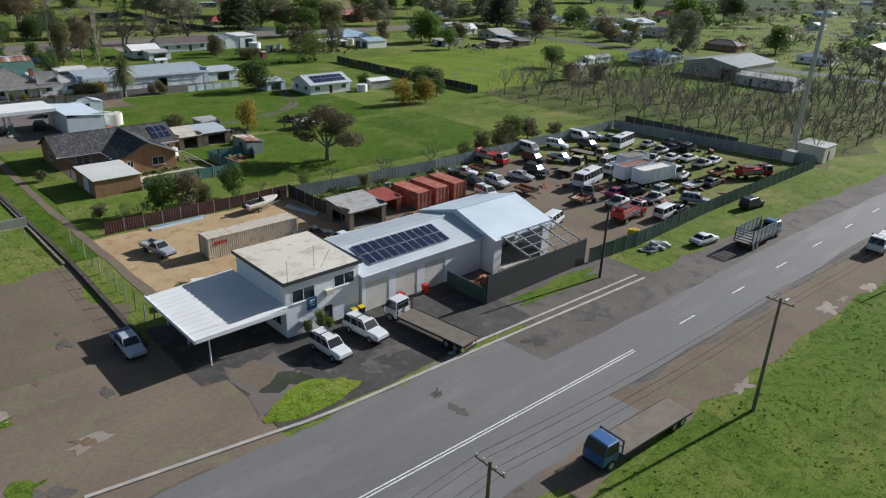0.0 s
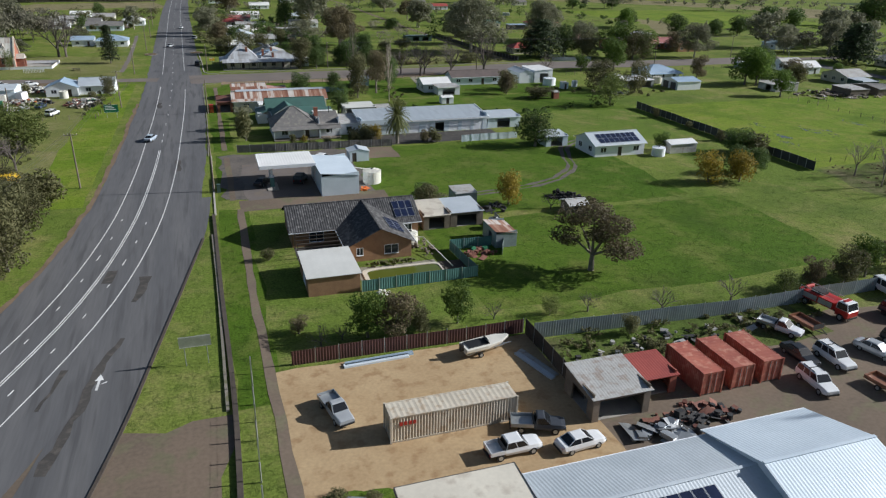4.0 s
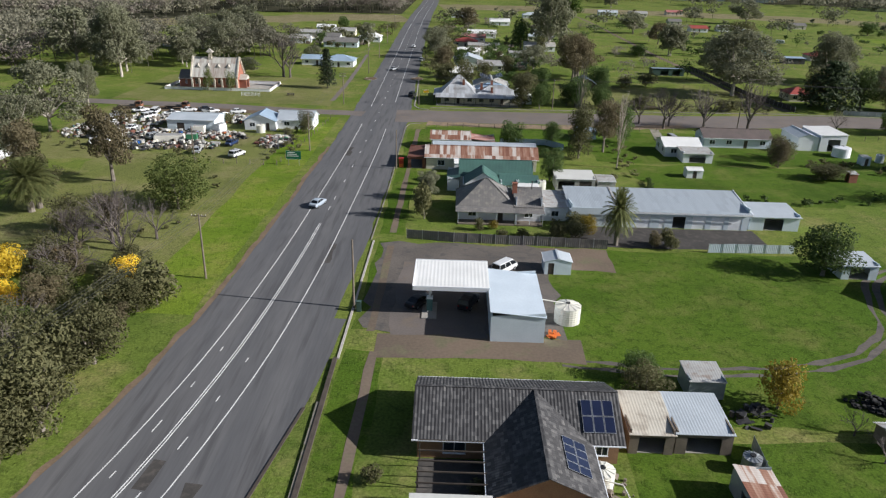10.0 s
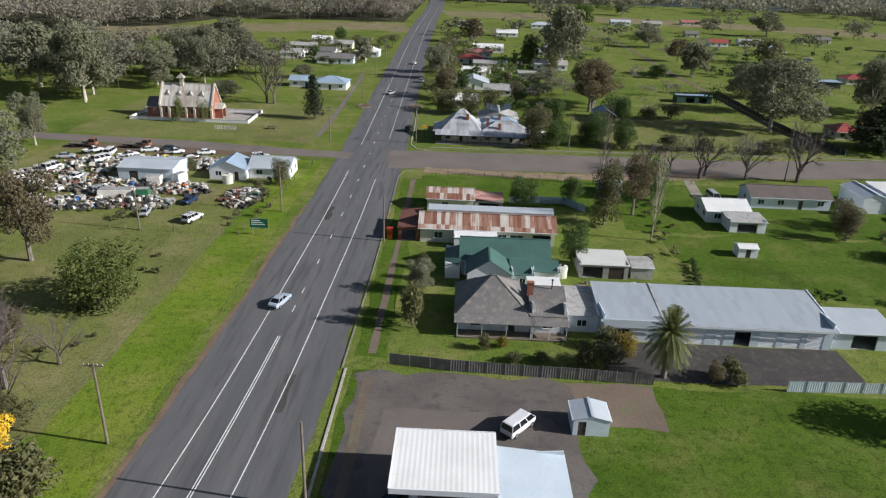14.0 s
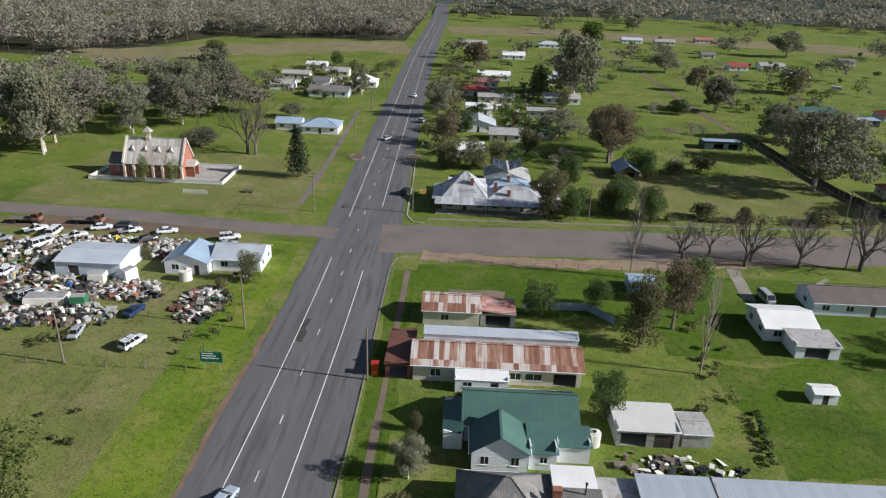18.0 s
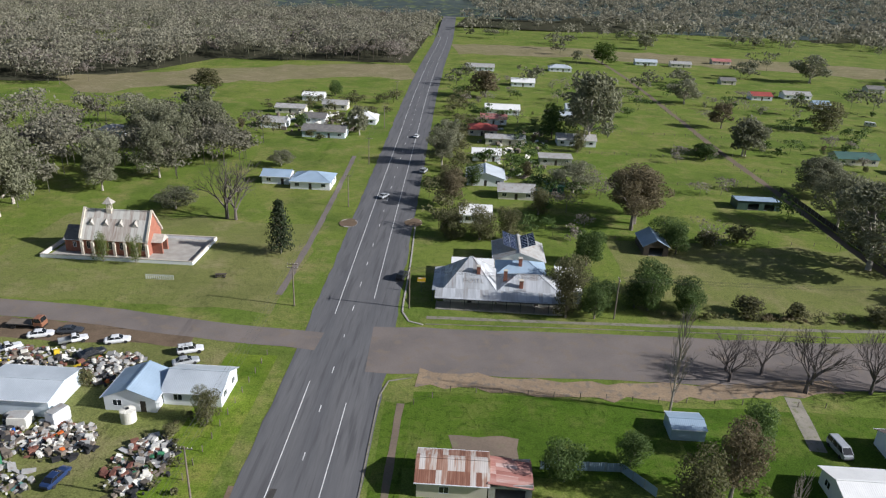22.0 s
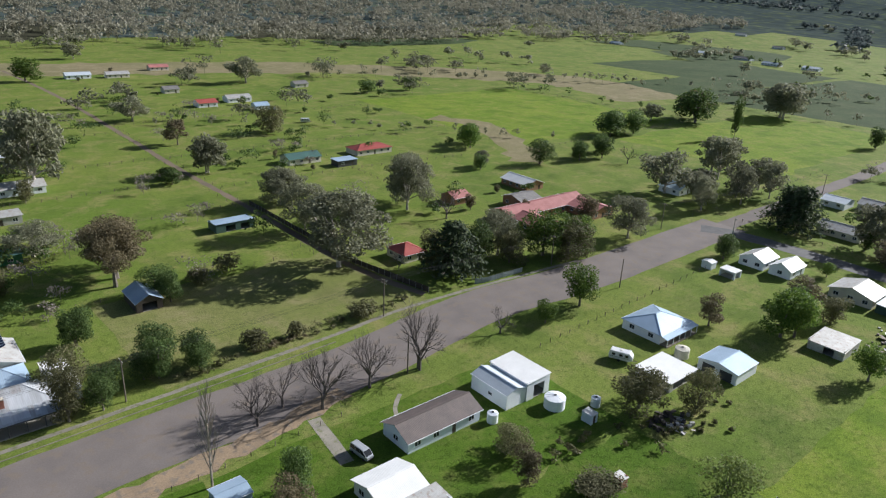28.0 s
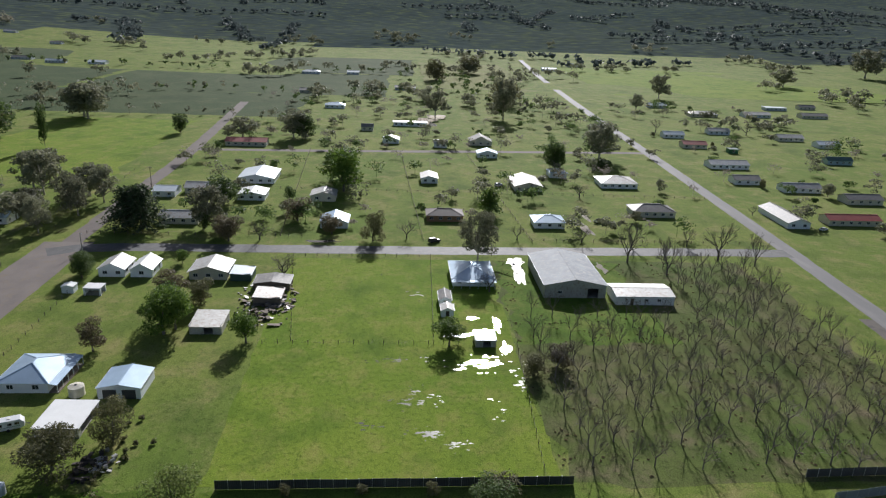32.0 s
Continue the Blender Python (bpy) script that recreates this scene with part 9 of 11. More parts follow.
for x, y, t, k, c in ((-62, 274, 50, "ute", "white"), (-66, 268, 20, "sedan", "silver"), (-64, 258, 75, "van", "white"), (-41.5, 275.5, 35, "ute", "white"), (-60, 242, 15, "sedan", "dark"), (-45, 243, 60, "suv", "silver"),
                      (-24, 239, 80, "sedan", "darkblue"), (-56, 236, 35, "wagon", "white"), (-30, 231, 100, "sedan", "silver"), (-44, 279, 12, "sedan", "darkgrey"), (-67, 279, 5, "truck", "rust"), (-33.5, 276.5, 20, "sedan", "white")):
    car(k, c, x, y, t)
for x, y, t, k, c in ((112.5, 52.0, 3, "sedan", "darkgrey"), (117.0, 66.5, 10, "ute", "white"), (104.5, 66.8, 8, "van", "white"), (109.5, 75.5, -80, "truck", "cream"), (115.5, 80.0, -85, "suv", "darkgrey"), (98.5, 80.0, -85, "suv", "darkgrey"),
                      (87.0, 60.5, 10, "trailer", "rust"), (90.5, 62.0, 40, "ute", "silver"), (127.0, 73.5, 5, "sedan", "silver"), (112.0, 57.5, 12, "sedan", "white"), (85.5, 81.5, -85, "trailer", "rust"), (119.0, 54.5, 2, "trailer", "rust")):
    car(k, c, x, y, t)

# ---- yard things ----
def share(name, mesh, parent, m):
    ob = new(name, mesh)
    ob.parent = parent
    ob.matrix_basis = m
    return ob

MESHES = {}
def sheet_panel(w, h, m, key):
    """One ribbed fence sheet, shared by all panels of its size."""
    k = (key, round(w, 2), round(h, 2))
    if k not in MESHES:
        n = max(6, int(w / 0.3) * 2)
        row = [(w * i / n, 0.04 * (i % 2)) for i in range(n + 1)]
        row += [(x, y + 0.015) for x, y in reversed(row)]
        m_ = len(row)
        sh = Shape().add([(x, y, 0.03) for x, y in row] + [(x, y, h) for x, y in row], [(i, (i + 1) % m_, m_ + (i + 1) % m_, m_ + i) for i in range(m_)] + [(m_ + i, m_ + i + 1, 2 * m_ - 2 - i, 2 * m_ - 1 - i) for i in range(n)])
        me = sh.mesh("fence_sheet")
        me.materials.append(m)
        MESHES[k] = me
    return MESHES[k]

def post_mesh(h, w, m, key):
    k = ("post", key, round(h, 2), w)
    if k not in MESHES:
        me = Shape().box(-w / 2, w / 2, -w / 2, w / 2, 0, h).mesh("post")
        me.materials.append(m)
        MESHES[k] = me
    return MESHES[k]

def sheet_fence(pts, h, m, label, step=2.4, post=None):
    th = thing("sheet_fence", label, "fence", (pts[0][0], pts[0][1], 0))
    ox, oy = pts[0]
    for (ax, ay), (bx, by) in zip(pts, pts[1:]):
        L = math.hypot(bx - ax, by - ay)
        n = max(1, round(L / step))
        ang = math.degrees(math.atan2(by - ay, bx - ax))
        for i in range(n):
            x, y = ax + (bx - ax) * i / n - ox, ay + (by - ay) * i / n - oy
            share("fence_sheet", sheet_panel(L / n - 0.01, h * (1 + 0.03 * math.sin(7.3 * i + ax)), m, m.name), th, pose(x, y, 0, 0, 0, ang + 0.6 * math.sin(3.1 * i)))
            share("post", post_mesh(h + 0.1, 0.08, post or STEEL, "s"), th, pose(x, y, 0, 0, 0, ang))
    return th

def wire_fence(pts, label, h=1.2, step=4.0, wires=(0.35, 0.7, 1.1), post=None):
    th = thing("wire_fence", label, "fence", (pts[0][0], pts[0][1], 0))
    ox, oy = pts[0]
    for (ax, ay), (bx, by) in zip(pts, pts[1:]):
        L = math.hypot(bx - ax, by - ay)
        n = max(1, round(L / step))
        for i in range(n + 1):
            share("post", post_mesh(h, 0.11, post or TIMBER, (post or TIMBER).name), th, pose(ax + (bx - ax) * i / n - ox, ay + (by - ay) * i / n - oy, 0, 0, 0, 37 * i))
        for z in wires:
            part("wire", Shape().beam((ax - ox, ay - oy, z), (bx - ox, by - oy, z), 0.008), BLACKSTEEL, th)
    return th

sheet_fence([(68.2, 45.3), (78, 44.6), (99, 45.4), (139.5, 45.2)], 2.1, GREENFENCE, "long dark green sheet steel fence round the wreck yard")
sheet_fence([(141, 46), (134.8, 87.4)], 2.1, GREYFENCE, "grey sheet steel fence at the end of the wreck yard")
sheet_fence([(134.6, 87.6), (80, 87.0), (52.6, 88.4)], 2.0, GREYFENCE, "pale grey sheet steel fence behind the wreck yard")
sheet_fence([(52.4, 76), (52.2, 89.8)], 2.0, DARKTIMBER, "dark sheet fence beside the sandy yard")
sheet_fence([(52.0, 90.0), (38, 90.2), (25.4, 90.4)], 1.8, MAROON, "maroon sheet steel fence of the sandy yard")
sheet_fence([(36.2, 105.5), (52.4, 105.9)], 1.7, TEALFENCE, "teal sheet steel pool fence")
sheet_fence([(52.4, 106), (51.9, 111.7), (51.7, 115.8), (58.4, 115.8)], 1.6, TEALFENCE, "teal sheet steel fence round the garden bed")
sheet_fence([(58.6, 112), (62.5, 120), (63, 126)], 1.5, GREYFENCE, "grey sheet fence beside sheds")
sheet_fence([(24.4, 179.6), (32.5, 178.5), (58.5, 177.4)], 1.7, GREYROOF, "dark grey sheet steel boundary fence")
sheet_fence([(75.4, 177.2), (90, 177.8)], 1.6, PALEBLUE, "pale blue sheet steel fence")
sheet_fence([(139.6, 203), (140.2, 136)], 2.0, CHARCOAL, "dark sheet fence at the paddock edge")
sheet_fence([(141.8, 89), (142.6, 62)], 2.0, CHARCOAL, "dark sheet fence beside the orchard")
sheet_fence([(145.5, 303), (140.2, 331), (139.4, 400)], 1.8, DARKTIMBER, "dark sheet fence along the lane")
sheet_fence([(160, 300), (165, 299), (178, 298.5)], 1.6, GREYFENCE, "grey sheet fence at the street")
sheet_fence([(44, 247.5), (56, 248), (60, 243)], 1.6, ZINCBLUE, "pale blue sheet fence behind the shops")
wire_fence([(20.6, 62), (21.2, 90)], "tall wire mesh fence of the sandy yard", 2.1, 2.8, (0.3, 0.8, 1.3, 1.8, 2.1), STEEL)
wire_fence([(24, 262), (30, 266.5), (66, 266.8), (95, 268)], "post and rail fence along the grass", 1.1, 4.5, (0.5, 1.0))
wire_fence([(197.6, 205), (197.6, 137.6), (141, 141)], "wire paddock fence with timber posts")
wire_fence([(264, 206), (264.5, 158), (198, 160)], "wire paddock fence beside the wet paddock")
wire_fence([(262, 206), (199, 197.8)], "wire paddock fence with posts")
wire_fence([(-8.5, 222), (-6, 250), (-4.5, 275)], "rough wire fence of the junk yard", 1.2, 3.0)
wire_fence([(-33, 222), (-8.5, 222)], "wire fence at the junk yard", 1.2, 3.0)
wire_fence([(148, 264), (190, 266), (240, 268)], "wire fence along the street")
wire_fence([(138.5, 400), (139, 470), (139.5, 575)], "wire fence along the lane", 1.2, 8.0)
wire_fence([(134, 345), (134, 400), (134, 470), (135, 575)], "second wire fence along the lane", 1.2, 8.0)
wire_fence([(44, 345), (90, 346), (134, 347)], "paddock fence behind the hotel", 1.2, 6.0)
wire_fence([(275, 300), (300, 299), (400, 303)], "roadside wire fence with posts", 1.2, 8.0)

def fence_line(pts, label, step=5.0, h=1.2):
    """A far fence past counting its posts, as one mesh."""
    sh = Shape()
    for (ax, ay), (bx, by) in zip(pts, pts[1:]):
        n = max(1, round(math.hypot(bx - ax, by - ay) / step))
        for i in range(n + 1):
            x, y = ax + (bx - ax) * i / n, ay + (by - ay) * i / n
            sh.box(x - 0.08, x + 0.08, y - 0.08, y + 0.08, 0, h)
        for z in (0.4, 0.8, 1.15):
            sh.beam((ax, ay, z), (bx, by, z), 0.02)
    tagged(part("fence_line", sh, TIMBER), label, "fence", kind="stuff")
for pts in ([(44, 400), (90, 401), (134, 402)], [(60, 440), (134, 441)], [(66, 480), (134, 481)], [(60, 540), (135, 541)], [(140, 425), (200, 424), (260, 418)], [(140, 480), (300, 478)], [(140, 560), (300, 558)], [(300, 410), (456, 414), (462, 575)], [(200, 400), (204, 480)], [(285, 206), (285, 285)], [(282, 118), (440, 128)], [(283, 160), (445, 168)], [(285, 214), (448, 222)], [(352, 20), (356, 285)], [(284, 30), (284, 118)]):
    fence_line(pts, "thin post and wire paddock fence")

def corrugated_box(name, label, category, x, y, turn, L, W, H, m, roof=None, doors=True, bars=None):
    """A shipping container: ribbed sides, corner posts, roof, doors with rods."""
    th = thing(name, label, category, (x, y, 0.04), turn)
    for sg in (-1, 1):
        sh, n = Shape(), int(L / 0.28) * 2
        for i in range(n):
            a, b = -L / 2 + 0.1 + (L - 0.2) * i / n, -L / 2 + 0.1 + (L - 0.2) * (i + 1) / n
            ya, yb = (0.0, 0.045) if i % 2 else (0.045, 0.0)
            ya, yb = sg * (W / 2 - 0.07 + ya), sg * (W / 2 - 0.07 + yb)
            sh.add([(a, ya, 0.15), (b, yb, 0.15), (b, yb, H - 0.12), (a, ya, H - 0.12)], [(0, 1, 2, 3)])
        part("side_wall", sh, m, th)
        part("bottom_rail", Shape().box(-L / 2, L / 2, min(sg * W / 2, sg * (W / 2 - 0.12)), max(sg * W / 2, sg * (W / 2 - 0.12)), 0, 0.16), m, th)
        part("top_rail", Shape().box(-L / 2, L / 2, min(sg * W / 2, sg * (W / 2 - 0.1)), max(sg * W / 2, sg * (W / 2 - 0.1)), H - 0.12, H), m, th)
    for sx in (-1, 1):
        for sy in (-1, 1):
            part("corner_post", Shape().box(sx * L / 2 - 0.08, sx * L / 2 + 0.08, sy * W / 2 - 0.08, sy * W / 2 + 0.08, 0, H + 0.01), m, th)
    part("floor", Shape().box(-L / 2, L / 2, -W / 2 + 0.125, W / 2 - 0.125, 0.02, 0.14), TIMBER, th)
    part("end_wall", Shape().box(L / 2 - 0.06, L / 2, -W / 2 + 0.1, W / 2 - 0.1, 0.1, H - 0.05), m, th)
    for sy in (-1, 1):
        d = part("door", Shape().box(-L / 2, -L / 2 + 0.06, min(0.01 * sy, sy * (W / 2 - 0.1)), max(0.01 * sy, sy * (W / 2 - 0.1)), 0.1, H - 0.05), m, th)
        part("lock_rod", Shape().rod((-L / 2 - 0.03, sy * 0.35, 0.15), (-L / 2 - 0.03, sy * 0.35, H - 0.15), 0.025), STEEL, d)
    part("roof", ribbed(Shape(), (-L / 2, -W / 2 + 0.06, H - 0.03), (1, 0, 0), (0, W - 0.12, 0), L, 0, L, 0.5, 0.02), roof or m, th)
    return th
cont = corrugated_box("shipping_container", "long cream shipping container on sandy gravel", "container", 38.4, 76.1, 0, 12.2, 2.44, 2.7, CONTAINER, CONTAINER)
for k in range(4):
    part("lettering_bar", Shape().box(-5.3 + 0.42 * k, -5.0 + 0.42 * k, -1.245, -1.228, 1.75, 2.15), REDPAINT, cont)
corrugated_box("shipping_container", "red oxide shipping container full of scrap", "container", 65.2, 76.2, 90, 6.1, 2.44, 2.6, REDSTEEL)
corrugated_box("shipping_container", "red oxide shipping container", "container", 69.0, 76.3, 90, 6.1, 2.44, 2.6, REDSTEEL)
corrugated_box("shipping_container", "faded orange-red shipping container", "container", 72.8, 76.4, 90, 6.1, 2.44, 2.6, REDSTEEL)
junk_rng = random.Random(11)
def heap(name, label, x, y, rx, ry, n, m, lo, hi, tall=0.8, shapes="bcs", zmax=0.6):
    """Loose clutter too mixed to count, as one mesh."""
    sh = Shape()
    for _ in range(n):
        a, q = junk_rng.uniform(0, 6.28), junk_rng.random() ** 0.6
        px, py, s = x + rx * q * math.cos(a), y + ry * q * math.sin(a), junk_rng.uniform(lo, hi)
        z = junk_rng.uniform(0, zmax) * (1 - q)
        k = junk_rng.choice(shapes)
        t = junk_rng.uniform(0, 3.14)
        if k == "b":
            b = Shape().box(-s * 0.5, s * 0.5, -s * 0.32, s * 0.32, 0, s * tall * junk_rng.uniform(0.4, 1.2))
        elif k == "c":
            b = Shape().rod((0, 0, 0), (0, 0, s * tall), s * 0.35, n=8)
        else:
            b = Shape().add([(-s, -s * 0.5, 0), (s, -s * 0.4, 0.1), (s * 0.9, s * 0.5, s * 0.4), (-s, s * 0.5, s * 0.2)], [(0, 1, 2, 3), (3, 2, 1, 0)][:1])
        b = placed(b, pose(px, py, z, junk_rng.uniform(-12, 12), junk_rng.uniform(-12, 12), math.degrees(t)))
        sh.add(b.v, b.f)
    return tagged(part(name, sh, m), label, "clutter", kind="stuff")

# lean-to with scrap between the containers and the sandy yard
house("lean_to", "open lean-to with patched zinc roof", 51.2, 57.4, 72.4, 78.0, 2.6, "sS", 0.5, TIMBER, OLDZINC, 0.2, category="shed", openings=(("S", 54.3, 4.8, 0, 2.3, "o"), ("W", 75, 3, 0, 2, "o")))
house("scrap_hut", "low red-roofed scrap hut", 57.8, 62.0, 74.6, 78.6, 2.1, "sS", 0.4, REDSTEEL, REDROOF, 0.2, category="shed", openings=(("S", 60, 2.4, 0, 1.9, "o"),))
heap("scrap_metal", "rusty scrap metal and axles on the dirt", 60.5, 70.5, 5.5, 2.2, 30, DARKRUST, 0.3, 0.9, 0.5)
heap("scrap_metal", "dark engine parts and tyres", 61.0, 69.5, 5.5, 2.0, 60, BLACKSTEEL, 0.3, 1.0, 0.7)
heap("scrap_metal", "grey steel offcuts", 56.5, 69.0, 3.0, 1.6, 24, STEEL, 0.4, 1.6, 0.3)
heap("scrap_metal", "rusty machinery behind the screen wall", 52.6, 47.8, 1.8, 1.6, 40, REDSTEEL, 0.4, 1.2, 0.9, zmax=1.6)
heap("scrap_metal", "pale scrap under the roof frame", 57.5, 48.2, 3.4, 1.5, 26, TIMBER, 0.4, 1.2, 0.6)
heap("scrap_metal", "scrap among the weeds", 70, 83.5, 16, 2.4, 30, OLDZINC, 0.3, 0.9, 0.5)
heap("scrap_metal", "dark scrap among the weeds", 68, 83.0, 14, 2.2, 22, BLACKSTEEL, 0.3, 0.9, 0.5)
heap("scrap_metal", "scrap in front of the green fence", 79.5, 42.6, 2.6, 1.2, 36, STEEL, 0.3, 1.0, 0.8)
heap("scrap_metal", "yellow and rusty machine parts in the yard", 81.0, 46.6, 1.6, 0.9, 12, YELLOW, 0.5, 1.2, 0.9)
heap("scrap_metal", "parts lying between wrecks", 110, 66, 24, 15, 90, BLACKSTEEL, 0.3, 1.3, 0.6)
heap("scrap_metal", "rusty parts lying between wrecks", 108, 64, 26, 16, 70, DARKRUST, 0.3, 1.3, 0.6)
# boat on its trailer
boat = thing("boat", "white speedboat on a trailer", "boat", (46.0, 87.2, 0.03), 8)
part("hull", loft([(-2.6, 0.7, 1.35, 0.7, 0.95, 1.0), (0.0, 0.6, 1.4, 0.6, 1.0, 1.05), (1.8, 0.75, 1.5, 0.25, 0.7, 0.85), (3.0, 1.2, 1.6, 0.04, 0.12, 0.16)]), PLASTICWHITE, boat)
part("cockpit", Shape().box(-2.2, 0.3, -0.75, 0.75, 1.405, 1.43), BLACKPLASTIC, boat)
part("windscreen", Shape().add([(0.35, -0.7, 1.4), (0.6, 0, 1.4), (0.35, 0.7, 1.4), (0.1, -0.65, 1.8), (0.3, 0, 1.8), (0.1, 0.65, 1.8)], [(0, 1, 4, 3), (1, 2, 5, 4)]), CARGLASS, boat)
part("outboard", Shape().box(-3.0, -2.62, -0.2, 0.2, 0.9, 1.7), BLACKPLASTIC, boat)
part("trailer_frame", Shape().beam((-2.4, -0.6, 0.5), (2.6, -0.1, 0.5), 0.1).beam((-2.4, 0.6, 0.5), (2.6, 0.1, 0.5), 0.1).beam((2.5, 0, 0.5), (3.6, 0, 0.5), 0.1), STEEL, boat)
wheels(boat, (-0.8,), 0.95, 0.3)
for k, (x, y, L, t, m) in enumerate(((34.6, 89.0, 7.6, 2, ZINCBLUE), (34.2, 88.6, 7.2, 2, PALEBLUE), (50.2, 83.0, 6.0, -74, ZINC), (50.8, 83.4, 6.0, -74, OLDZINC))):
    st = thing("steel_stack", "bundle of pale steel purlins on the gravel", "steel stack", (x, y, 0.03), t)
    for j in range(5):
        part("purlin", Shape().box(-L / 2, L / 2, -0.3 + 0.13 * j, -0.2 + 0.13 * j, 0, 0.22), m, st)
# loader tractor by the office
tr = thing("tractor", "small white and orange loader tractor", "tractor", (27.0, 66.2, 0.03), 70)
part("bonnet", Shape().box(0.2, 1.6, -0.35, 0.35, 0.7, 1.25), PLASTICWHITE, tr)
part("cab", Shape().box(-1.0, 0.2, -0.6, 0.6, 0.8, 1.3), ORANGE, tr)
part("cab_frame", Shape().beam((-0.9, -0.55, 1.3), (-0.9, -0.55, 2.2), 0.08).beam((-0.9, 0.55, 1.3), (-0.9, 0.55, 2.2), 0.08).beam((0.1, -0.55, 1.3), (0.1, -0.55, 2.2), 0.08).beam((0.1, 0.55, 1.3), (0.1, 0.55, 2.2), 0.08), BLACKSTEEL, tr)
part("cab_roof", Shape().box(-1.05, 0.25, -0.68, 0.68, 2.2, 2.3), PLASTICWHITE, tr)
part("bucket", Shape().box(2.0, 2.7, -0.8, 0.8, 0.1, 0.5), STEEL, tr)
part("loader_arm", Shape().beam((0.2, -0.6, 1.2), (2.1, -0.6, 0.4), 0.12).beam((0.2, 0.6, 1.2), (2.1, 0.6, 0.4), 0.12), ORANGE, tr)
wheels(tr, (-0.7,), 0.85, 0.6, 0.36), wheels(tr, (1.2,), 0.8, 0.38, 0.28)
# white flatbed truck on the forecourt
def flatbed(x, y, turn, colour, label, L, deck, rails=False, cage=False):
    th = thing("flatbed_truck", label, "truck", (x, y, 0.03), turn)
    part("cab_body", loft([(1.7, 0.55, 1.5, 0.95, 1.04, 1.04), (3.2, 0.55, 1.5, 0.95, 1.04, 1.04), (3.45, 0.65, 1.35, 0.9, 0.98, 0.96)]), PAINT[colour], th)
    cabin(th, PAINT[colour], 1.72, 3.4, 1.75, 3.05, 1.48, 2.35, 1.02, 0.92)
    part("chassis", Shape().box(1.5 - L, 1.7, -0.45, 0.45, 0.62, 0.9), BLACKSTEEL, th)
    part("deck", Shape().box(1.4 - L, 1.4, -1.25, 1.25, 0.98, 1.1), deck, th)
    n = int(L / 0.9)
    for k in range(n):
        part("cross_bearer", Shape().box(1.2 - L * (k + 0.5) / n, 1.32 - L * (k + 0.5) / n, -1.2, 1.2, 0.9, 0.979), BLACKSTEEL, th)
    for sg in (-1, 1):
        part("side_rail", Shape().box(1.4 - L, 1.4, min(sg * 1.251, sg * 1.3), max(sg * 1.251, sg * 1.3), 0.94, 1.14), BLACKSTEEL, th)
    part("headboard", Shape().beam((1.42, -1.1, 1.1), (1.42, -1.1, 2.3), 0.1).beam((1.42, 1.1, 1.1), (1.42, 1.1, 2.3), 0.1).beam((1.42, -1.1, 2.25), (1.42, 1.1, 2.25), 0.1).beam((1.42, -1.1, 1.7), (1.42, 1.1, 1.7), 0.06), BLACKSTEEL if not colour == "blue" else PAINT["darkblue"], th)
    if cage:
        for sg in (-1, 1):
            for z in (1.35, 1.65, 1.95, 2.25, 2.55, 2.85):
                part("stock_rail", Shape().box(1.4 - L, 1.35, sg * 1.2 - 0.03, sg * 1.2 + 0.03, z - 0.09, z + 0.09), GREYFENCE, th)
            for k in range(7):
                part("stanchion", Shape().box(1.35 - L + (L - 0.1) * k / 6 - 0.04, 1.35 - L + (L - 0.1) * k / 6 + 0.04, sg * 1.2 - 0.05, sg * 1.2 + 0.05, 1.1, 3.0), BLACKSTEEL, th)
        for z in (1.4, 1.8, 2.2, 2.6, 2.9):
            part("stock_rail", Shape().box(1.36 - L, 1.42 - L, -1.15, 1.15, z - 0.09, z + 0.09), GREYFENCE, th)
    wheels(th, (2.5,), 1.08, 0.47, 0.28)
    wheels(th, (2.4 - L, 3.5 - L), 1.12, 0.47, 0.4)
    lamps(th, 3.42, 1.4 - L, 0.9, 0.75, 0.7)
    return th
flatbed(41.0, 46.9, 97, "white", "white flatbed tilt-tray truck on the forecourt", 8.6, TIMBER)
flatbed(40.6, 21.9, 176, "blue", "blue flatbed truck parked beside the road", 9.0, TIMBER)
flatbed(94.5, 35.0, 0, "blue", "blue truck with a grey stock crate", 7.6, TIMBER, cage=True)
flatbed(104.5, 23.0, 182, "white", "white tray truck parked beside the road", 6.5, STEEL)
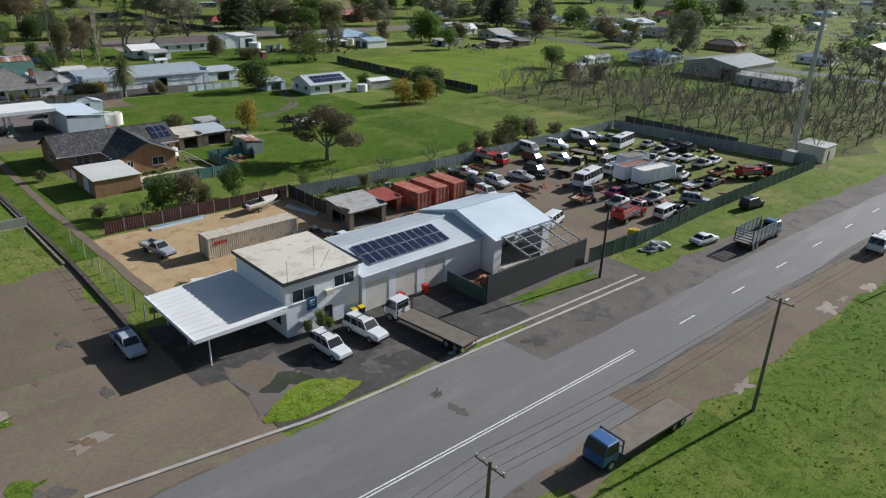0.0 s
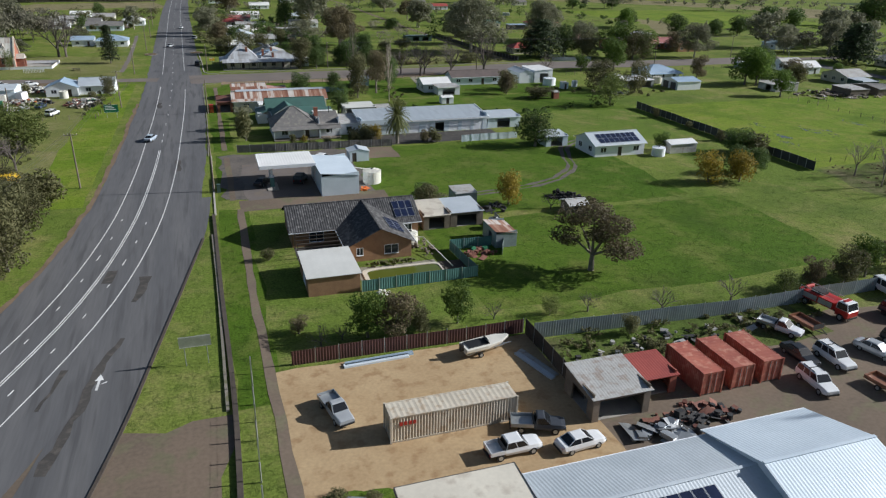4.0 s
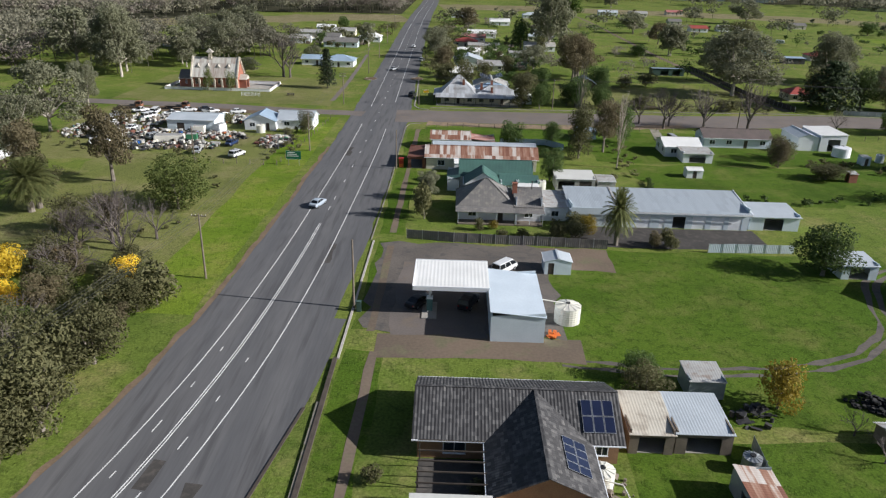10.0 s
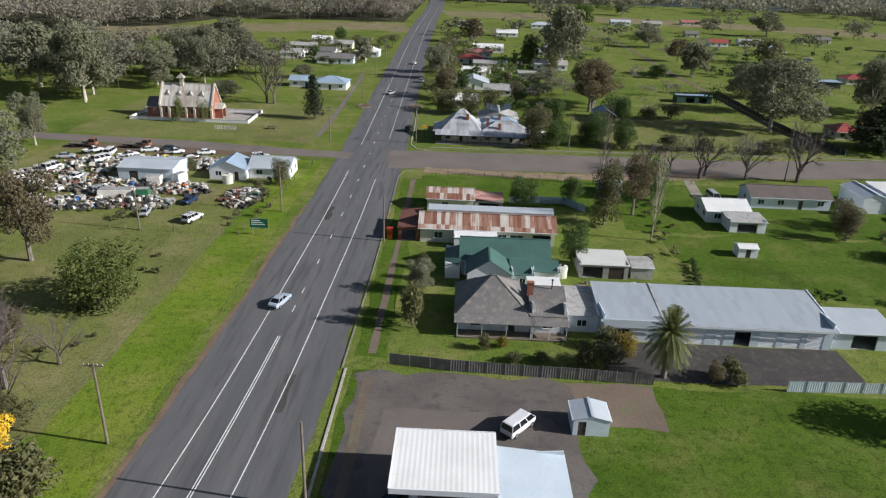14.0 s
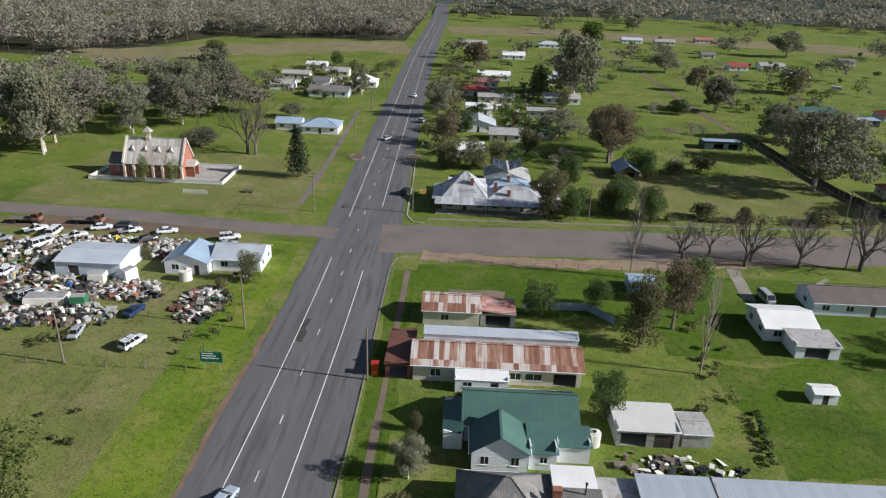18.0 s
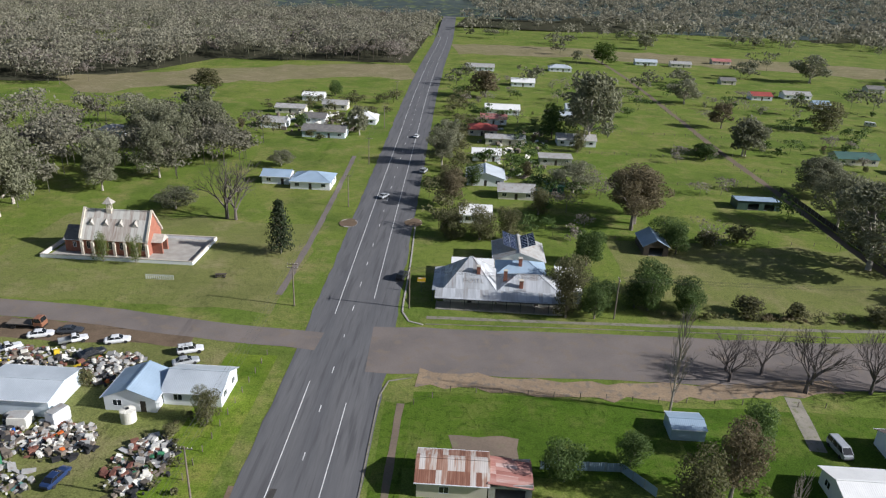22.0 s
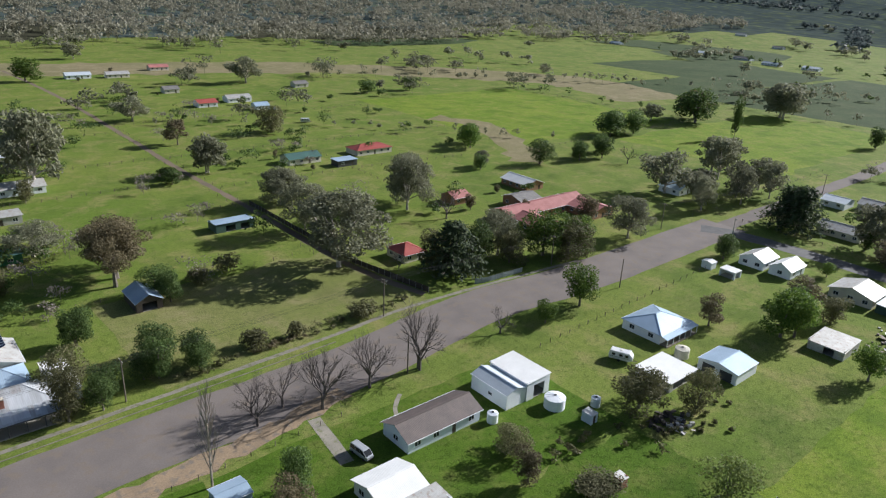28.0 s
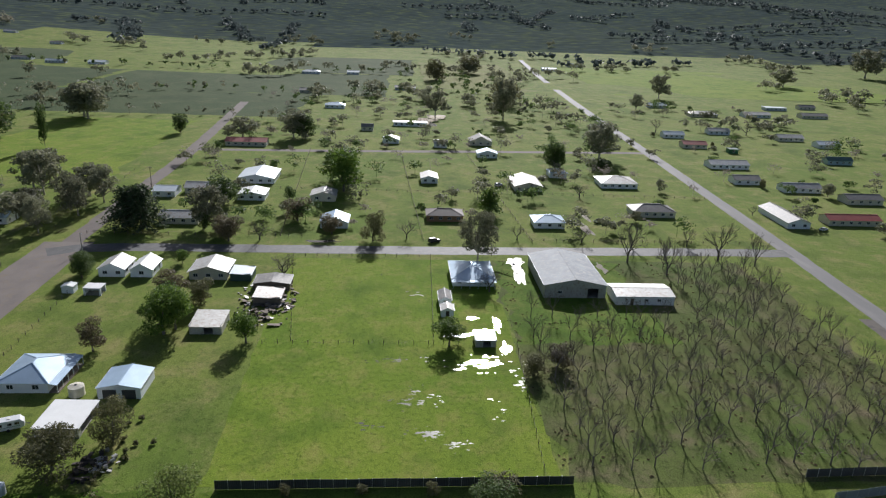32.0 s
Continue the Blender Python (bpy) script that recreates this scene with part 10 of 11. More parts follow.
# big tipper bodies among the wrecks
def tipper(x, y, turn, L, label, top, cab=False):
    th = thing("tipper_body", label, "truck", (x, y, 0.02), turn)
    for sg in (-1, 1):
        sd = part("side_wall", Shape().box(-L / 2, L / 2, min(sg * 1.16, sg * 1.22), max(sg * 1.16, sg * 1.22), 1.0, 3.3), WHITE, th)
        for k in range(7):
            u = -L / 2 + 0.1 + (L - 0.2) * k / 6
            part("rib", Shape().box(u - 0.05, u + 0.05, min(sg * 1.221, sg * 1.29), max(sg * 1.221, sg * 1.29), 1.0, 3.3), WHITE, sd)
    for sx in (-1, 1):
        part("end_wall", Shape().box(sx * L / 2 - 0.04, sx * L / 2 + 0.04, -1.155, 1.155, 1.0, 3.3), WHITE, th)
    part("load", Shape().box(-L / 2 + 0.05, L / 2 - 0.05, -1.15, 1.15, 2.5, 3.05), top, th)
    part("chassis", Shape().box(-L / 2, L / 2 + (2.4 if cab else 0.6), -0.45, 0.45, 0.6, 0.99), BLACKSTEEL, th)
    if cab:
        part("cab_body", loft([(L / 2 + 0.5, 0.55, 1.7, 0.98, 1.1, 1.1), (L / 2 + 2.2, 0.55, 1.7, 0.98, 1.1, 1.1), (L / 2 + 2.4, 0.65, 1.5, 0.95, 1.0, 1.0)]), PAINT["white"], th)
        cabin(th, PAINT["white"], L / 2 + 0.5, L / 2 + 2.35, L / 2 + 0.55, L / 2 + 2.1, 1.68, 2.7, 1.08, 0.98)
        wheels(th, (L / 2 + 1.4,), 1.08, 0.5, 0.3)
    wheels(th, (-L / 2 + 1.2, -L / 2 + 2.3), 1.1, 0.5, 0.4)
tipper(103.6, 62.0, -8, 7.6, "white tipper trailer with rusty load", DARKRUST)
tipper(104.4, 58.6, -8, 8.2, "long white tipper truck among wrecks", PLASTICWHITE, True)
tipper(108.5, 65.4, -8, 6.0, "white tipper body with brown load", TIMBER)
# bins, mast, tanks
for x, y, m in ((37.3, 52.2, BLACKPLASTIC), (38.2, 52.2, BLACKPLASTIC), (43.4, 52.0, REDPAINT), (46.8, 51.9, REDPAINT)):
    b = thing("wheelie_bin", "dark wheelie bin with bright lid beside the wall", "bin", (x, y, 0.03))
    part("bin_body", Shape().add([(-0.24, -0.24, 0.05), (0.24, -0.24, 0.05), (0.24, 0.24, 0.05), (-0.24, 0.24, 0.05), (-0.3, -0.33, 0.98), (0.3, -0.33, 0.98), (0.3, 0.33, 0.98), (-0.3, 0.33, 0.98)], [(3, 2, 1, 0), (4, 5, 6, 7), (0, 1, 5, 4), (1, 2, 6, 5), (2, 3, 7, 6), (3, 0, 4, 7)]), m, b)
    part("lid", Shape().box(-0.32, 0.32, -0.36, 0.36, 0.981, 1.06), YELLOW if m is BLACKPLASTIC else REDPAINT, b)
    part("bin_wheel", Shape().rod((-0.28, 0.28, 0.1), (0.28, 0.28, 0.1), 0.1, n=8), TYRE, b)
mast = thing("radio_mast", "tall slim grey steel radio mast", "mast", (143.6, 51.2, 0))
part("shaft", Shape().rod((0, 0, 0), (0, 0, 26), 0.5, 0.36, 12).rod((0, 0, 26), (0, 0, 46), 0.36, 0.22, 12), STEEL, mast)
part("base", Shape().box(-1.2, 1.2, -1.2, 1.2, 0, 0.4), CONCRETE, mast)
for k in range(3):
    part("antenna", Shape().box(0.5 * math.cos(2.1 * k) - 0.1, 0.5 * math.cos(2.1 * k) + 0.1, 0.5 * math.sin(2.1 * k) - 0.1, 0.5 * math.sin(2.1 * k) + 0.1, 42, 44.4), WHITE, mast)
house("equipment_hut", "beige equipment hut beside the mast", 144.6, 150.5, 45.6, 51.0, 3.0, "f", 0, CREAM, OLDZINC, 0.1, category="hut", openings=(("S", 147, 1.0, 0, 2.1, "d"),))
house("equipment_cabinet", "small pale equipment cabinet", 139.8, 141.6, 49.4, 51.6, 2.1, "f", 0, PLASTICWHITE, OLDZINC, 0.05, category="cabinet")
def tank(x, y, r, h, m, label):
    th = thing("water_tank", label, "water tank", (x, y, 0.02))
    n = 24
    vs = [(r * (1.0 - 0.018 * (k % 2)) * math.cos(2 * math.pi * j / n), r * (1.0 - 0.018 * (k % 2)) * math.sin(2 * math.pi * j / n), h * k / 14) for k in range(15) for j in range(n)]
    part("tank_wall", Shape().add(vs, [(k * n + j, k * n + (j + 1) % n, (k + 1) * n + (j + 1) % n, (k + 1) * n + j) for k in range(14) for j in range(n)]), m, th)
    part("tank_roof", Shape().rod((0, 0, h), (0, 0, h + r * 0.18), r * 1.01, r * 0.12, n), m, th)
    for k in range(12):
        a = 2 * math.pi * k / 12
        part("rib", Shape().beam((0.15 * r * math.cos(a), 0.15 * r * math.sin(a), h + r * 0.17), (r * math.cos(a), r * math.sin(a), h + 0.03), 0.08), m, th)
    part("inlet", Shape().rod((0, 0, h + r * 0.15), (0, 0, h + r * 0.15 + 0.15), 0.28, n=10), BLACKPLASTIC, th)
tank(48.0, 151.6, 1.75, 2.3, PLASTICWHITE, "cream plastic rainwater tank beside the shed")
tank(46.6, 119.6, 1.2, 1.9, PLASTICWHITE, "cream rainwater tank beside the brick house")
tank(131.8, 245.4, 2.2, 2.3, WHITE, "white steel rainwater tank")
tank(172.4, 241.2, 1.7, 2.2, CREAM, "cream rainwater tank beside the house")
tank(117.8, 249.2, 1.1, 2.0, WHITE, "white rainwater tank beside the cottage")
tank(-20.4, 253.2, 1.2, 2.0, PLASTICWHITE, "cream rainwater tank at the cottage")
tank(114.5, 155.0, 1.5, 1.8, WHITE, "white rainwater tank beside the cottage")
tank(50.8, 209.4, 0.9, 1.9, PLASTICWHITE, "small cream rainwater tank")
tank(55.0, 383.0, 1.6, 2.0, TEALFENCE, "teal steel rainwater tank")
tank(61.5, 122.5, 0.9, 1.6, STEEL, "small grey rainwater tank")
tank(139, 240.5, 1.0, 1.9, ZINC, "small zinc rainwater tank")
pipe = thing("downpipe", "pale overhead water pipe from shed to tank", "pipe", (44.2, 151, 0))
part("pipe", Shape().rod((0, 0, 3.4), (3.4, 0.6, 2.6), 0.08), PLASTICWHITE, pipe)
for k in range(3):
    heap("tyre_pile", "pile of old black tyres", 79 + 1.2 * k, 134.5 - 0.8 * k, 2.2, 1.6, 60, TYRE, 0.5, 0.8, 0.35, "c", 1.4)
heap("garden_clutter", "pots and planks beside the brick house", 47.6, 118.0, 2.2, 3.5, 40, TIMBER, 0.2, 0.7, 0.7)
heap("garden_clutter", "white garden clutter beside the pool", 39, 104.4, 0.8, 0.5, 10, PLASTICWHITE, 0.3, 0.7, 0.6)
heap("garden_bed", "red soil and barrels in the garden enclosure", 55.4, 113.2, 2.8, 1.8, 26, DARKRUST, 0.3, 0.9, 0.7)
heap("garden_bed", "green bins in the garden enclosure", 55.4, 114.6, 2.4, 0.6, 8, GREENPLASTIC, 0.5, 0.8, 0.9)
heap("garden_bed", "rocky flower bed below the window", 42.0, 113.4, 4.4, 0.9, 60, OLIVELEAF, 0.15, 0.5, 0.7)
heap("yard_clutter", "engine block and bits beside the sheds", 65, 131, 2.4, 2.2, 30, BLACKSTEEL, 0.3, 0.9, 0.7)
heap("yard_clutter", "orange machine beside the tank", 45.6, 147.2, 0.5, 1.2, 10, ORANGE, 0.4, 0.9, 0.6)
heap("yard_clutter", "pale stuff in the back yard", 62, 205.2, 7, 2.6, 26, PLASTICWHITE, 0.3, 1.0, 0.4)
heap("yard_clutter", "timber and crates in the back yard", 58, 205.8, 6, 2.4, 30, TIMBER, 0.3, 1.1, 0.5)
heap("yard_clutter", "dark stuff in the back yard", 64, 204.6, 8, 2.4, 24, BLACKPLASTIC, 0.3, 1.2, 0.3)
heap("yard_clutter", "timber lying in the paddock yard", 222, 208, 18, 9, 110, TIMBER, 0.4, 1.8, 0.4)
heap("yard_clutter", "pale sheets lying in the paddock yard", 224, 210, 18, 9, 50, OLDZINC, 0.4, 1.6, 0.3)
heap("yard_clutter", "dark scrap in the back garden", 146, 228, 5, 3, 50, DARKTIMBER, 0.3, 1.2, 0.6)
heap("yard_clutter", "grey scrap in the back garden", 148, 226, 4, 3, 30, OLDZINC, 0.3, 1.2, 0.5)
heap("yard_clutter", "pale clutter and tanks round the north-western houses", -36, 478, 24, 22, 60, PLASTICWHITE, 0.6, 2.2, 0.7)
heap("yard_clutter", "brown clutter round the north-western houses", -36, 476, 26, 22, 60, TIMBER, 0.6, 2.4, 0.6)
heap("yard_clutter", "pale clutter round the northern houses", 48, 440, 16, 50, 50, PLASTICWHITE, 0.6, 2.0, 0.7)
heap("yard_clutter", "brown clutter round the northern houses", 50, 440, 16, 50, 50, TIMBER, 0.6, 2.4, 0.6)
# west junk yard
for k, (x, y, rx, ry) in enumerate(((-38, 247, 9, 5), (-52, 248, 9, 7), (-28, 247, 5, 4), (-58, 262, 9, 8), (-36, 237, 9, 4), (-48, 235, 7, 4), (-46, 269, 12, 4), (-30, 267, 5, 5), (-14, 243, 4, 7), (-66, 250, 6, 9))):
    heap("junk", "white appliances and drums in the junk yard", x, y, rx, ry, 40, PLASTICWHITE, 0.3, 1.2, 0.7, zmax=1.0)
    heap("junk", "weathered timber and crates in the junk yard", x + 0.5, y, rx, ry, 46, TIMBER, 0.3, 1.3, 0.6)
    heap("junk", "weeds growing through the junk", x, y, rx * 1.1, ry * 1.1, 120, OLIVELEAF, 0.2, 0.7, 0.6)
    heap("junk", "dark scrap in the junk yard", x + 1, y - 0.5, rx, ry, 40, BLACKSTEEL, 0.3, 1.2, 0.7, zmax=0.8)
    heap("junk", "rusty brown scrap in the junk yard", x - 1, y + 0.5, rx, ry, 26, DARKRUST, 0.4, 1.2, 0.6)
    heap("junk", "pale grey scrap in the junk yard", x, y + 1, rx, ry, 70, OLDZINC, 0.3, 1.4, 0.6)
    heap("junk", "bright oddments in the junk yard", x, y, rx, ry, 7, (BLUEPAINT, YELLOW, ORANGE, GREENPLASTIC, TEALFENCE)[k % 5], 0.4, 1.1, 0.8)
for x, y, t, L, W, H, m, lab in ((-34.5, 240.5, 10, 2.6, 2.0, 2.2, GREENPLASTIC, "dark green garden locker"), (-31.0, 252.0, 70, 3.0, 2.0, 2.3, WHITE, "white box trailer body"), (-40.5, 241.0, 8, 7.0, 3.2, 1.7, PLASTICWHITE, "tarped white pile of goods"), (-36.2, 250.6, 5, 3.0, 2.4, 1.9, PLASTICWHITE, "small white caravan body")):
    b = thing("storage_box", lab + " in the junk yard", "box", (x, y, 0.02), t)
    part("box_body", loft([(-L / 2, 0.1, H * 0.92, W * 0.46, W * 0.5, W * 0.46), (-L / 2 + 0.15, 0.02, H, W * 0.5, W * 0.5, W * 0.47), (L / 2 - 0.15, 0.02, H, W * 0.5, W * 0.5, W * 0.47), (L / 2, 0.1, H * 0.92, W * 0.46, W * 0.5, W * 0.46)]), m, b)
    part("lid", Shape().box(-L / 2 + 0.1, L / 2 - 0.1, -W * 0.4, W * 0.4, H + 0.001, H + 0.05), OLDZINC, b)

# ---- poles, wires, signs ----
def pole(x, y, h, arm=90, arms=1, label="weathered timber power pole with crossarm", m=None, lamp=0):
    th = thing("power_pole", label, "power pole", (x, y, 0))
    part("shaft", Shape().rod((0, 0, -0.05), (0, 0, h), 0.17, 0.11, 8), m or TIMBER, th)
    c, s = math.cos(radians(arm)), math.sin(radians(arm))
    for k in range(arms):
        z = h - 0.35 - 0.8 * k
        a = part("crossarm", Shape().beam((-1.1 * c, -1.1 * s, z), (1.1 * c, 1.1 * s, z), 0.11), m or TIMBER, th)
        for u in (-1.0, -0.45, 0.45, 1.0):
            part("insulator", Shape().rod((u * c, u * s, z + 0.06), (u * c, u * s, z + 0.24), 0.05, n=6), PLASTICWHITE, a)
    if lamp:
        part("lamp_arm", Shape().rod((0, 0, h - 1.2), (lamp, 0.0, h - 0.7), 0.03), STEEL, th)
        part("lamp_head", Shape().box(lamp - 0.3, lamp + 0.3, -0.1, 0.1, h - 0.76, h - 0.62), STEEL, th)
    return (x, y, h - 0.15, c, s)
def wires(a, b, offs=(-1.0, -0.45, 0.45, 1.0), sag=0.5):
    th = thing("power_line", "thin sagging power wires between poles", "power line")
    for o in offs:
        p, q = Vector((a[0] + o * a[3], a[1] + o * a[4], a[2])), Vector((b[0] + o * b[3], b[1] + o * b[4], b[2]))
        vs = []
        for k in range(9):
            r = p.lerp(q, k / 8) - Vector((0, 0, sag * 4 * (k / 8) * (1 - k / 8)))
            vs += [r + Vector((0, 0, 0.018)), r + Vector((0.016, 0.008, -0.01)), r + Vector((-0.016, -0.008, -0.01))]
        sh = Shape().add(vs, [(3 * k + i, 3 * k + (i + 1) % 3, 3 * k + 3 + (i + 1) % 3, 3 * k + 3 + i) for k in range(8) for i in range(3)])
        part("wire", sh, BLACKSTEEL, th)
WEST = [pole(-14.0, 60.0, 10, 0), pole(-10.8, 113.7, 10.5, 0), pole(-4.2, 161.2, 10.2, 0), pole(-3.6, 235.6, 10.0, 0), pole(-4.4, 295.2, 10.0, 0, 2), pole(-4.2, 361.0, 10.0, 0), pole(-5.0, 409.0, 10.0, 0), pole(-7, 470, 10, 0), pole(-9, 540, 10, 0)]
for a, b in zip(WEST, WEST[1:]):
    wires(a, b)
SIDE = [pole(-16.0, 19.0, 10.4, 90), pole(22.7, 19.6, 10.2, 90, 1, "timber power pole with steel crossarm"), pole(54.0, 17.5, 10.8, 90, 1, lamp=1.5), pole(104.0, 16.0, 10.4, 90), pole(160.0, 12.0, 10.4, 90)]
for a, b in zip(SIDE, SIDE[1:]):
    wires(a, b)
pole(65.9, 41.9, 9.2, 90, 0, "plain dark timber pole beside the fence", DARKTIMBER)
pole(19.0, 153.2, 10.2, 90, 0, "plain timber pole with a meter box")
pole(19.0, 222.0, 9.0, 90, 0, "plain timber pole beside the kerb")
pole(-14.4, 109.2, 7.0, 0, 0, "short grey pole among shrubs")
MAIN = [pole(20.0, 297.0, 9.5, 90), pole(63.8, 297.2, 9.5, 90), pole(127.1, 298.6, 10.2, 90, 2), pole(190, 297.6, 9.5, 90), pole(250.4, 298.0, 9.5, 90), pole(354.0, 284.0, 9.5, 90)]
for a, b in zip(MAIN, MAIN[1:]):
    wires(a, b)
pole(115.4, 273.4, 9.0, 90, 0, "plain timber pole beside bare trees")
pole(193.4, 274.4, 9.0, 90, 0, "plain timber pole on the grass verge")
pole(265.0, 278.4, 7.0, 90, 0, "grey street lamp pole at the corner", STEEL, lamp=1.2)
pole(-27.5, 222.5, 8.5, 0, 0, "plain timber pole at the junk yard")
bx = thing("meter_box", "green electrical meter box beside a pole", "meter box", (19.8, 152.4, 0))
part("box_body", Shape().box(-0.3, 0.3, -0.25, 0.25, 0, 1.5), GREENFENCE, bx)
part("box_roof", Shape().box(-0.34, 0.34, -0.29, 0.29, 1.501, 1.56), GREENFENCE, bx)
def sign(x, y, turn, w, h, z, m, label, bars, posts=2, legs=None):
    th = thing("road_sign", label, "sign", (x, y, 0), turn)
    part("sign_face", Shape().box(-w / 2, w / 2, -0.03, 0, z, z + h), m, th)
    part("border", Shape().box(-w / 2, w / 2, -0.036, -0.031, z + h - 0.08, z + h - 0.04).box(-w / 2, w / 2, -0.036, -0.031, z + 0.04, z + 0.08), WHITE, th)
    for k in range(bars):
        part("text_bar", Shape().box(-w * 0.42, w * (0.1 + 0.12 * (k % 3)), -0.04, -0.031, z + h * (0.75 - 0.6 * k / max(1, bars)), z + h * (0.75 - 0.6 * k / max(1, bars)) + 0.16), WHITE, th)
    for k in range(posts):
        u = (-0.35 + 0.7 * k) * w if posts > 1 else 0
        part("sign_post", Shape().rod((u, 0.05, 0), (u, 0.05, z + h), 0.05), legs or STEEL, th)
sign(-4.6, 222.4, 0, 3.4, 2.0, 1.4, SIGNGREEN, "green distance sign board on two posts", 3)
sign(15.9, 93.4, 0, 3.2, 1.3, 2.2, STEEL, "grey back of a road sign on two posts", 0)
sign(22.0, 305.0, 0, 1.8, 1.1, 2.6, SIGNYELLOW, "yellow hotel sign board on a post", 1, 1, CHARCOAL)
ph = thing("kiosk", "orange and red kiosk beside the kerb", "kiosk", (20.0, 223.6, 0))
part("kiosk_body", Shape().box(-0.5, 0.5, -0.5, 0.5, 0, 2.0), ORANGE, ph)
part("kiosk_panel", Shape().box(-0.52, 0.52, -0.53, -0.501, 0.9, 1.7), REDPAINT, ph)
part("kiosk_roof", Shape().box(-0.6, 0.6, -0.6, 0.6, 2.001, 2.15), REDPAINT, ph)
pump = thing("fuel_pump", "old pale green fuel pump under the canopy", "fuel pump", (29.4, 153.2, 0))
part("pump_body", Shape().box(-0.4, 0.4, -0.3, 0.3, 0.15, 1.9), TEALFENCE, pump)
part("pump_head", Shape().box(-0.42, 0.42, -0.32, 0.32, 1.901, 2.2), WHITE, pump)
part("island", Shape().box(-1.0, 1.0, -2.4, 2.4, 0, 0.15), CONCRETE, pump)
for x, y in ((-1.8, 347), (16.4, 350)):
    isl = thing("kerb_island", "small red-brown kerb island at a crossing", "traffic island", (x, y, 0))
    part("kerb_ring", patch(0, 0, 2.4, 3.2, 0.16, 0.15, 20, 2.0), REDDIRT, isl)
    part("kerb_edge", Shape().slab([(2.5 * math.cos(a), 3.3 * math.sin(a)) for a in [2 * math.pi * k / 18 for k in range(18)]], 0.0, 0.15), KERB, isl)

# church and hotel details
for k in range(7):
    xx = -61.4 + 2.65 * k
    part("buttress", Shape().box(xx - (-53.5) - 0.3, xx - (-53.5) + 0.3, -4.7, -4.01, 0, 3.2).add([(xx + 53.5 - 0.3, -4.7, 3.2), (xx + 53.5 + 0.3, -4.7, 3.2), (xx + 53.5 + 0.3, -4.01, 4.0), (xx + 53.5 - 0.3, -4.01, 4.0)], [(0, 1, 2, 3)]), STONE, ch, "pale stone buttress")
for k in range(4):
    xx = -6.0 + 3.6 * k
    part("dormer_vent", Shape().add([(xx - 0.8, -2.4, 6.8), (xx + 0.8, -2.4, 6.8), (xx, -2.4, 7.9), (xx - 0.8, -1.3, 8.4), (xx + 0.8, -1.3, 8.4), (xx, -1.3, 8.5)], [(0, 1, 2), (0, 2, 5, 3), (1, 4, 5, 2)]), CHURCHROOF, ch)
part("bell_turret", Shape().box(-2.6, -2.4, -0.5, -0.3, 9.7, 12.0).box(-1.8, -1.6, -0.5, -0.3, 9.7, 12.0).box(-2.6, -2.4, 0.3, 0.5, 9.7, 12.0).box(-1.8, -1.6, 0.3, 0.5, 9.7, 12.0).box(-2.7, -1.5, -0.6, 0.6, 9.4, 10.5), STONE, ch, "white bell turret")
part("turret_roof", Shape().add([(-3.3, -1.1, 12.0), (-0.9, -1.1, 12.0), (-0.9, 1.1, 12.0), (-3.3, 1.1, 12.0), (-2.1, 0, 13.5)], [(3, 2, 1, 0), (0, 1, 4), (1, 2, 4), (2, 3, 4), (3, 0, 4)]), CHURCHROOF, ch)
for gx_, gy_ in ((8.25, -4.4), (8.25, 4.4), (-8.25, -4.4), (-8.25, 4.4)):
    part("gable_coping", Shape().beam((gx_, gy_, 4.2), (gx_, 0, 10.6), 0.5, 0.3), STONE, ch, "pale stone gable coping")
for gy_ in (-1.8, 1.2):
    part("porch_wall", Shape().box(8.1, 10.6, gy_, gy_ + 0.6, 0, 3.2), REDBRICK, ch)
part("porch_roof", Shape().add([(8.1, -2.1, 3.0), (10.8, -2.1, 3.0), (10.8, 0, 4.6), (8.1, 0, 4.6), (8.1, 2.1, 3.0), (10.8, 2.1, 3.0)], [(0, 1, 2, 3), (3, 2, 5, 4), (1, 5, 2)]), CHURCHROOF, ch)
house("vestry", "lower vestry of the church with grey roof", -66.4, -61.8, 317.6, 323.6, 3.4, "gx", 2.4, REDBRICK, GREYROOF, 0.25, category="church", openings=(("S", -64, 0.8, 1.2, 2.6, "w"),))
cw = thing("church_wall", "low white rendered wall round the church", "wall", (0, 0, 0))
for x0, x1, y0, y1 in ((-70.2, -33.2, 313.0, 313.3), (-33.4, -33.1, 313.3, 329.4), (-70.2, -69.9, 313.3, 329.4), (-69.9, -33.4, 329.1, 329.4)):
    part("wall_run", Shape().box(x0, x1, y0, y1, 0, 0.9), WHITE, cw)
    part("coping", Shape().box(x0 - 0.05, x1 + 0.05, y0 - 0.05, y1 + 0.05, 0.901, 0.98), STONE, cw)
gate = thing("church_gate", "white picket gate before the church", "gate", (-37.5, 304.5, 0), 0)
for k in range(14):
    part("picket", Shape().box(-3.2 + 0.48 * k, -3.06 + 0.48 * k, -0.02, 0.02, 0, 1.2), WHITE, gate)
part("rail", Shape().box(-3.2, 3.2, 0.021, 0.06, 0.9, 1.0), WHITE, gate)
bench = thing("picnic_table", "dark timber picnic table on the church lawn", "table", (-24.5, 307.5, 0), 10)
part("tabletop", Shape().box(-1.2, 1.2, -0.4, 0.4, 0.72, 0.78), DARKTIMBER, bench)
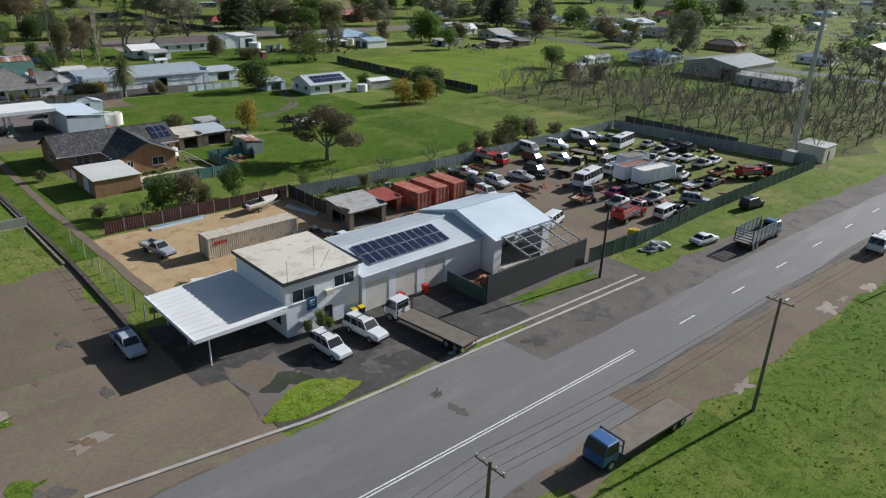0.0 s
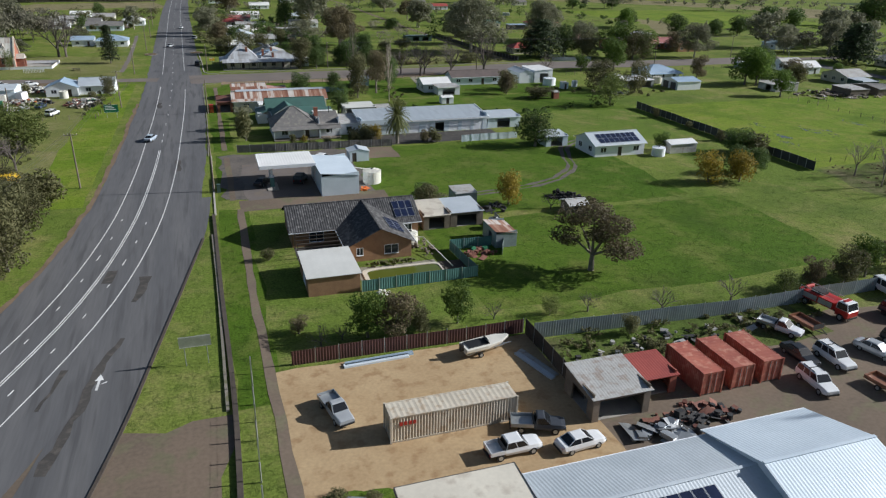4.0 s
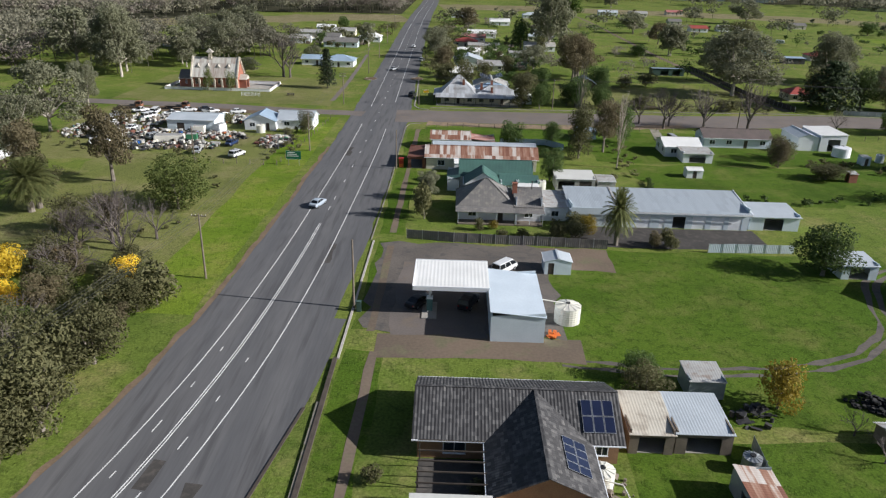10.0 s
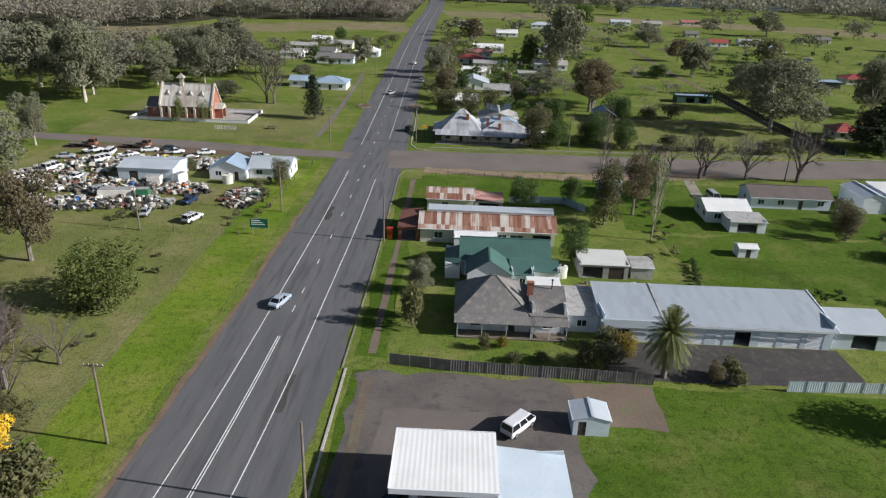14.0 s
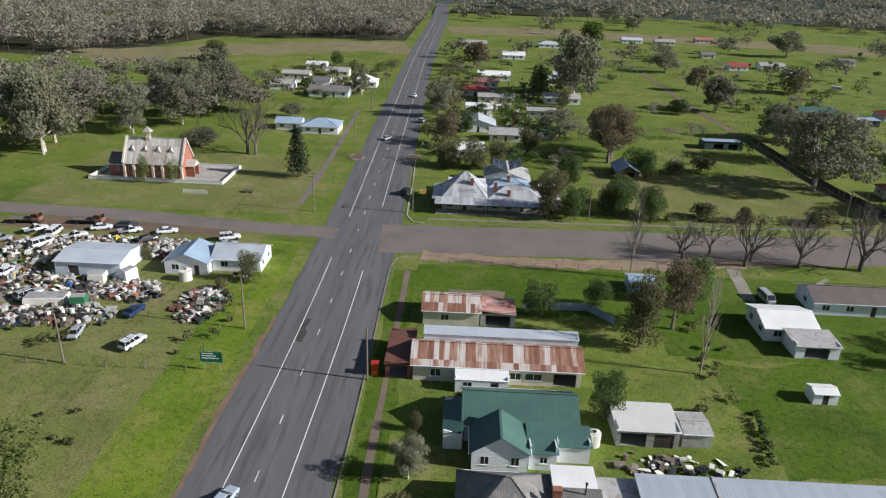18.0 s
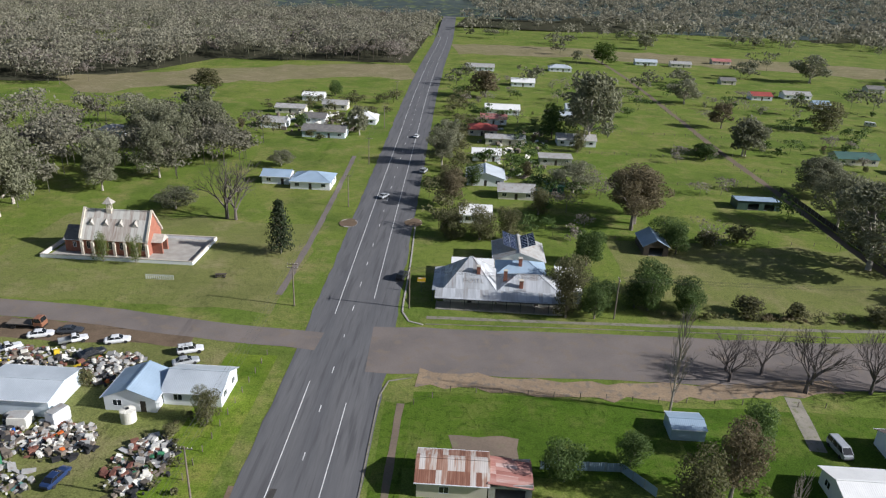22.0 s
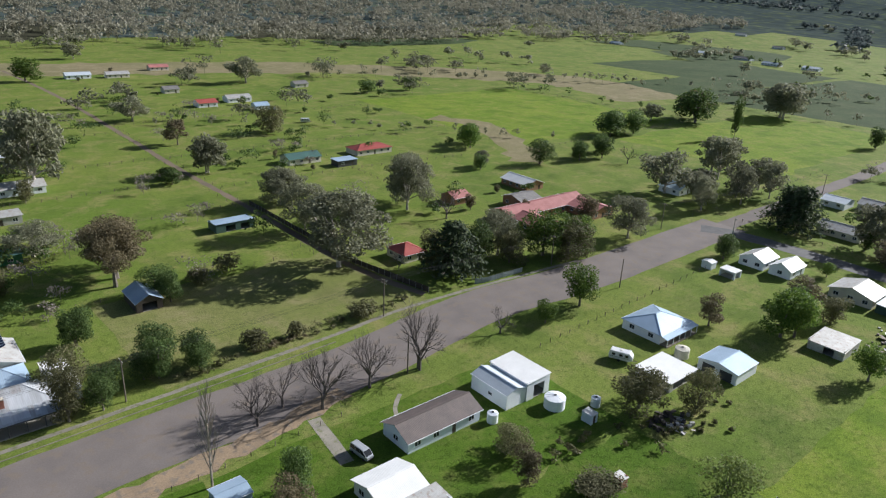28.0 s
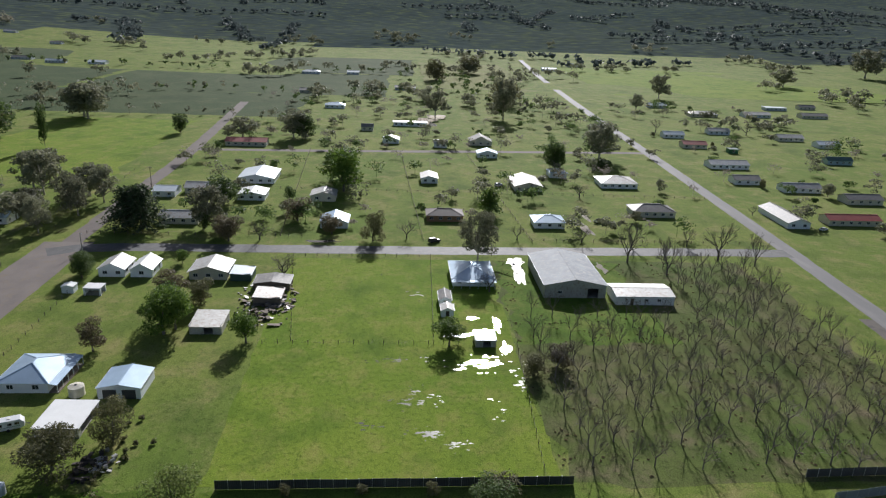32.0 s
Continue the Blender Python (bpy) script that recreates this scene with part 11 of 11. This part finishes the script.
for sg in (-1, 1):
    part("seat", Shape().box(-1.2, 1.2, sg * 0.75 - 0.15, sg * 0.75 + 0.15, 0.42, 0.47), DARKTIMBER, bench)
    part("leg", Shape().box(sg * 0.9 - 0.06, sg * 0.9 + 0.06, -0.75, 0.75, 0, 0.42).box(sg * 0.9 - 0.06, sg * 0.9 + 0.06, -0.06, 0.06, 0.421, 0.719), DARKTIMBER, bench)
solar("n", "solar panels on the zinc gable", 42.9, 390.5, 2.85, 4, 2, 90, 17.0, 1.6, 1.7)
solar("e", "solar panels on the cottage roof", 101.0, 157.4, 2.95, 8, 2, 0, 20.6, 1.2, 1.7)
for x, y, z in ((33, 314, 2.6),):
    cm = thing("chimney", "red brick chimney through the iron roof", "chimney", (x, y, z))
    part("chimney_stack", Shape().box(-0.4, 0.4, -0.4, 0.4, 0, 2.4), REDBRICK, cm)
    part("cap", Shape().box(-0.5, 0.5, -0.5, 0.5, 2.401, 2.6), REDBRICK, cm)
hs = thing("roof_lettering", "faded painted hotel name on the iron roof", "lettering", (31.2, 302.0, 4.5))
crv = bpy.data.curves.new("roof_word", "FONT")
crv.body, crv.size, crv.extrude = "HOTEL", 1.5, 0.008
crv.materials.append(OLDZINC)
txt = new("roof_word", crv)
txt.parent = hs
txt.matrix_basis = pose(0, 0, 0, 40.4, 0, 0)

# wet paddock: standing water
wet_rng = random.Random(5)
for cx_, cy_, rx_, ry_, n_, big in ((187, 147, 5.5, 11, 46, 0.75), (171, 166, 6, 9, 34, 0.42), (157, 164, 2.6, 6, 22, 0.5), (153, 157, 3, 5, 14, 0.3), (189, 168, 2.2, 13, 30, 0.34), (160, 176, 3, 5, 12, 0.36), (178, 139.8, 5, 1.5, 12, 0.5), (231, 164, 6, 4, 14, 0.36), (240, 172, 12, 12, 14, 0.22), (166, 146, 9, 6, 16, 0.22)):
    pud = Shape()
    for k in range(n_):
        a, q = wet_rng.uniform(0, 6.28), wet_rng.random() ** 0.7
        s_ = big * wet_rng.uniform(0.25, 1.3) * (1.25 - q)
        b_ = patch(cx_ + rx_ * q * math.cos(a), cy_ + ry_ * q * math.sin(a), s_ * 0.7, s_ * wet_rng.uniform(1.0, 2.6), 0.012 + 0.00003 * k, 0.8, 20, k * 1.7 + cx_)
        pud.add(b_.v, b_.f)
    tagged(part("puddles", pud, WATER), "shallow puddles of rain water in the grass", "puddle", kind="structure")
for x, y, a, b in ((203, 152, 1.2, 3.6), (206, 146, 0.8, 2.4), (214, 148, 1.0, 1.4), (250, 129, 9, 2.0), (262, 128, 4, 3.2), (210, 141.5, 5, 1.0), (256, 98, 5, 1.2), (300, 92, 8, 1.6), (318, 88, 6, 1.3), (196, 141, 3, 1.2), (560, 150, 18, 9), (585, 140, 12, 7), (280, 197, 1.5, 6), (340, 130, 6, 1.2)):
    tagged(part("puddle", patch(x, y, a, b, 0.018, 0.45, 24, x * 0.37), WATER), "muddy puddle of standing rain water", "puddle", kind="structure")
struct("driveway", ribbon([(88.4, 255.6), (89.2, 262), (90.3, 270.5)], -1.3, 1.3, 0.028, 2, 0.1), PATH, "grey concrete driveway beside the cottage", "driveway")
struct("driveway", ribbon([(103.0, 259.2), (105.0, 264), (109, 267.6)], -0.5, 0.5, 0.028, 2, 0.15), PATH, "narrow path to the cottage", "path")
# verge puddles laid as matt pale patches, without the water material
for x, y, a, b in ((79.5, 20.6, 1.6, 0.7), (89.5, 19.6, 1.3, 0.8), (97.0, 18.6, 1.6, 0.7), (83.5, 20.4, 0.9, 0.4), (57.0, 19.8, 1.4, 0.6)):
    struct("puddle", patch(x, y, a, b, 0.0225, 0.6, 22, x), PALEPATCH, "pale puddle patch on the verge", "puddle")
stain_rng = random.Random(9)
for k in range(34):
    x, y = stain_rng.choice(((stain_rng.uniform(23, 50), stain_rng.uniform(41.5, 51.5)), (stain_rng.uniform(30, 105), stain_rng.uniform(32.6, 38.5)), (stain_rng.uniform(0, 18), stain_rng.uniform(44, 72))))
    r = stain_rng.uniform(0.25, 1.1)
    struct("stain", patch(x, y, r * 1.6, r, 0.0372 + 0.00005 * k, 0.7, 18, k * 2.3, stain_rng.uniform(0, 3)), stain_rng.choice((YARDTAR, GRIT, YARDTAR)) if y < 42 or x > 20 else stain_rng.choice((GRIT, PALEPATCH, REDDIRT)), "irregular stain on the ground", "stain")
for k in range(9):
    struct("weeds", patch(stain_rng.uniform(-3, 6), stain_rng.uniform(41, 60), stain_rng.uniform(0.5, 1.8), stain_rng.uniform(0.4, 1.0), 0.0395 + 0.0001 * k, 0.8, 22, k * 3.1), VERGE, "thin weeds on the bare dirt", "grass")
gb = struct("garden_patch", sheet(30.5, 41, 249, 254.5, 0.03, 2, 0.5), DIRT, "dug brown vegetable bed", "garden")
isl = struct("grass_island", patch(26.3, 43.2, 4.6, 2.0, 0.05, 0.2, 26, 1.0, 0.05), LUSH, "lush grass island at the kerb", "grass")
dr = thing("cattle_grid", "old steel grid lying in the grass", "grid", (-9.3, 105.6, 0.03), 40)
for k in range(9):
    part("grid_bar", Shape().box(-2.2, 2.2, -1.6 + 0.4 * k, -1.5 + 0.4 * k, 0, 0.08), STEEL, dr)

for group in PROTO.values():
    for ob in group:
        for o in (*ob.children_recursive, ob):
            bpy.data.objects.remove(o)
